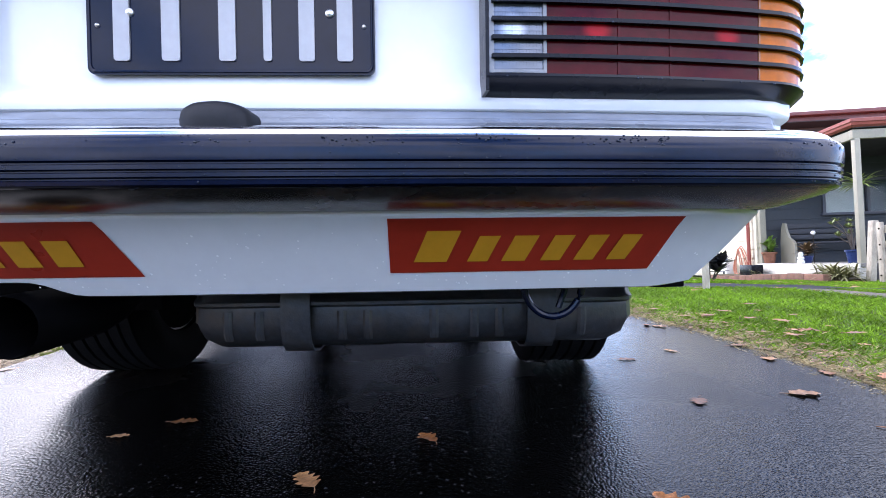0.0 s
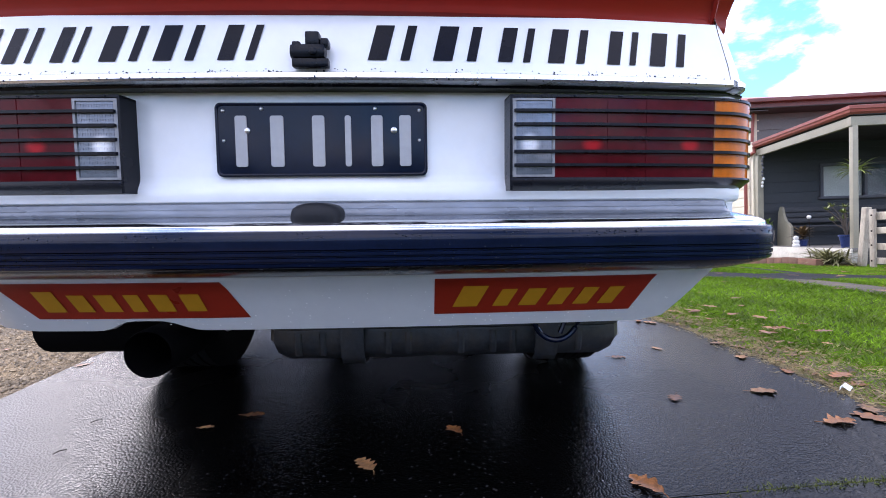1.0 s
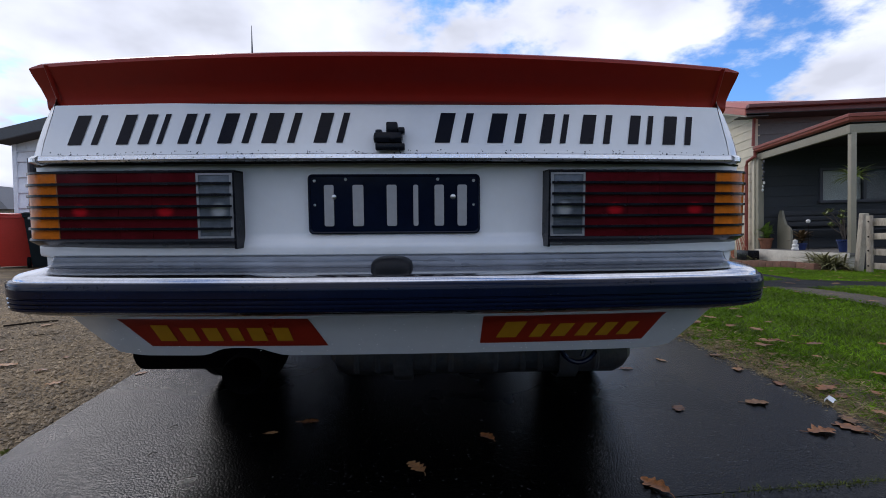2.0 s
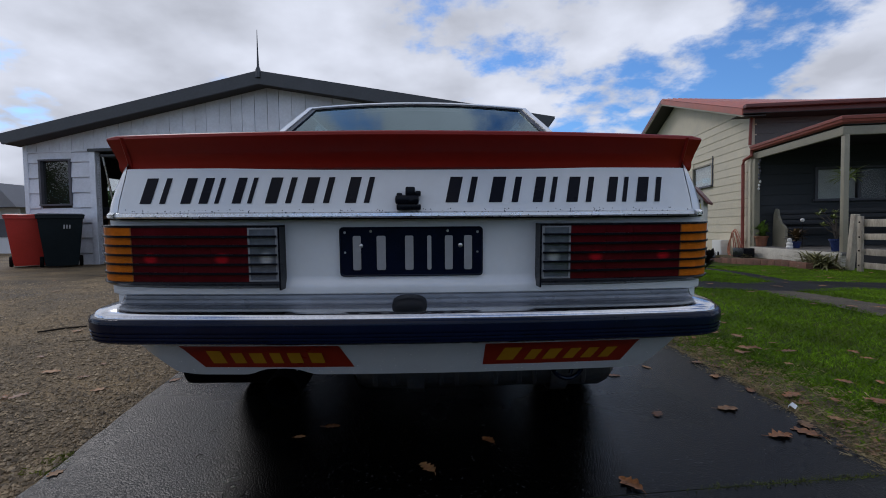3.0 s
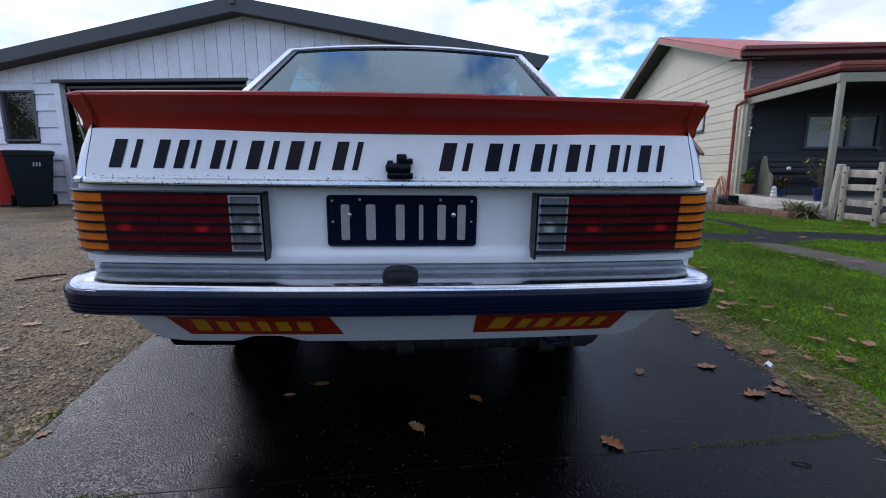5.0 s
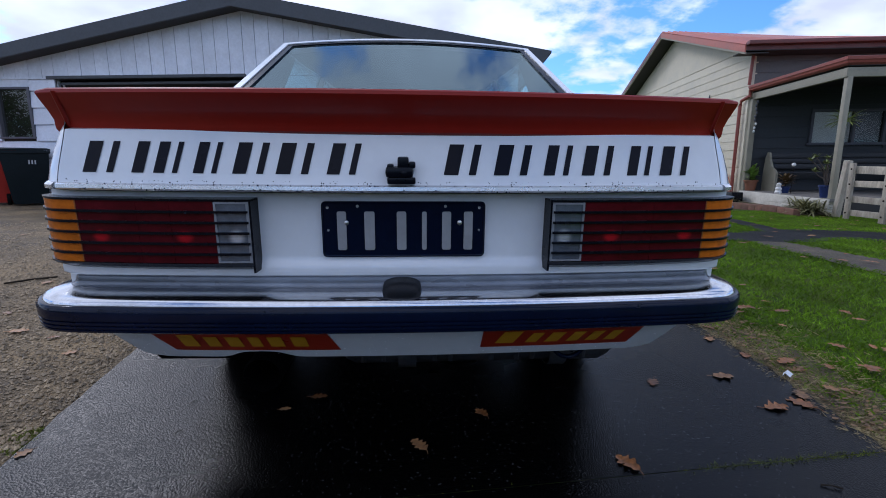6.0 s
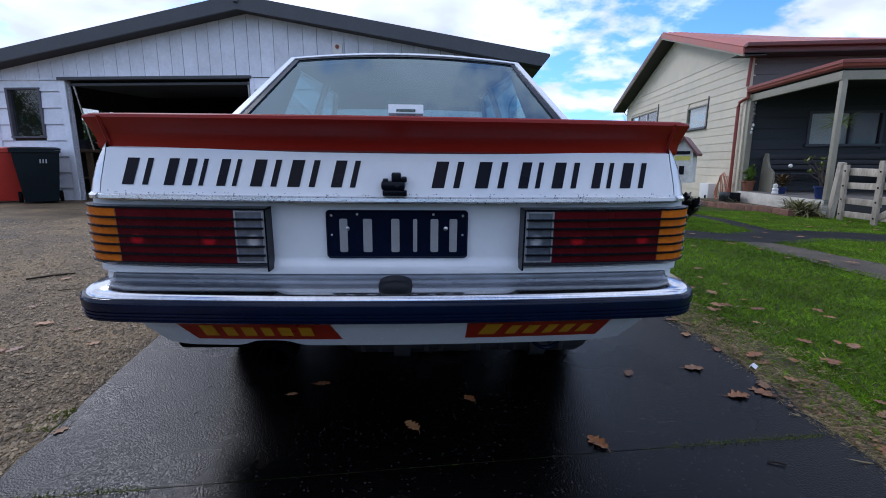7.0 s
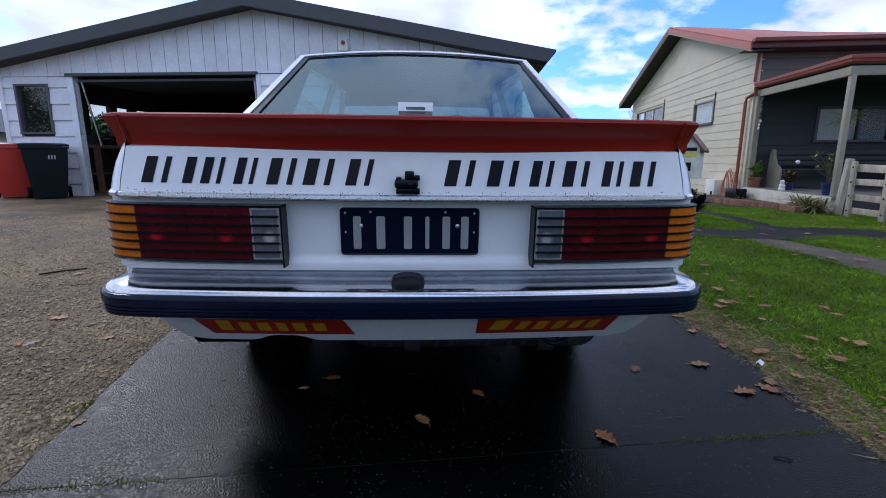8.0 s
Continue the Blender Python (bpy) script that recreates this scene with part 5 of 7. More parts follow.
# framing behind the boards, with openings for door and window
FRONT = [((G_L, -0.08), (-1.07, -0.08), (-1.07, wall_top(-1.07)), (G_L, wall_top(G_L))),
         ((-1.07, -0.08), (-0.50, -0.08), (-0.50, 1.08), (-1.07, 1.08)), ((-1.07, 1.865), (-0.50, 1.865), (-0.50, wall_top(-0.5)), (-1.07, wall_top(-1.07))),
         ((-0.50, -0.08), (-0.03, -0.08), (-0.03, wall_top(-0.03)), (-0.50, wall_top(-0.5))),
         ((-0.03, 2.03), (3.11, 2.03), (3.11, wall_top(3.11)), (G_MID, wall_top(G_MID)), (-0.03, wall_top(-0.03))),
         ((3.11, -0.08), (G_R, -0.08), (G_R, wall_top(G_R)), (3.11, wall_top(3.11)))]
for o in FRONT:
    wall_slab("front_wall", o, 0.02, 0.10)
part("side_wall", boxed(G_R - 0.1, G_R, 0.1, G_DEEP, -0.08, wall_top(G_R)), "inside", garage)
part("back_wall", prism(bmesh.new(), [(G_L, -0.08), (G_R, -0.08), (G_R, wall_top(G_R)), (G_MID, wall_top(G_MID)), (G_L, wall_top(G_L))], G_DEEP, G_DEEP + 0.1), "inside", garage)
part("garage_floor", boxed(G_L, G_R, 0.0, G_DEEP, -0.12, -0.02), "concrete", garage)
# left wall with a row of windows
LEFT_WINDOWS = [(1.70, 2.30), (2.50, 2.92), (3.13, 3.55), (3.74, 4.15)]
side_cuts = [0.1] + [v for w in LEFT_WINDOWS for v in w] + [G_DEEP]
for i in range(len(side_cuts) - 1):
    a, b = side_cuts[i], side_cuts[i + 1]
    if i % 2 == 0:
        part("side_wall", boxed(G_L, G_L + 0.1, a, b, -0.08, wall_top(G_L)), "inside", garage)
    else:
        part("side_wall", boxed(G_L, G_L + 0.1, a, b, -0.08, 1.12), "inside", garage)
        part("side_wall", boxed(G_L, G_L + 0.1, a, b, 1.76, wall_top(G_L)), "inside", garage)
        g = part("side_window", boxed(G_L + 0.04, G_L + 0.045, a, b, 1.12, 1.76), "window_glass", garage)
        g.visible_shadow = False
# boards: level below, upright in the gable
for k in range(8):
    z0, z1 = -0.06 + k * 0.268, -0.06 + (k + 1) * 0.268
    z1 = min(z1, 2.0)
    for a, b in ((G_L, -0.03), (3.13, G_R)):
        spans = [(a, b)]
        if a == G_L and z1 > 1.06 and z0 < 1.90:
            spans = [(a, -1.088), (-0.484, b)]
        for x0, x1 in spans:
            bm = bmesh.new()
            loft(bm, [[(x, y, z) for y, z in ((0.02, z0), (-0.026, z0), (-0.028, z0 + 0.006), (-0.004, z1 - 0.018), (0.004, z1 - 0.010), (0.004, z1), (0.02, z1))] for x in (x0, x1)], True, True)
            part("board", bm, "garage_paint", garage, smooth=0)
rnd = random.Random(8)
x = G_L
while x < G_R - 0.02:
    w = min(rnd.choice((0.20, 0.225, 0.225, 0.24)), G_R - x)
    bm = bmesh.new()
    a, b = x + 0.004, x + w - 0.004
    top = [(a, gable_z(a)), (b, gable_z(b))]
    if a < G_MID < b:
        top = [(a, gable_z(a)), (G_MID, gable_z(G_MID)), (b, gable_z(b))]
    d = rnd.uniform(0, 0.004)
    prism(bm, [(a, 2.012), (b, 2.012)] + top[::-1], -0.012 - d, 0.02)
    part("gable_board", bm, "garage_paint", garage, smooth=0)
    x += w
part("flashing", boxed(G_L, -0.03, -0.03, 0.02, 1.995, 2.012), "garage_paint", garage)
# trims
part("corner_trim", boxed(G_L - 0.02, G_L + 0.06, -0.035, 0.03, -0.08, 2.13, 0.004), "garage_paint", garage)
part("door_jamb", boxed(-0.14, -0.03, -0.032, 0.10, -0.06, 2.0, 0.006), "garage_paint", garage)
part("door_jamb", boxed(3.11, 3.18, -0.032, 0.10, -0.06, 2.0, 0.006), "garage_paint", garage)
part("door_head", boxed(-0.14, 3.14, -0.06, 0.10, 1.985, 2.035, 0.006), "garage_roof", garage, "dark head of the door")
# tilted door and its arms
door = part("tilt_door", boxed(0.02, 3.06, 0.10, 2.05, 1.90, 1.945, 0.01, pose(0, 0, 0, 2, 0, 0)), "garage_roof", garage, "dark tilt door, raised under the roof")
part("door_arm", tube(bmesh.new(), [(0.05, 0.05, 1.95), (0.10, 0.25, 0.86)], 0.018, 6), "screw", door)
part("door_arm", tube(bmesh.new(), [(3.05, 0.05, 1.95), (3.00, 0.25, 0.86)], 0.018, 6), "screw", door)
# window
win = part("window", prism(bmesh.new(), [(-1.095, 1.055), (-0.475, 1.055), (-0.475, 1.085), (-1.095, 1.085)], -0.042, 0.05), "window_frame", garage, "dark framed window mirroring trees")
for o in (((-1.088, 1.085), (-1.048, 1.085), (-1.048, 1.845), (-1.088, 1.845)), ((-0.524, 1.085), (-0.484, 1.085), (-0.484, 1.845), (-0.524, 1.845)), ((-1.092, 1.845), (-0.480, 1.845), (-0.480, 1.875), (-1.092, 1.875))):
    part("frame", prism(bmesh.new(), o, -0.04, 0.06), "window_frame", win)
part("window_head", boxed(-1.088, -0.484, -0.012, 0.02, 1.877, 1.996), "garage_paint", garage)
part("pane", boxed(-1.06, -0.51, 0.015, 0.019, 1.07, 1.86), "window_glass", win).visible_shadow = False
# roof
EAVE_L, EAVE_R = G_L - 0.18, G_R + 0.45
roof_z = lambda x: 3.15 - abs(x - G_MID) * 0.19
for a, b in ((EAVE_L, G_MID), (G_MID, EAVE_R)):
    part("roof", prism(bmesh.new(), [(a, roof_z(a) - 0.02), (b, roof_z(b) - 0.02), (b, roof_z(b)), (a, roof_z(a))], -0.30, G_DEEP + 0.3), "garage_roof", garage)
    part("bargeboard", prism(bmesh.new(), [(a + 0.10 * (a < G_MID), roof_z(a + 0.1) - 0.185), (b - 0.12 * (b > G_MID), roof_z(b - 0.1) - 0.185), (b, roof_z(b) + 0.005), (a, roof_z(a) + 0.005)], -0.34, -0.30), "garage_roof", garage, "charcoal bargeboard")
    part("soffit", prism(bmesh.new(), [(max(a, EAVE_L + 0.1), roof_z(max(a, EAVE_L + 0.1)) - 0.18), (min(b, EAVE_R - 0.12), roof_z(min(b, EAVE_R - 0.12)) - 0.18), (min(b, EAVE_R - 0.12), roof_z(min(b, EAVE_R - 0.12)) - 0.165), (max(a, EAVE_L + 0.1), roof_z(max(a, EAVE_L + 0.1)) - 0.165)], -0.30, 0.0), "soffit", garage)
part("finial", lathe(bmesh.new(), [(0.05, 3.18), (0.045, 3.30), (0.02, 3.36), (0.012, 3.6), (0.004, 3.95)], 8, pose(3.125, -0.33, -0.14)), "garage_roof", garage, "thin dark spike on the gable")
light_box = part("wall_sensor", boxed(4.50, 4.66, -0.06, -0.02, 2.33, 2.51, 0.008), "ornament", garage, "white wall box with a round sensor")
part("sensor", lathe(bmesh.new(), [(0.03, 0), (0.032, 0.02), (0.02, 0.045), (0.004, 0.05)], 14, pose(4.585, -0.06, 2.45, 90, 0, 0)), "trim_red", light_box)

# things in the garage
at_garage = lambda x, y, z, rz=0: GARAGE @ pose(x, y, z, 0, 0, rz)
bench = thing("workbench", "cluttered wooden workbench along the garage wall", "workbench", at_garage(-0.9, 0, -0.02))
part("worktop", boxed(-0.30, 0.35, 0.9, 5.8, 0.86, 0.92, 0.005), "bench_wood", bench)
for y in (0.95, 2.5, 4.1, 5.7):
    part("leg", boxed(0.25, 0.33, y, y + 0.08, 0, 0.86), "bench_wood", bench)
part("shelf", boxed(-0.28, 0.3, 0.95, 5.75, 0.35, 0.38), "bench_wood", bench)
for k, (x, y, z, w, h, m) in enumerate(((0.05, 1.2, 0.92, 0.25, 0.18, "dark_wood"), (0.0, 1.7, 0.92, 0.3, 0.14, "bin_green"), (0.1, 2.9, 0.92, 0.3, 0.25, "inside"), (0.0, 3.9, 0.92, 0.25, 0.2, "dark_wood"))):
    b = part("storage_box", boxed(-w / 2, w / 2, -w / 2, w / 2, 0, h, 0.01), m)
    b.matrix_world = at_garage(-0.9 + x, y, z - 0.02, k * 12)
    tagged(b, "dark storage box on the workbench", "box", "boxes on the bench")
for k, (x, y) in enumerate(((0.35, 1.5), (0.45, 2.2))):
    b = part("plastic_drum", lathe(bmesh.new(), [(0.24, 0), (0.26, 0.03), (0.26, 0.55), (0.23, 0.6), (0.05, 0.62)], 20), "pot_blue")
    b.matrix_world = at_garage(x, y, -0.02)
    tagged(b, "blue plastic drum on the garage floor", "drum", "drums in the garage")


def build_shrub():
    """A leafy shrub border that shows through the side windows."""
    rnd = random.Random(27)
    verts, faces = [], []
    for i in range(6500):
        y = rnd.uniform(2.6, 9.5)
        top = 1.72 + 0.28 * noise.noise((y * 1.3, 2, 0)) + 0.16 * noise.noise((y * 4, 5, 0))
        c = Vector((-3.4 + rnd.gauss(0, 0.25), y, top * rnd.random() ** 0.6))
        a, b = (Vector((rnd.gauss(0, 1), rnd.gauss(0, 1), rnd.gauss(0, 1))).normalized() * r for r in (0.09, 0.05))
        k = len(verts)
        verts += [c - a, c + b, c + a, c - b]
        faces.append((k, k + 1, k + 2, k + 3))
    me = bpy.data.meshes.new("shrub")
    me.from_pydata(verts, [], faces)
    me.materials.append(M["plant"])
    ob = new("shrub", me)
    ob.matrix_world = GARAGE
    return tagged(ob, "leafy shrub border beside the garage wall", "shrub", kind="stuff")


build_shrub()


# wheelie bins
def build_bin(colour, m, label, bars, k=1.0):
    top = thing("wheelie_bin", label, "bin", m, "wheelie bins")
    bm = bmesh.new()
    loft(bm, [[(sx * w * k, (sy * d + o) * k, z) for sx, sy in ((-1, -1), (-0.8, -1.05), (0.8, -1.05), (1, -1), (1, 0.95), (0.85, 1), (-0.85, 1), (-1, 0.95))] for z, w, d, o in
              ((0.04, 0.20, 0.22, 0.02), (0.10, 0.215, 0.235, 0.02), (0.70, 0.275, 0.31, 0), (0.84, 0.285, 0.325, 0), (0.845, 0.305, 0.345, 0), (0.88, 0.305, 0.345, 0))], True, True)
    part("body", bm, colour, top)
    bm = bmesh.new()
    loft(bm, [[(sx * w * k, sy * d * k, z + (0.02 if sy > 0 else 0)) for sx, sy in ((-1, -1), (1, -1), (1, 1), (-1, 1))] for z, w, d in ((0.882, 0.31, 0.36), (0.905, 0.312, 0.362), (0.925, 0.27, 0.31))], True, True)
    part("lid", bm, colour, top)
    part("handle", tube(bmesh.new(), [(-0.25, 0.36 * k, 0.87), (-0.25, 0.42 * k, 0.89), (0.25, 0.42 * k, 0.89), (0.25, 0.36 * k, 0.87)], 0.014, 8), colour, top)
    for s in (1, -1):
        part("wheel", lathe(bmesh.new(), [(0.02, -0.025), (0.09, -0.025), (0.1, -0.015), (0.1, 0.015), (0.09, 0.025), (0.02, 0.025)], 20, pose(s * 0.26, 0.24, 0.10, 0, 90, 0)), "tyre", top)
    for j in range(bars):
        part("number_bar", prism(bmesh.new(), [(0.03 + j * 0.036, 0.67), (0.048 + j * 0.036, 0.67), (0.051 + j * 0.036, 0.735), (0.033 + j * 0.036, 0.735)], -0.342 * k, -0.322 * k), "silver", top, "pale number bar")
    return top


build_bin("bin_green", pose(-6.02, 6.76, ground_z(-6.02, 6.76) - 0.012, 0, 0, 38) @ Matrix.Diagonal((1, 1, 0.955, 1)), "dark green wheelie bin with pale number bars by the garage", 3)
build_bin("bin_red", pose(-6.61, 6.87, ground_z(-6.61, 6.87) - 0.012, 0, 0, 38) @ Matrix.Diagonal((1, 1, 0.955, 1)), "red wheelie bin standing by the garage wall", 0)

# ---- house with its veranda ----
HOUSE = pose(7.276, 6.671, 0.0, 0, 0, -9)
house = thing("house", "cream weatherboard house with red iron roof and shaded veranda", "house", HOUSE)
at_house = lambda x, y, z, rz=0: HOUSE @ pose(x, y, z, 0, 0, rz)
H_FRONT, H_BACK, H_RIDGE, H_LONG = 2.95, 12.7, 7.65, 12.0
side_top = lambda v: 4.80 - abs(v - H_RIDGE) * 0.31
W1, W2 = (4.96, 6.18, 1.89, 2.46), (8.85, 11.9, 2.0, 2.72)


def side_prism(outline, a, b):
    """An outline of (v, z) on the gable wall, from u = a to u = b."""
    bm = bmesh.new()
    lo, hi = [bm.verts.new((a, v, z)) for v, z in outline], [bm.verts.new((b, v, z)) for v, z in outline]
    bm.faces.new(lo); bm.faces.new(hi[::-1])
    for i in range(len(lo)):
        j = (i + 1) % len(lo)
        bm.faces.new((lo[i], hi[i], hi[j], lo[j]))
    return bm


cuts = [H_FRONT, W1[0], W1[1], W2[0], W2[1], H_BACK]
for i in range(5):
    a, b = cuts[i], cuts[i + 1]
    top = [(a, side_top(a)), (b, side_top(b))]
    if a < H_RIDGE < b:
        top = [(a, side_top(a)), (H_RIDGE, side_top(H_RIDGE)), (b, side_top(b))]
    if i in (1, 3):
        w = W1 if i == 1 else W2
        part("gable_wall", side_prism([(a, -0.1), (b, -0.1), (b, w[2]), (a, w[2])], 0.02, 0.12), "house_paint", house)
        part("gable_wall", side_prism([(a, w[3]), (b, w[3])] + top[::-1], 0.02, 0.12), "house_paint", house)
    else:
        part("gable_wall", side_prism([(a, -0.1), (b, -0.1)] + top[::-1], 0.02, 0.12), "house_paint", house)
# weatherboards of the gable wall, each a tapering plank
for k in range(17):
    z0, z1 = -0.05 + k * 0.206, -0.05 + (k + 1) * 0.206
    spans = [(H_FRONT + 0.06, H_BACK)]
    for w in (W1, W2):
        if z1 > w[2] - 0.05 and z0 < w[3] + 0.05:
            spans = [s for a, b in spans for s in ((a, min(b, w[0] - 0.05)), (max(a, w[1] + 0.05), b)) if s[1] - s[0] > 0.02]
    for a, b in spans:
        bm = bmesh.new()
        loft(bm, [[(x, v, z) for x, z in ((0.02, z0), (-0.006, z0), (-0.009, z0 + 0.004), (0.001, z1 - 0.006), (0.004, z1), (0.02, z1))] for v in (a, b)], True, True)
        part("weatherboard", bm, "house_paint", house, smooth=0)
gable = side_prism([(H_RIDGE - 1.34 / 0.31, 3.46), (H_RIDGE + 1.34 / 0.31, 3.46), (H_RIDGE, 4.80)], -0.006, 0.02)
part("gable_sheet", gable, "house_paint", house)
part("corner_board", boxed(-0.03, 0.06, H_FRONT - 0.03, H_FRONT + 0.06, -0.1, 3.38, 0.004), "house_paint", house)


def side_window(v0, v1, z0, z1, bars, name_label, blind):
    w = part("window", side_prism([(v0 - 0.06, z0 - 0.05), (v1 + 0.06, z0 - 0.05), (v1 + 0.06, z0), (v0 - 0.06, z0)], -0.07, 0.06), "window_frame", house, name_label)
    for a, b, c, d in ((v0 - 0.05, v0, z0, z1), (v1, v1 + 0.05, z0, z1), (v0 - 0.05, v1 + 0.05, z1, z1 + 0.04)):
        part("frame", side_prism([(a, c), (b, c), (b, d), (a, d)], -0.035, 0.06), "post_paint", w)
    part("edge_flashing", side_prism([(v0 - 0.07, z0), (v0 - 0.05, z0), (v0 - 0.05, z1 + 0.22), (v0 - 0.07, z1 + 0.22)], -0.03, 0.02), "window_frame", w)
    for f in bars:
        v = v0 + (v1 - v0) * f
        part("mullion", side_prism([(v - 0.03, z0), (v + 0.03, z0), (v + 0.03, z1), (v - 0.03, z1)], -0.025, 0.04), "ornament", w)
    part("pane", side_prism([(v0, z0), (v1, z0), (v1, z1), (v0, z1)], 0.005, 0.009), "window_glass", w).visible_shadow = False
    if blind:
        part("blind", side_prism([(v0 + 0.02, z0), (v1 - 0.02, z0), (v1 - 0.02, z1), (v0 + 0.02, z1)], 0.05, 0.055), "blind", w)


side_window(*W1, (), "small window with a white blind", True)
side_window(*W2, (0.36, 0.70), "wide window in three parts", False)
part("inner_wall", boxed(0.5, 0.55, H_FRONT + 0.1, H_BACK, -0.1, 3.4), "inside", house)
# front wall under the veranda, with its window
FW = (1.44, 2.93, 1.33, 2.02)
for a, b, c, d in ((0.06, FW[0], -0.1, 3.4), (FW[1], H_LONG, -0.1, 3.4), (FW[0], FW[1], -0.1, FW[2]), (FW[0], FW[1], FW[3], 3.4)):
    part("front_wall", boxed(a, b, H_FRONT + 0.02, H_FRONT + 0.12, c, d), "house_grey_shaded", house)
for k in range(13):
    z0, z1 = 0.25 + k * 0.24, 0.25 + (k + 1) * 0.24
    spans = [(0.06, H_LONG)]
    if z1 > FW[2] - 0.05 and z0 < FW[3] + 0.05:
        spans = [(0.06, FW[0] - 0.06), (FW[1] + 0.06, H_LONG)]
    for a, b in spans:
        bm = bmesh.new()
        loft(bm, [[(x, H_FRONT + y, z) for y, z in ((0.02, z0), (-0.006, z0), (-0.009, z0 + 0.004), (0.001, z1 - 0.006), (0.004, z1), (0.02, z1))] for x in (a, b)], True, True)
        part("weatherboard", bm, "house_upper_lit" if z0 > 2.6 else "house_grey_shaded", house, smooth=0)
fw = part("window", boxed(FW[0] - 0.1, FW[1] + 0.1, H_FRONT - 0.09, H_FRONT + 0.05, FW[2] - 0.06, FW[2], 0.006), "window_frame", house, "dark framed veranda window with pale curtains")
for a, b, c, d in ((FW[0] - 0.06, FW[0], FW[2], FW[3]), (FW[1], FW[1] + 0.06, FW[2], FW[3]), (FW[0] - 0.06, FW[1] + 0.06, FW[3], FW[3] + 0.05), (2.28, 2.34, FW[2], FW[3])):
    part("frame", boxed(a, b, H_FRONT - 0.035, H_FRONT + 0.05, c, d), "window_frame", fw)
part("pane", boxed(FW[0], FW[1], H_FRONT + 0.01, H_FRONT + 0.014, FW[2], FW[3]), "veranda_glass", fw).visible_shadow = False
# Added sheet: closes the room so no sky shows through the house.
part("blind", boxed(FW[0] - 0.04, FW[1] + 0.04, H_FRONT + 0.090, H_FRONT + 0.096, FW[2] - 0.02, FW[3] + 0.02), "blind", fw, "added sheet that closes the room behind the pane")
part("curtain", boxed(2.30, FW[1] + 0.04, H_FRONT + 0.072, H_FRONT + 0.078, FW[2] - 0.02, FW[3] + 0.02), "curtain", fw, "thin blue grey curtain")
# roof
OVER = -0.45
E_F, E_B = 2.40, 13.2
ridge_z = 4.98
eave_z = lambda v: ridge_z - abs(v - H_RIDGE) * 0.31
ridge_at = lambda u: ridge_z - 0.07 * max(0.0, u)


def roof_at(u, v, edge):
    """The roof's height: the old ridge sags towards the far end."""
    return eave_z(edge) + (ridge_at(u) - eave_z(edge)) * (v - edge) / (H_RIDGE - edge)


for edge, tag in ((E_F, "red corrugated iron roof"), (E_B, "")):
    bm = bmesh.new()
    loft(bm, [[(u, v, roof_at(u, v, edge) + t) for v, t in ((edge, 0.0), (H_RIDGE, 0.0), (H_RIDGE, 0.03), (edge, 0.03))] for u in (OVER, 0.0, 3.0, 6.0, 9.0, H_LONG)], True, True)
    part("roof", bm, "roof_red", house, tag)
for i in range(72):
    u = OVER + 0.02 + i * 0.17
    bm = bmesh.new()
    loft(bm, [[(u + d, v, roof_at(u, v, E_F) + 0.03 + h) for d, h in ((-0.04, 0), (0, 0.025), (0.04, 0))] for v in (E_F, H_RIDGE)])
    part("roof_rib", bm, "roof_red", house)
for v0 in (E_F, E_B):
    # The back slope's bargeboard is coloured darker for the shade it lies in.
    part("bargeboard", side_prism([(v0, eave_z(v0) - 0.13), (H_RIDGE, ridge_z - 0.13), (H_RIDGE, ridge_z + 0.012), (v0, eave_z(v0) + 0.012)], OVER - 0.03, OVER), "gutter_dark" if v0 == E_B else "roof_red", house)
    part("rake_trim", side_prism([(v0, eave_z(v0) - 0.17), (H_RIDGE, ridge_z - 0.17), (H_RIDGE, ridge_z - 0.13), (v0, eave_z(v0) - 0.13)], OVER - 0.02, OVER + 0.02), "post_paint", house)
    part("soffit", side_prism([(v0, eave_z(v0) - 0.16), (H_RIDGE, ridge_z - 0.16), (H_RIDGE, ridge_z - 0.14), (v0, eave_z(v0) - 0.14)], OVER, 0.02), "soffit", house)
part("eave_gutter", boxed(OVER, H_LONG, E_F - 0.13, E_F, 3.36, 3.44, 0.01), "gutter_dark", house, "dark maroon gutter")
part("eave_fascia", boxed(OVER, H_LONG, E_F, E_F + 0.03, 3.27, 3.42), "gutter_dark", house)
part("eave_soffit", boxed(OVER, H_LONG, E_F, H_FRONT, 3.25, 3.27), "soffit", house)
# veranda
part("veranda_floor", boxed(0.0, H_LONG, 0.0, H_FRONT, 0.19, 0.25, 0.006), "deck_top", house, "worn grey veranda floor")
part("veranda_fascia", boxed(-0.022, -0.001, -0.02, H_FRONT, -0.12, 0.243, 0.003), "deck_paint", house, "cream painted veranda fascia")
part("veranda_base", boxed(0.004, H_LONG, 0.03, H_FRONT, -0.30, 0.19), "deck_paint", house)
# Added dark panel in place of the darkness behind the fence.
part("veranda_skirt", boxed(0.16, H_LONG, -0.012, 0.026, -0.15, 0.246), "soffit", house, "added dark panel along the front of the veranda")
for u in (0.085, 3.2, 6.4, 9.6):
    part("post", boxed(u - 0.043, u + 0.043, 0.025, 0.112, 0.25, 2.30, 0.008), "post_paint", house)
part("beam", boxed(0.02, H_LONG, 0.03, 0.11, 2.29, 2.44, 0.004), "post_paint", house)
part("beam", boxed(0.03, 0.11, 0.11, H_FRONT - 0.02, 2.29, 2.44, 0.004), "post_paint", house)
gutter_profile = ((0, 0.0), (-0.02, 0.0), (-0.06, 0.03), (-0.07, 0.07), (-0.085, 0.08), (-0.09, 0.13), (-0.08, 0.135), (0, 0.11))
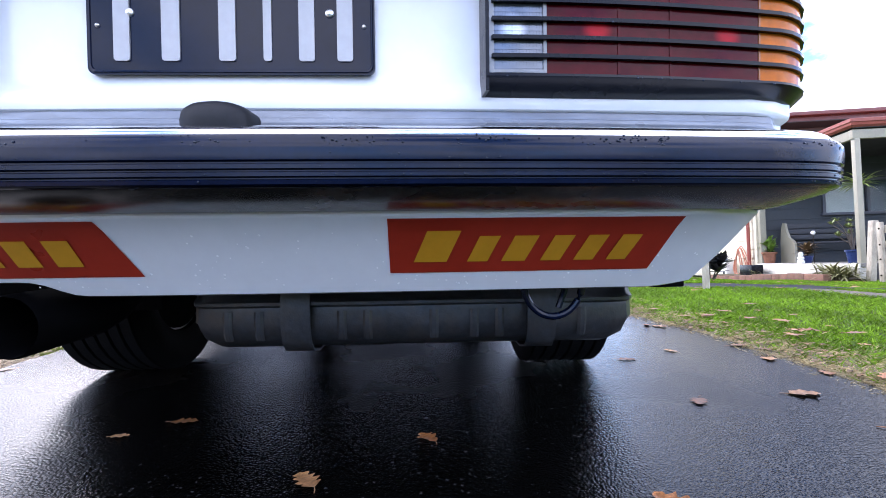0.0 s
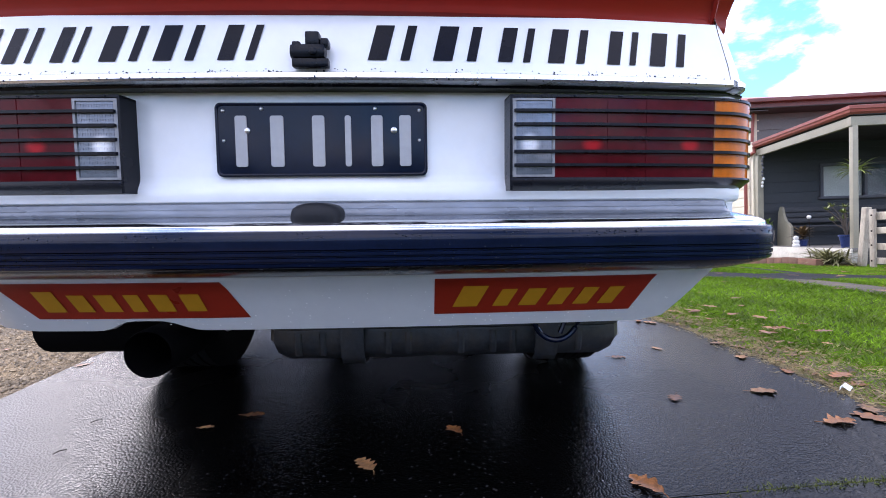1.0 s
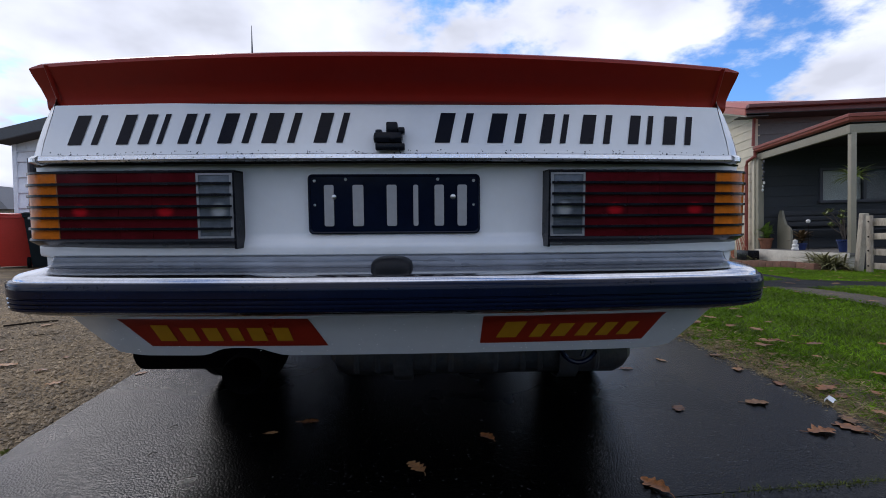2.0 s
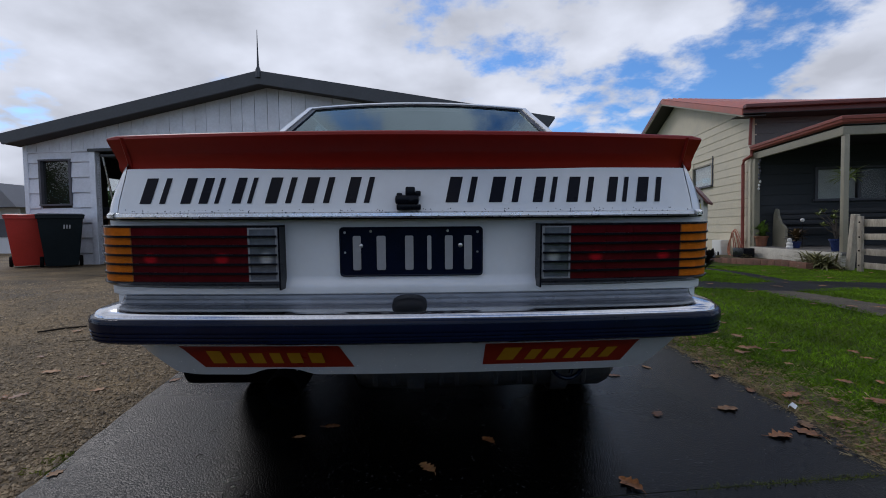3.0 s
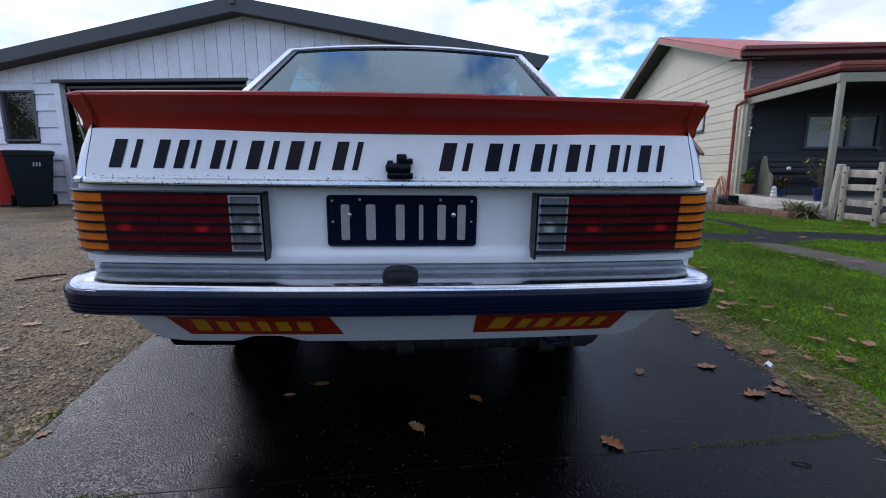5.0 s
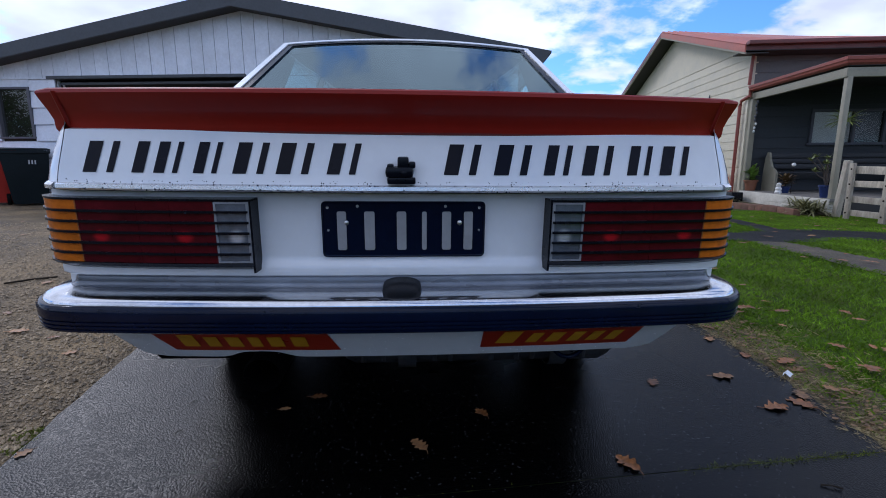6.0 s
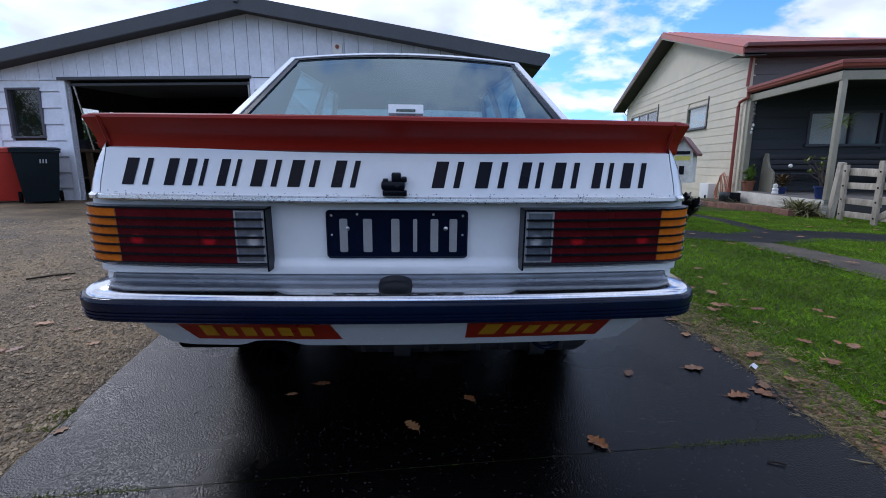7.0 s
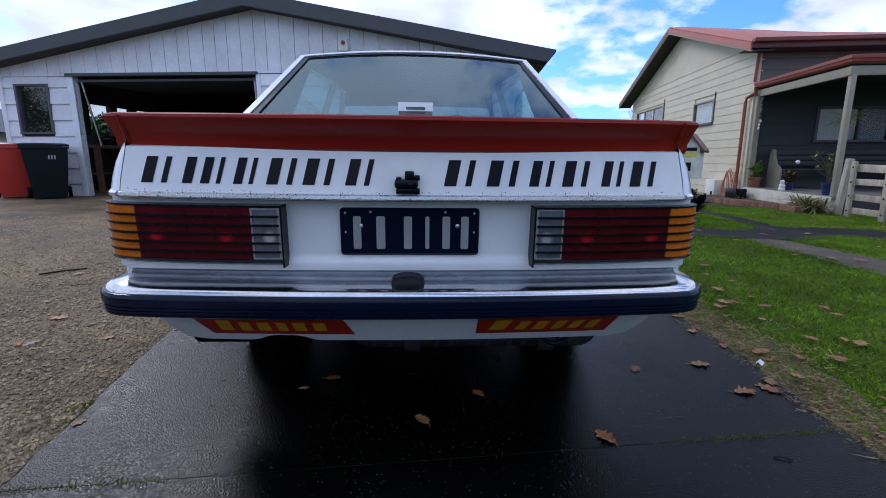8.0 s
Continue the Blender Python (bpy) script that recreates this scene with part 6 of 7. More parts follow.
part("veranda_gutter", loft(bmesh.new(), [[(x + d, v + d * k, 2.47 + z) for d, z in gutter_profile] for x, v, k in ((0.02, H_FRONT - 0.05, 0), (0.02, 0.02, 1))], True, True), "trim_red", house, "brown red gutter")
part("veranda_gutter", loft(bmesh.new(), [[(x + d * k, 0.02 + d, 2.47 + z) for d, z in gutter_profile] for x, k in ((0.02, 1), (H_LONG, 0))], True, True), "trim_red", house, "brown red gutter")
part("veranda_roof", side_prism([(-0.02, 2.56), (H_FRONT, 2.60), (H_FRONT, 2.62), (-0.02, 2.58)], 0.0, H_LONG), "roof_red", house)
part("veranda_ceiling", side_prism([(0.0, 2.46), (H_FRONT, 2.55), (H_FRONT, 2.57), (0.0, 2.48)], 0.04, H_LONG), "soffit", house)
part("downpipe", tube(bmesh.new(), [(-0.06, H_FRONT - 0.12, 3.36), (-0.06, H_FRONT - 0.1, 3.2), (-0.06, H_FRONT - 0.06, 2.62)], 0.035, 10), "trim_red", house)
part("downpipe", tube(bmesh.new(), [(-0.04, H_FRONT - 0.10, 2.50), (-0.04, H_FRONT - 0.10, 2.38), (-0.08, H_FRONT + 0.16, 2.30), (-0.08, H_FRONT + 0.2, 2.2), (-0.08, H_FRONT + 0.2, 0.0)], 0.038, 10), "trim_red", house)
part("corner_post", boxed(0.0, 0.12, H_FRONT - 0.16, H_FRONT - 0.04, 0.25, 2.30, 0.006), "post_paint", house)

# brick edging before the veranda
edging = thing("brick_edging", "low weathered red brick garden edging", "edging", at_house(-0.62, 0, 0))
rnd = random.Random(4)
for k in range(17):
    v = -0.2 + k * 0.235
    z = ground_z(*(HOUSE @ Vector((-0.62, v, 0)))[:2])
    part("brick", boxed(-0.06 + rnd.uniform(-0.008, 0.008), 0.06, v, v + 0.2335, z - 0.03, z + 0.105 + rnd.uniform(-0.008, 0.008), 0.008), "brick", edging)
bed = part("garden_bed", boxed(-0.57, 0.02, -0.2, 3.8, -0.25, 0.0), "litter")
bed.matrix_world = HOUSE
tagged(bed, "narrow earth bed along the veranda", "garden bed", kind="structure")


# ---- things on and by the veranda ----
def leafy(name, material, n, size, spread, tall, seed, droop=0.4, wide=0.3):
    """A rosette of pointed leaves, each bent over."""
    rnd = random.Random(seed)
    bm = bmesh.new()
    for i in range(n):
        a, up = rnd.uniform(0, math.tau), rnd.uniform(0.15, 1.2)
        length = size * rnd.uniform(0.7, 1.15)
        base = Vector((rnd.gauss(0, spread), rnd.gauss(0, spread), tall * rnd.random()))
        side = Vector((-math.sin(a), math.cos(a), 0))
        rows = []
        for j in range(5):
            f = j / 4
            e = up - droop * f * 1.4
            out = Vector((math.cos(a) * math.cos(e), math.sin(a) * math.cos(e), math.sin(e)))
            base = base + out * (length / 4) * (1 if j else 0)
            w = length * wide * (0.35 + f) * (1 - f) ** 0.7 * 0.6 + 0.001
            rows.append([base - side * w, base + Vector((0, 0, -w * 0.3)), base + side * w])
        loft(bm, rows)
    return bm


def potted(name, label, category, m, pot_r, pot_h, pot_mat, leaf_mat, n, size, tall, seed, droop=0.4, wide=0.3, stem=0.0):
    top = thing(name, label, category, m)
    part("pot", lathe(bmesh.new(), [(pot_r * 0.7, 0), (pot_r * 0.95, pot_h * 0.85), (pot_r * 1.08, pot_h * 0.86), (pot_r * 1.08, pot_h), (pot_r * 0.9, pot_h), (pot_r * 0.85, pot_h * 0.9)], 20), pot_mat, top)
    if stem:
        part("stem", tube(bmesh.new(), [(0, 0, pot_h * 0.8), (0.01, 0.01, pot_h + stem * 0.5), (0.0, 0.0, pot_h + stem)], 0.015, 8), "twig", top)
    bm = leafy("leaves", leaf_mat, n, size, 0.02, tall, seed, droop, wide)
    bmesh.ops.translate(bm, vec=(0, 0, pot_h * 0.9 + stem), verts=bm.verts)
    part("leaves", bm, leaf_mat, top)
    return top


potted("potted_plant", "bushy yellow-green plant in a terracotta pot on the veranda", "plant", at_house(0.14, 2.76, 0.25), 0.14, 0.24, "pot", "bright_plant", 64, 0.20, 0.26, 21, 0.3, 0.55)
potted("potted_plant", "small bronze-leafed plant in a dark pot on the veranda", "plant", at_house(0.30, 1.75, 0.25), 0.09, 0.14, "pot_blue", "bronze", 34, 0.24, 0.10, 22, 0.4, 0.4, 0.05)
potted("potted_yucca", "spiky yellow green yucca in a tall pot behind the post", "plant", at_house(0.36, 0.42, 0.25), 0.15, 0.30, "black_plastic", "yucca", 44, 0.36, 0.05, 23, 0.60, 0.12, 1.04)
def build_succulent():
    """Bare forked stems, each ending in a rosette."""
    plant = thing("potted_succulent", "leggy branching succulent in a blue glazed pot by the post", "plant", at_house(0.14, 0.32, 0.25))
    part("pot", lathe(bmesh.new(), [(0.075, 0), (0.105, 0.19), (0.118, 0.195), (0.118, 0.225), (0.10, 0.225), (0.09, 0.20)], 20), "pot_blue", plant, "blue glazed pot")
    for k, (du, dv, z) in enumerate(((-0.30, 0.02, 0.66), (-0.17, 0.10, 0.72), (-0.02, 0.0, 0.70), (0.10, -0.04, 0.60), (-0.26, -0.06, 0.46), (0.02, 0.08, 0.50), (-0.10, -0.08, 0.60))):
        part("stem", tube(bmesh.new(), [(0, 0, 0.19), (du * 0.25, dv * 0.3, 0.19 + (z - 0.19) * 0.55), (du * 0.7, dv * 0.8, z - 0.07), (du, dv, z)], [0.013, 0.011, 0.009, 0.008], 7), "bark", plant)
        bm = leafy("leaves", "yucca", 22, 0.095, 0.003, 0.008, 60 + k, 0.2, 0.42)
        bmesh.ops.translate(bm, vec=(du, dv, z), verts=bm.verts)
        part("rosette", bm, "succulent", plant)


build_succulent()
ornament = thing("garden_ornament", "small white stone ornament on the veranda edge", "ornament", at_house(0.12, 1.66, 0.25))
part("base", lathe(bmesh.new(), [(0.06, 0), (0.065, 0.03), (0.05, 0.06), (0.06, 0.10), (0.045, 0.13)], 16), "ornament", ornament)
part("top", lathe(bmesh.new(), [(0.03, 0.13), (0.045, 0.16), (0.04, 0.20), (0.01, 0.22)], 16), "ornament", ornament)
ball = thing("garden_ornament", "white ball on a thin dark stake in the veranda pot", "ornament", at_house(0.34, 1.62, 0.25))
part("stake", tube(bmesh.new(), [(0, 0, 0), (0.004, 0, 0.28), (0, 0, 0.56)], 0.006, 6), "twig", ball)
part("ball", lathe(bmesh.new(), [(0.002, 0.545), (0.030, 0.56), (0.042, 0.588), (0.030, 0.617), (0.002, 0.63)], 16), "ornament", ball)
# bench
seat_bench = thing("garden_bench", "dark bench with pale scrolled end panels on the veranda", "bench", at_house(0.0, 2.46, 0.25))
for u in (0.42, 3.4):
    bm = bmesh.new()
    o = [(-0.12, 0.0), (0.38, 0.0), (0.37, 0.42), (0.33, 0.75), (0.27, 0.87), (0.20, 0.85), (0.16, 0.70), (0.07, 0.54), (-0.07, 0.46), (-0.12, 0.40)]
    lo, hi = [bm.verts.new((u, y, z)) for y, z in o], [bm.verts.new((u + 0.05, y, z)) for y, z in o]
    bm.faces.new(lo); bm.faces.new(hi[::-1])
    for i in range(len(o)):
        j = (i + 1) % len(o)
        bm.faces.new((lo[i], hi[i], hi[j], lo[j]))
    part("end_panel", bm, "post_paint", seat_bench, "pale scrolled end panel")
for k in range(4):
    part("seat_slat", boxed(0.47, 3.4, -0.22 + k * 0.11, -0.13 + k * 0.11, 0.40, 0.43, 0.004), "dark_wood", seat_bench)
for k in range(3):
    part("back_slat", boxed(0.47, 3.4, 0.20, 0.225, 0.50 + k * 0.12, 0.60 + k * 0.12, 0.004), "dark_wood", seat_bench)
# wind chime, hose, meter box
chime = thing("wind_chime", "hanging shell wind chime at the veranda corner", "wind chime", at_house(-0.02, 2.55, 2.28))
part("cord", tube(bmesh.new(), [(0, 0, 0), (0, 0, -0.75)], 0.004, 6), "twig", chime)
for k in range(9):
    part("shell", lathe(bmesh.new(), [(0.004, 0), (0.024, -0.025), (0.02, -0.055), (0.004, -0.07)], 8, pose(0.015 * math.cos(k * 2), 0.015 * math.sin(k * 2), -0.03 - k * 0.08)), "window_frame" if k < 6 else "ornament", chime)
hose = thing("garden_hose", "coiled brown garden hose hanging on the house wall", "hose", at_house(-0.12, 3.45, -0.12))
for k in range(5):
    part("coil", tube(bmesh.new(), [(0.02 * k - 0.06, (0.07 + 0.05 * k) * math.cos(a) * (1.25 - 0.75 * math.sin(a)) + 0.02 * math.sin(k * 2.3), 0.40 + (0.30 + 0.02 * k) * math.sin(a)) for a in steps(0, math.tau, 20)], 0.012, 6, False), "hose", hose)
meter = thing("utility_box", "white plastic utility box at the foot of the wall", "utility box", at_house(-0.12, 4.2, -0.13))
part("box_body", boxed(-0.10, 0.10, -0.25, 0.25, 0.0, 0.50, 0.015), "ornament", meter)
part("box_latch", boxed(-0.115, -0.10, -0.17, -0.10, 0.08, 0.20, 0.004), "black_plastic", meter)
step = thing("plant_trough", "dark plant trough by the veranda corner", "trough", at_house(-0.25, 2.75, 0.0))
part("trough_body", boxed(-0.12, 0.12, -0.25, 0.25, 0.0, 0.22, 0.01), "black_plastic", step)
# strappy plants in the bed
for k, (u, v, n, size) in enumerate(((-0.30, 0.22, 130, 0.36), (-0.35, -0.12, 130, 0.40), (-0.20, 0.42, 90, 0.32), (-0.4, 2.3, 20, 0.15))):
    p = HOUSE @ Vector((u, v, 0))
    ob = part("strappy_plant", leafy("leaves", "plant", n, size, 0.06, 0.03, 30 + k, 0.6, 0.09), "strappy")
    ob.matrix_world = Matrix.Translation((p.x, p.y, 0.03))
    tagged(ob, "clump of arching strappy leaves in the garden bed", "plant", "clumps in the bed")

# ---- timber gate and rail fence ----
def build_gate():
    z0 = -0.03
    rnd = random.Random(31)
    gate = thing("timber_fence", "weathered white timber rail fence with bolted posts", "fence", at_house(-0.08, 0, z0))
    part("old_post", boxed(-0.05, 0.04, -0.045, 0.045, -0.05, 0.94, 0.010, pose(0, -0.33, 0, 6, 0, 4)), "old_wood", gate, "leaning grey post")
    for v, h, w in ((-0.60, 0.89, 0.045), (-1.30, 0.95, 0.048), (-2.6, 0.92, 0.05)):
        part("post", boxed(-0.055, -0.012, v - w, v + w, -0.02, h, 0.007, pose(0, 0, 0, rnd.uniform(-0.6, 0.6), 0, 0)), "old_wood", gate)
    for k, z in enumerate((0.04, 0.28, 0.51, 0.74)):
        for a, b in ((-1.33, -0.56), (-2.65, -1.27)):
            m = pose(0, 0, rnd.uniform(-0.012, 0.012), rnd.uniform(-1.2, 1.2), 0, rnd.uniform(-0.5, 0.5))
            part("rail", boxed(-0.010 + 0.002 * k, 0.018 + 0.002 * k, a, b, z, z + rnd.uniform(0.09, 0.115) + (0.02 if k == 3 else 0), 0.006, m), "old_wood", gate)
    part("brace", boxed(-0.014, 0.008, -0.05, 0.05, -0.72, 0.72, 0.006, pose(0, -1.95, 0.45, 62, 0, 0)), "old_wood", gate, "diagonal timber brace")
    for v in (-0.60, -1.30, -2.6):
        for z in (0.10, 0.34, 0.56, 0.80):
            part("bolt", lathe(bmesh.new(), [(0.014, 0), (0.014, 0.008), (0.005, 0.012)], 8, pose(-0.055, v, z, 0, -90, 0)), "twig", gate)


build_gate()

# ---- mailbox ----
def build_mailbox():
    x, y = 2.635, 3.22
    g = ground_z(x, y)
    m = thing("mailbox", "grey house-shaped mailbox with a red roof on a post", "mailbox", pose(x, y, g, 0, 0, -38))
    h = 0.925 - g
    part("post", boxed(-0.075, -0.025, 0.05, 0.10, -0.05, h - 0.2), "old_wood", m)
    body = part("body", prism(bmesh.new(), [(-0.085, h - 0.21), (0.085, h - 0.21), (0.085, h + 0.085), (0, h + 0.19), (-0.085, h + 0.085)], -0.16, 0.16), "mailbox", m)
    for s in (1, -1):
        part("roof", prism(bmesh.new(), [(0, h + 0.215), (s * 0.125, h + 0.055), (s * 0.12, h + 0.035), (0, h + 0.19)], -0.20, 0.20), "gutter_dark", m, "dark red roof board")
    part("slot", boxed(-0.06, 0.06, -0.166, -0.159, h + 0.05, h + 0.08), "black_plastic", body)
    part("notice", boxed(-0.065, 0.065, -0.1635, -0.160, h - 0.005, h + 0.038), "notice", body, "yellow printed notice")
    part("number_bar", boxed(-0.022, 0.022, -0.1635, -0.160, h - 0.135, h - 0.055), "black_plastic", body, "black number bar")


build_mailbox()
agave = thing("dark_succulent", "bushy near-black succulent rosettes on the lawn", "plant", pose(3.55, 4.7, ground_z(3.55, 4.7)))
for k, (dx, dy, dz) in enumerate(((0, 0, 0.24), (0.10, 0.03, 0.14), (-0.10, -0.03, 0.14), (0.03, -0.10, 0.09), (-0.04, 0.08, 0.24), (0.11, -0.06, 0.19), (-0.07, -0.09, 0.20))):
    part("stem", tube(bmesh.new(), [(dx * 0.3, dy * 0.3, -0.01), (dx * 0.8, dy * 0.8, dz * 0.6), (dx, dy, dz)], 0.008, 6), "bark", agave)
    bm = leafy("leaves", "plant_dark", 34, 0.16, 0.004, 0.01, 41 + k, 0.15, 0.5)
    bmesh.ops.translate(bm, vec=(dx, dy, dz), verts=bm.verts)
    part("rosette", bm, "plant_dark", agave)

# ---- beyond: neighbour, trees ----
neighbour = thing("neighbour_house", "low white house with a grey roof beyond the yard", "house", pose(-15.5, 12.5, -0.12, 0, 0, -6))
part("wall", boxed(-5, 4.4, 0, 5, -0.3, 1.75), "neighbour", neighbour)
part("roof", prism(bmesh.new(), [(-5.4, 1.7), (4.8, 1.7), (4.2, 2.35), (-5, 2.35)], -0.5, 5.5), "neighbour_roof", neighbour)
# Dark strip painted as the shade under the neighbour's carport.
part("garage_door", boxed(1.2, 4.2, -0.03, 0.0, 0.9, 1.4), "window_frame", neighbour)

distant = thing("distant_house", "far house with a brown roof behind the drive", "house", pose(16.4, 45, 0.2))
part("wall", boxed(-0.9, 0.9, 0, 4, -0.4, 3.6), "house_paint", distant)
part("roof", prism(bmesh.new(), [(-1.2, 3.55), (1.2, 3.55), (0.9, 4.5), (-0.9, 4.5)], -0.4, 4.4), "brick", distant)


def build_tree(x, y, height, seed, leaf=False, label="bare winter tree", spread=1.0):
    rnd = random.Random(seed)
    z = ground_z(x, y)
    tree = thing("tree", label, "tree", pose(x, y, z), "trees")
    bm = bmesh.new()
    tips = []

    def limb(p, d, length, r, depth):
        pts, q = [p], p
        for k in range(4):
            d = (d + Vector((rnd.gauss(0, 0.16), rnd.gauss(0, 0.16), rnd.gauss(0.03, 0.10)))).normalized()
            q = q + d * length / 4
            pts.append(q)
        tube(bm, pts, [r * (1 - 0.13 * k) for k in range(5)], 6 if depth < 2 else 4, False)
        if depth >= 4 or r < 0.004:
            tips.append(q)
            return
        for k in range(rnd.choice((2, 3, 3))):
            e = (d + Vector((rnd.gauss(0, 0.6), rnd.gauss(0, 0.6), rnd.gauss(0.1, 0.35))) * spread).normalized()
            limb(pts[rnd.choice((2, 3, 4))], e, length * rnd.uniform(0.55, 0.8), r * 0.55, depth + 1)

    limb(Vector((0, 0, -0.1)), Vector((0, 0, 1)), height * 0.36, height * 0.022, 0)
    part("trunk", bm, "bark", tree)
    if leaf:
        verts, faces = [], []
        for t in tips:
            for k in range(26):
                c = t + Vector((rnd.gauss(0, 0.35), rnd.gauss(0, 0.35), rnd.gauss(0, 0.28)))
                a, b = Vector((rnd.gauss(0, 1), rnd.gauss(0, 1), rnd.gauss(0, 1))).normalized() * 0.07, Vector((rnd.gauss(0, 1), rnd.gauss(0, 1), rnd.gauss(0, 1))).normalized() * 0.05
                i = len(verts)
                verts += [c - a, c + b, c + a, c - b]
                faces.append((i, i + 1, i + 2, i + 3))
        me = bpy.data.meshes.new("crown")
        me.from_pydata(verts, [], faces)
        me.materials.append(M["plant"])
        c = new("crown", me)
        c.parent = tree
    return tree


build_tree(15.5, 31, 5.4, 61, label="bare tree behind the house")
build_tree(-17.5, -6.0, 5.5, 81, True, "thinly leafed tree across the yard", 1.2)
build_tree(-22.5, -8.5, 6.5, 83, True, "thinly leafed tree across the yard", 1.2)
for k, (x, y, h) in enumerate(((-18.8, -3.0, 4.8), (-21.6, -5.2, 5.8), (-23.8, -7.4, 6.6))):
    build_tree(x, y, h, 84 + k, True, "thinly leafed tree across the yard", 1.2)
# Unseen trees; the last three are added to darken what the veranda window mirrors.
for k, (x, y, h) in enumerate(((-16, -17, 8), (-8, -15, 7.5), (5, -18, 8), (18.5, -15, 8), (25, -17, 7.5), (13, -17, 7))):
    build_tree(x, y, h, 62 + k, True, "unseen leafy tree added behind the yard")


def build_added_hedge():
    """A clipped hedge that closes the yard behind the camera; unseen, added to darken reflections."""
    bm = bmesh.new()
    rows = []
    for x in steps(-34, 34, 170):
        ring = []
        for a, (dy, z) in enumerate(((-1.2, -0.2), (-1.3, 0.9), (-1.2, 2.0), (-0.8, 2.6), (0, 2.8), (0.8, 2.6), (1.2, 2.0), (1.3, 0.9), (1.2, -0.2))):
            p = Vector((x, -12.5 + dy, z * 0.75 - 0.45))
            ring.append(p + 0.35 * Vector((0, noise.noise(p * 1.3), noise.noise(p * 1.1 + Vector((5, 0, 0))))) + 0.5 * Vector((0, 0, noise.noise(p * 0.3))) * (z > 2))
        rows.append(ring)
    loft(bm, rows)
    return tagged(part("hedge", bm, "hedge"), "clipped dark green hedge, unseen, added to darken reflections", "hedge")


build_added_hedge()

# ---- fallen leaves and scraps ----
def leaf_mesh(name, seed, length, width, lobes, curl, material):
    """A dry oak-like leaf: a lobed blade bent along its midrib, rolled at the edges and crumpled, with a stalk."""
    rnd = random.Random(seed)
    bm = bmesh.new()
    rows = []
    n = 22
    bend, roll = rnd.uniform(-0.5, 0.5), rnd.uniform(0.5, 1.2)
    for i in range(n + 1):
        s = i / n
        half = width * (0.06 + math.sin(math.pi * s ** 0.8) ** 0.75) * (0.74 + 0.26 * math.cos(math.tau * lobes * s + seed))
        row = []
        for f in (-1, -0.72, -0.38, 0, 0.38, 0.72, 1):
            y = half * f * (rnd.uniform(0.85, 1.1) if abs(f) == 1 else 1)
            x = (s - 0.5) * length + 0.25 * abs(y)
            z = curl * (0.11 * roll * y * y / width + 0.03 * abs(y)) + 0.25 * bend * x * x / length + curl * 0.0030 * (1 + 1.3 * noise.noise((x * 45, y * 45, seed * 1.7))) * (0.5 + abs(f))
            row.append((x, y, 0.0008 + 0.55 * max(0.0, z)))
        rows.append(row)
    loft(bm, rows)
    tube(bm, [(-length * 0.47, 0, 0.002), (-length * 0.62, 0.004, 0.002), (-length * 0.74, 0.011, 0.001)], 0.0011, 5)
    me = bpy.data.meshes.new(name)
    bm.to_mesh(me)
    bm.free()
    me.polygons.foreach_set("use_smooth", [True] * len(me.polygons))
    me.materials.append(M[material])
    return me


LEAF_MESHES = [leaf_mesh("leaf_shape", 1, 0.092, 0.030, 3.5, 0.7, "leaf"), leaf_mesh("leaf_shape", 2, 0.10, 0.032, 4.5, 1.0, "leaf_pale"), leaf_mesh("leaf_shape", 3, 0.085, 0.025, 4.0, 0.5, "leaf"),
               leaf_mesh("leaf_shape", 4, 0.088, 0.036, 2.5, 1.3, "leaf_pale"), leaf_mesh("leaf_shape", 5, 0.08, 0.030, 3.5, 1.6, "leaf")]


def fallen_leaf(x, y, k, size=1.0, turn=0.0, lift=0.001, tag="brown fallen leaf on the wet drive"):
    ob = new("fallen_leaf", LEAF_MESHES[k % 5])
    ob.matrix_world = Matrix.LocRotScale((x, y, ground_z(x, y) + lift), Euler((0.03 * math.sin(k), 0.03 * math.cos(k * 2), turn)), (size, size, size))
    return tagged(ob, tag, "leaf", "fallen leaves")


LEAVES = ((0.938, 1.027, 0.8), (1.148, 1.13, 0.6), (0.945, 0.618, 1.0), (1.247, 0.647, 1.05), (0.636, 0.168, 1.1), (1.471, 0.827, 0.9), (1.451, 1.186, 0.9), (1.50, 1.131, 0.8), (1.416, 0.993, 0.8), (1.291, 0.424, 1.2),
          (1.402, 0.449, 1.25), (1.45, 0.50, 1.0), (1.595, 0.684, 0.9), (1.342, 1.584, 0.9), (1.30, 1.62, 0.8), (-0.321, 0.572, 0.75), (0.036, 0.282, 0.85), (-1.165, 1.075, 0.8), (-0.421, 0.496, 0.5),
          (0.25, 0.44, 0.8), (1.55, 0.1, 1.0), (1.75, 0.28, 1.0), (1.66, 0.52, 1.0), (-1.12, 0.30, 0.6))
for k, (x, y, s) in enumerate(LEAVES):
    fallen_leaf(x, y, k, 0.88 * s, k * 2.1)
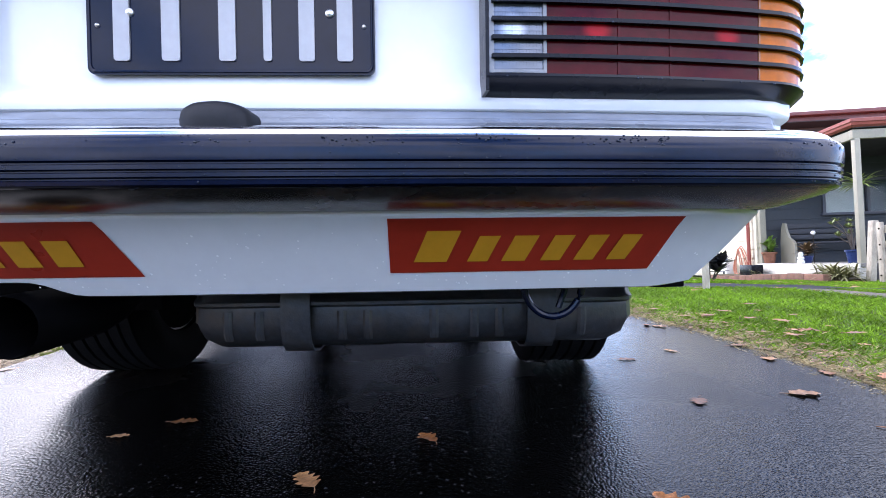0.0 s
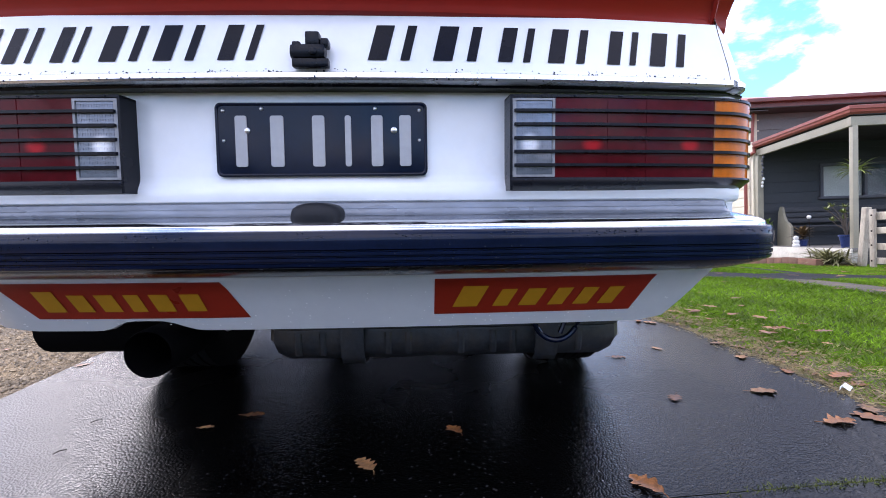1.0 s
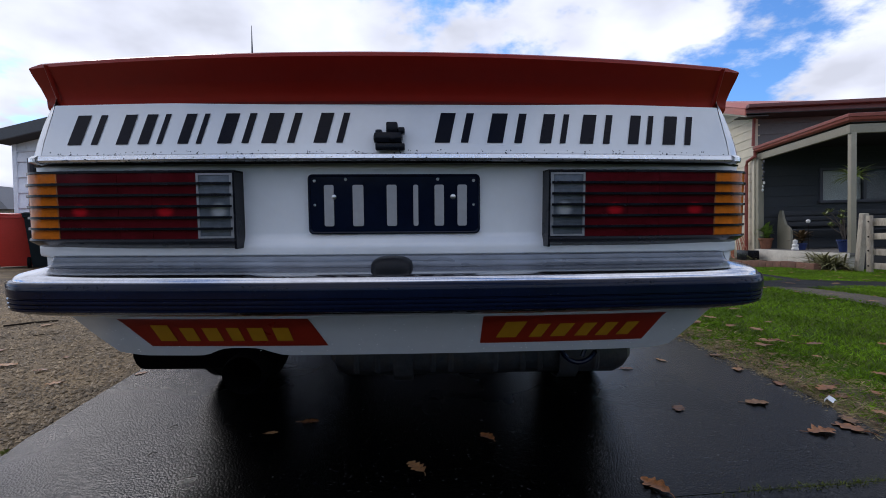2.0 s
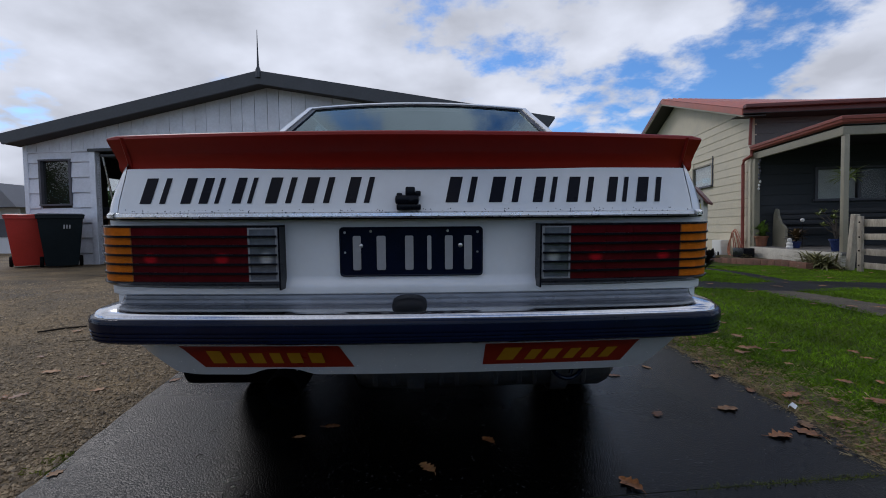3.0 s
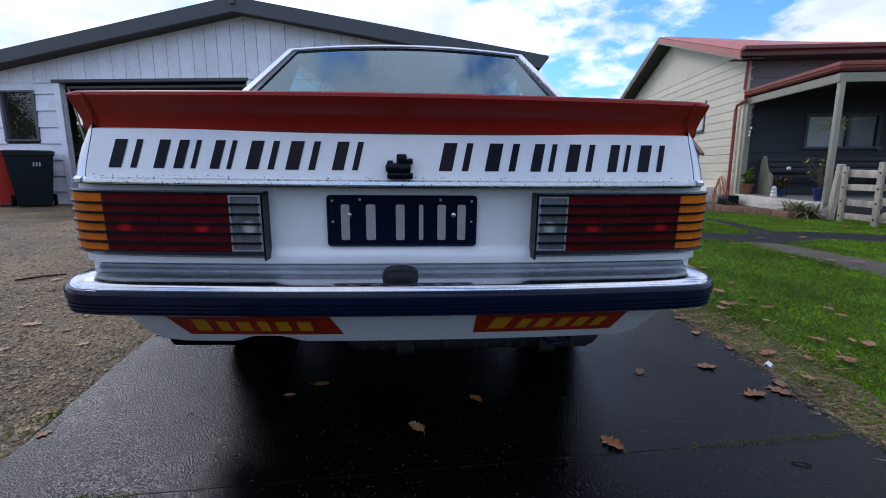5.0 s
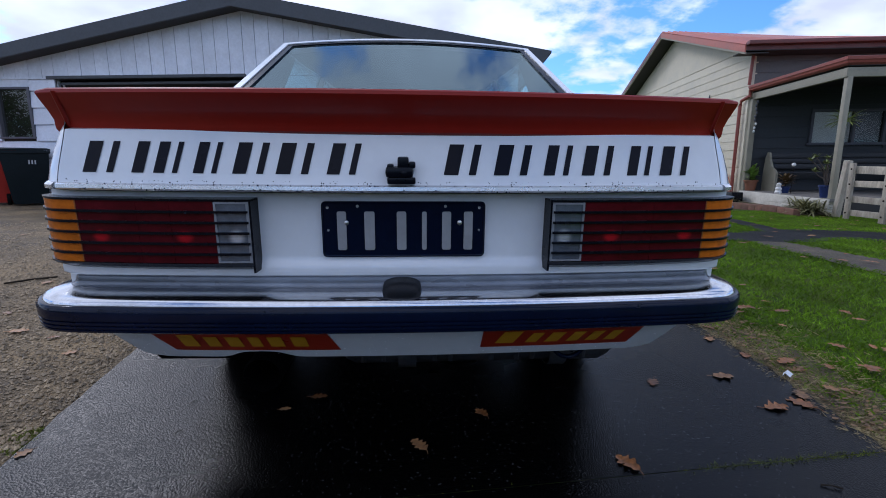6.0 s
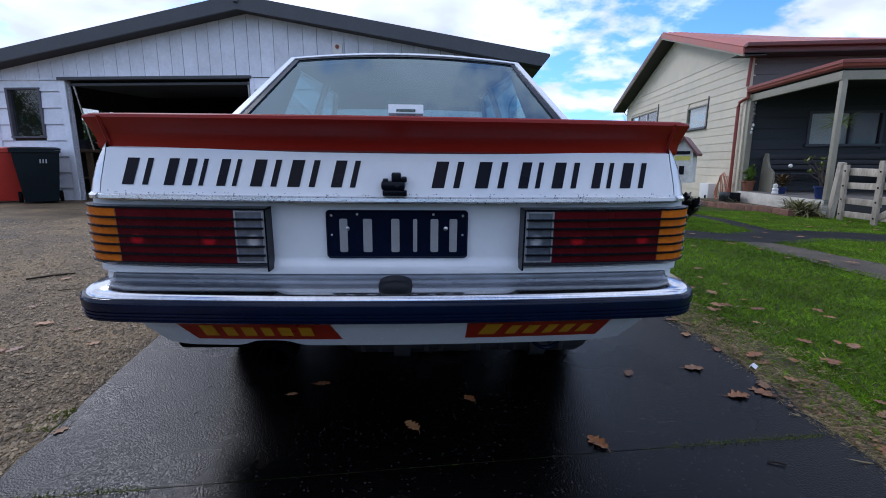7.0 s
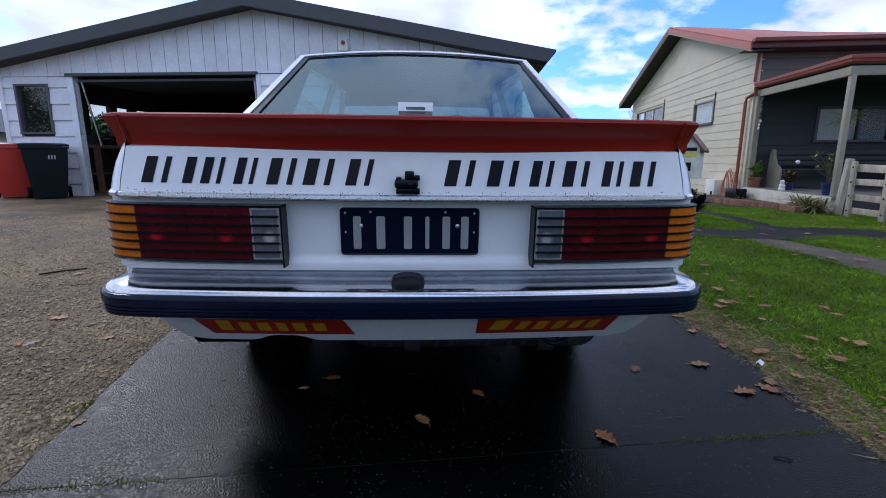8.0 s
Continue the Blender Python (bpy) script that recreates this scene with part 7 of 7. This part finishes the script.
for k, (x, y) in enumerate(((2.025, 1.30), (1.821, 1.367), (1.867, 1.351), (1.849, 1.681), (1.848, 1.895), (2.184, 2.141), (1.933, 1.591))):
    fallen_leaf(x, y, k + 2, 1.0, k * 1.3, 0.016, "dry fallen leaf on the lawn")
rnd = random.Random(17)
for k in range(170):
    y = -0.2 + 6.5 * rnd.random() ** 1.3
    x = drive_right(y) + 0.1 + (3.2 + 0.4 * y) * rnd.random() ** 1.4
    fallen_leaf(x, y, rnd.randrange(5), rnd.uniform(0.4, 1.1), rnd.uniform(0, 6), 0.012, "dry fallen leaf on the lawn")
for k in range(60):
    y = 0.3 + 6.0 * rnd.random() ** 1.1
    x = drive_left(y) - 0.1 - (1.5 + 0.6 * y) * rnd.random()
    fallen_leaf(x, y, rnd.randrange(5), rnd.uniform(0.5, 1.0), rnd.uniform(0, 6), 0.002, "dry fallen leaf on the gravel")
scrap = part("paper_scrap", thick(loft(bmesh.new(), [[(-0.02, -0.015, 0.004), (0.0, -0.018, 0.02), (0.02, -0.015, 0.006)], [(-0.022, 0.01, 0.02), (0.002, 0.008, 0.032), (0.018, 0.012, 0.012)], [(-0.02, 0.02, 0.0), (0.0, 0.025, 0.01), (0.02, 0.02, 0.0)]]), 0.001), "paper")
scrap.matrix_world = pose(1.512, 0.635, ground_z(1.512, 0.635) + 0.002, 0, 0, 30) @ Matrix.Scale(0.75, 4)
tagged(scrap, "crumpled white paper scrap at the edge of the drive", "litter")
for k, (x, y, l, a) in enumerate(((-2.42, 2.04, 0.26, 40), (-2.1, 1.75, 0.12, 20), (-0.75, 0.55, 0.028, 50), (-0.72, 0.38, 0.028, 60), (1.15, 0.05, 0.05, -20))):
    ob = part("twig", tube(bmesh.new(), [(-l / 2, 0, 0.003), (0, 0.01 * l, 0.006), (l / 2, -0.03 * l, 0.003)], (0.0012 if l < 0.04 else 0.0022) if k else 0.006, 5), "twig")
    ob.matrix_world = pose(x, y, ground_z(x, y), 0, 0, a)
    tagged(ob, "small dark twig lying on the ground", "twig", "twigs")
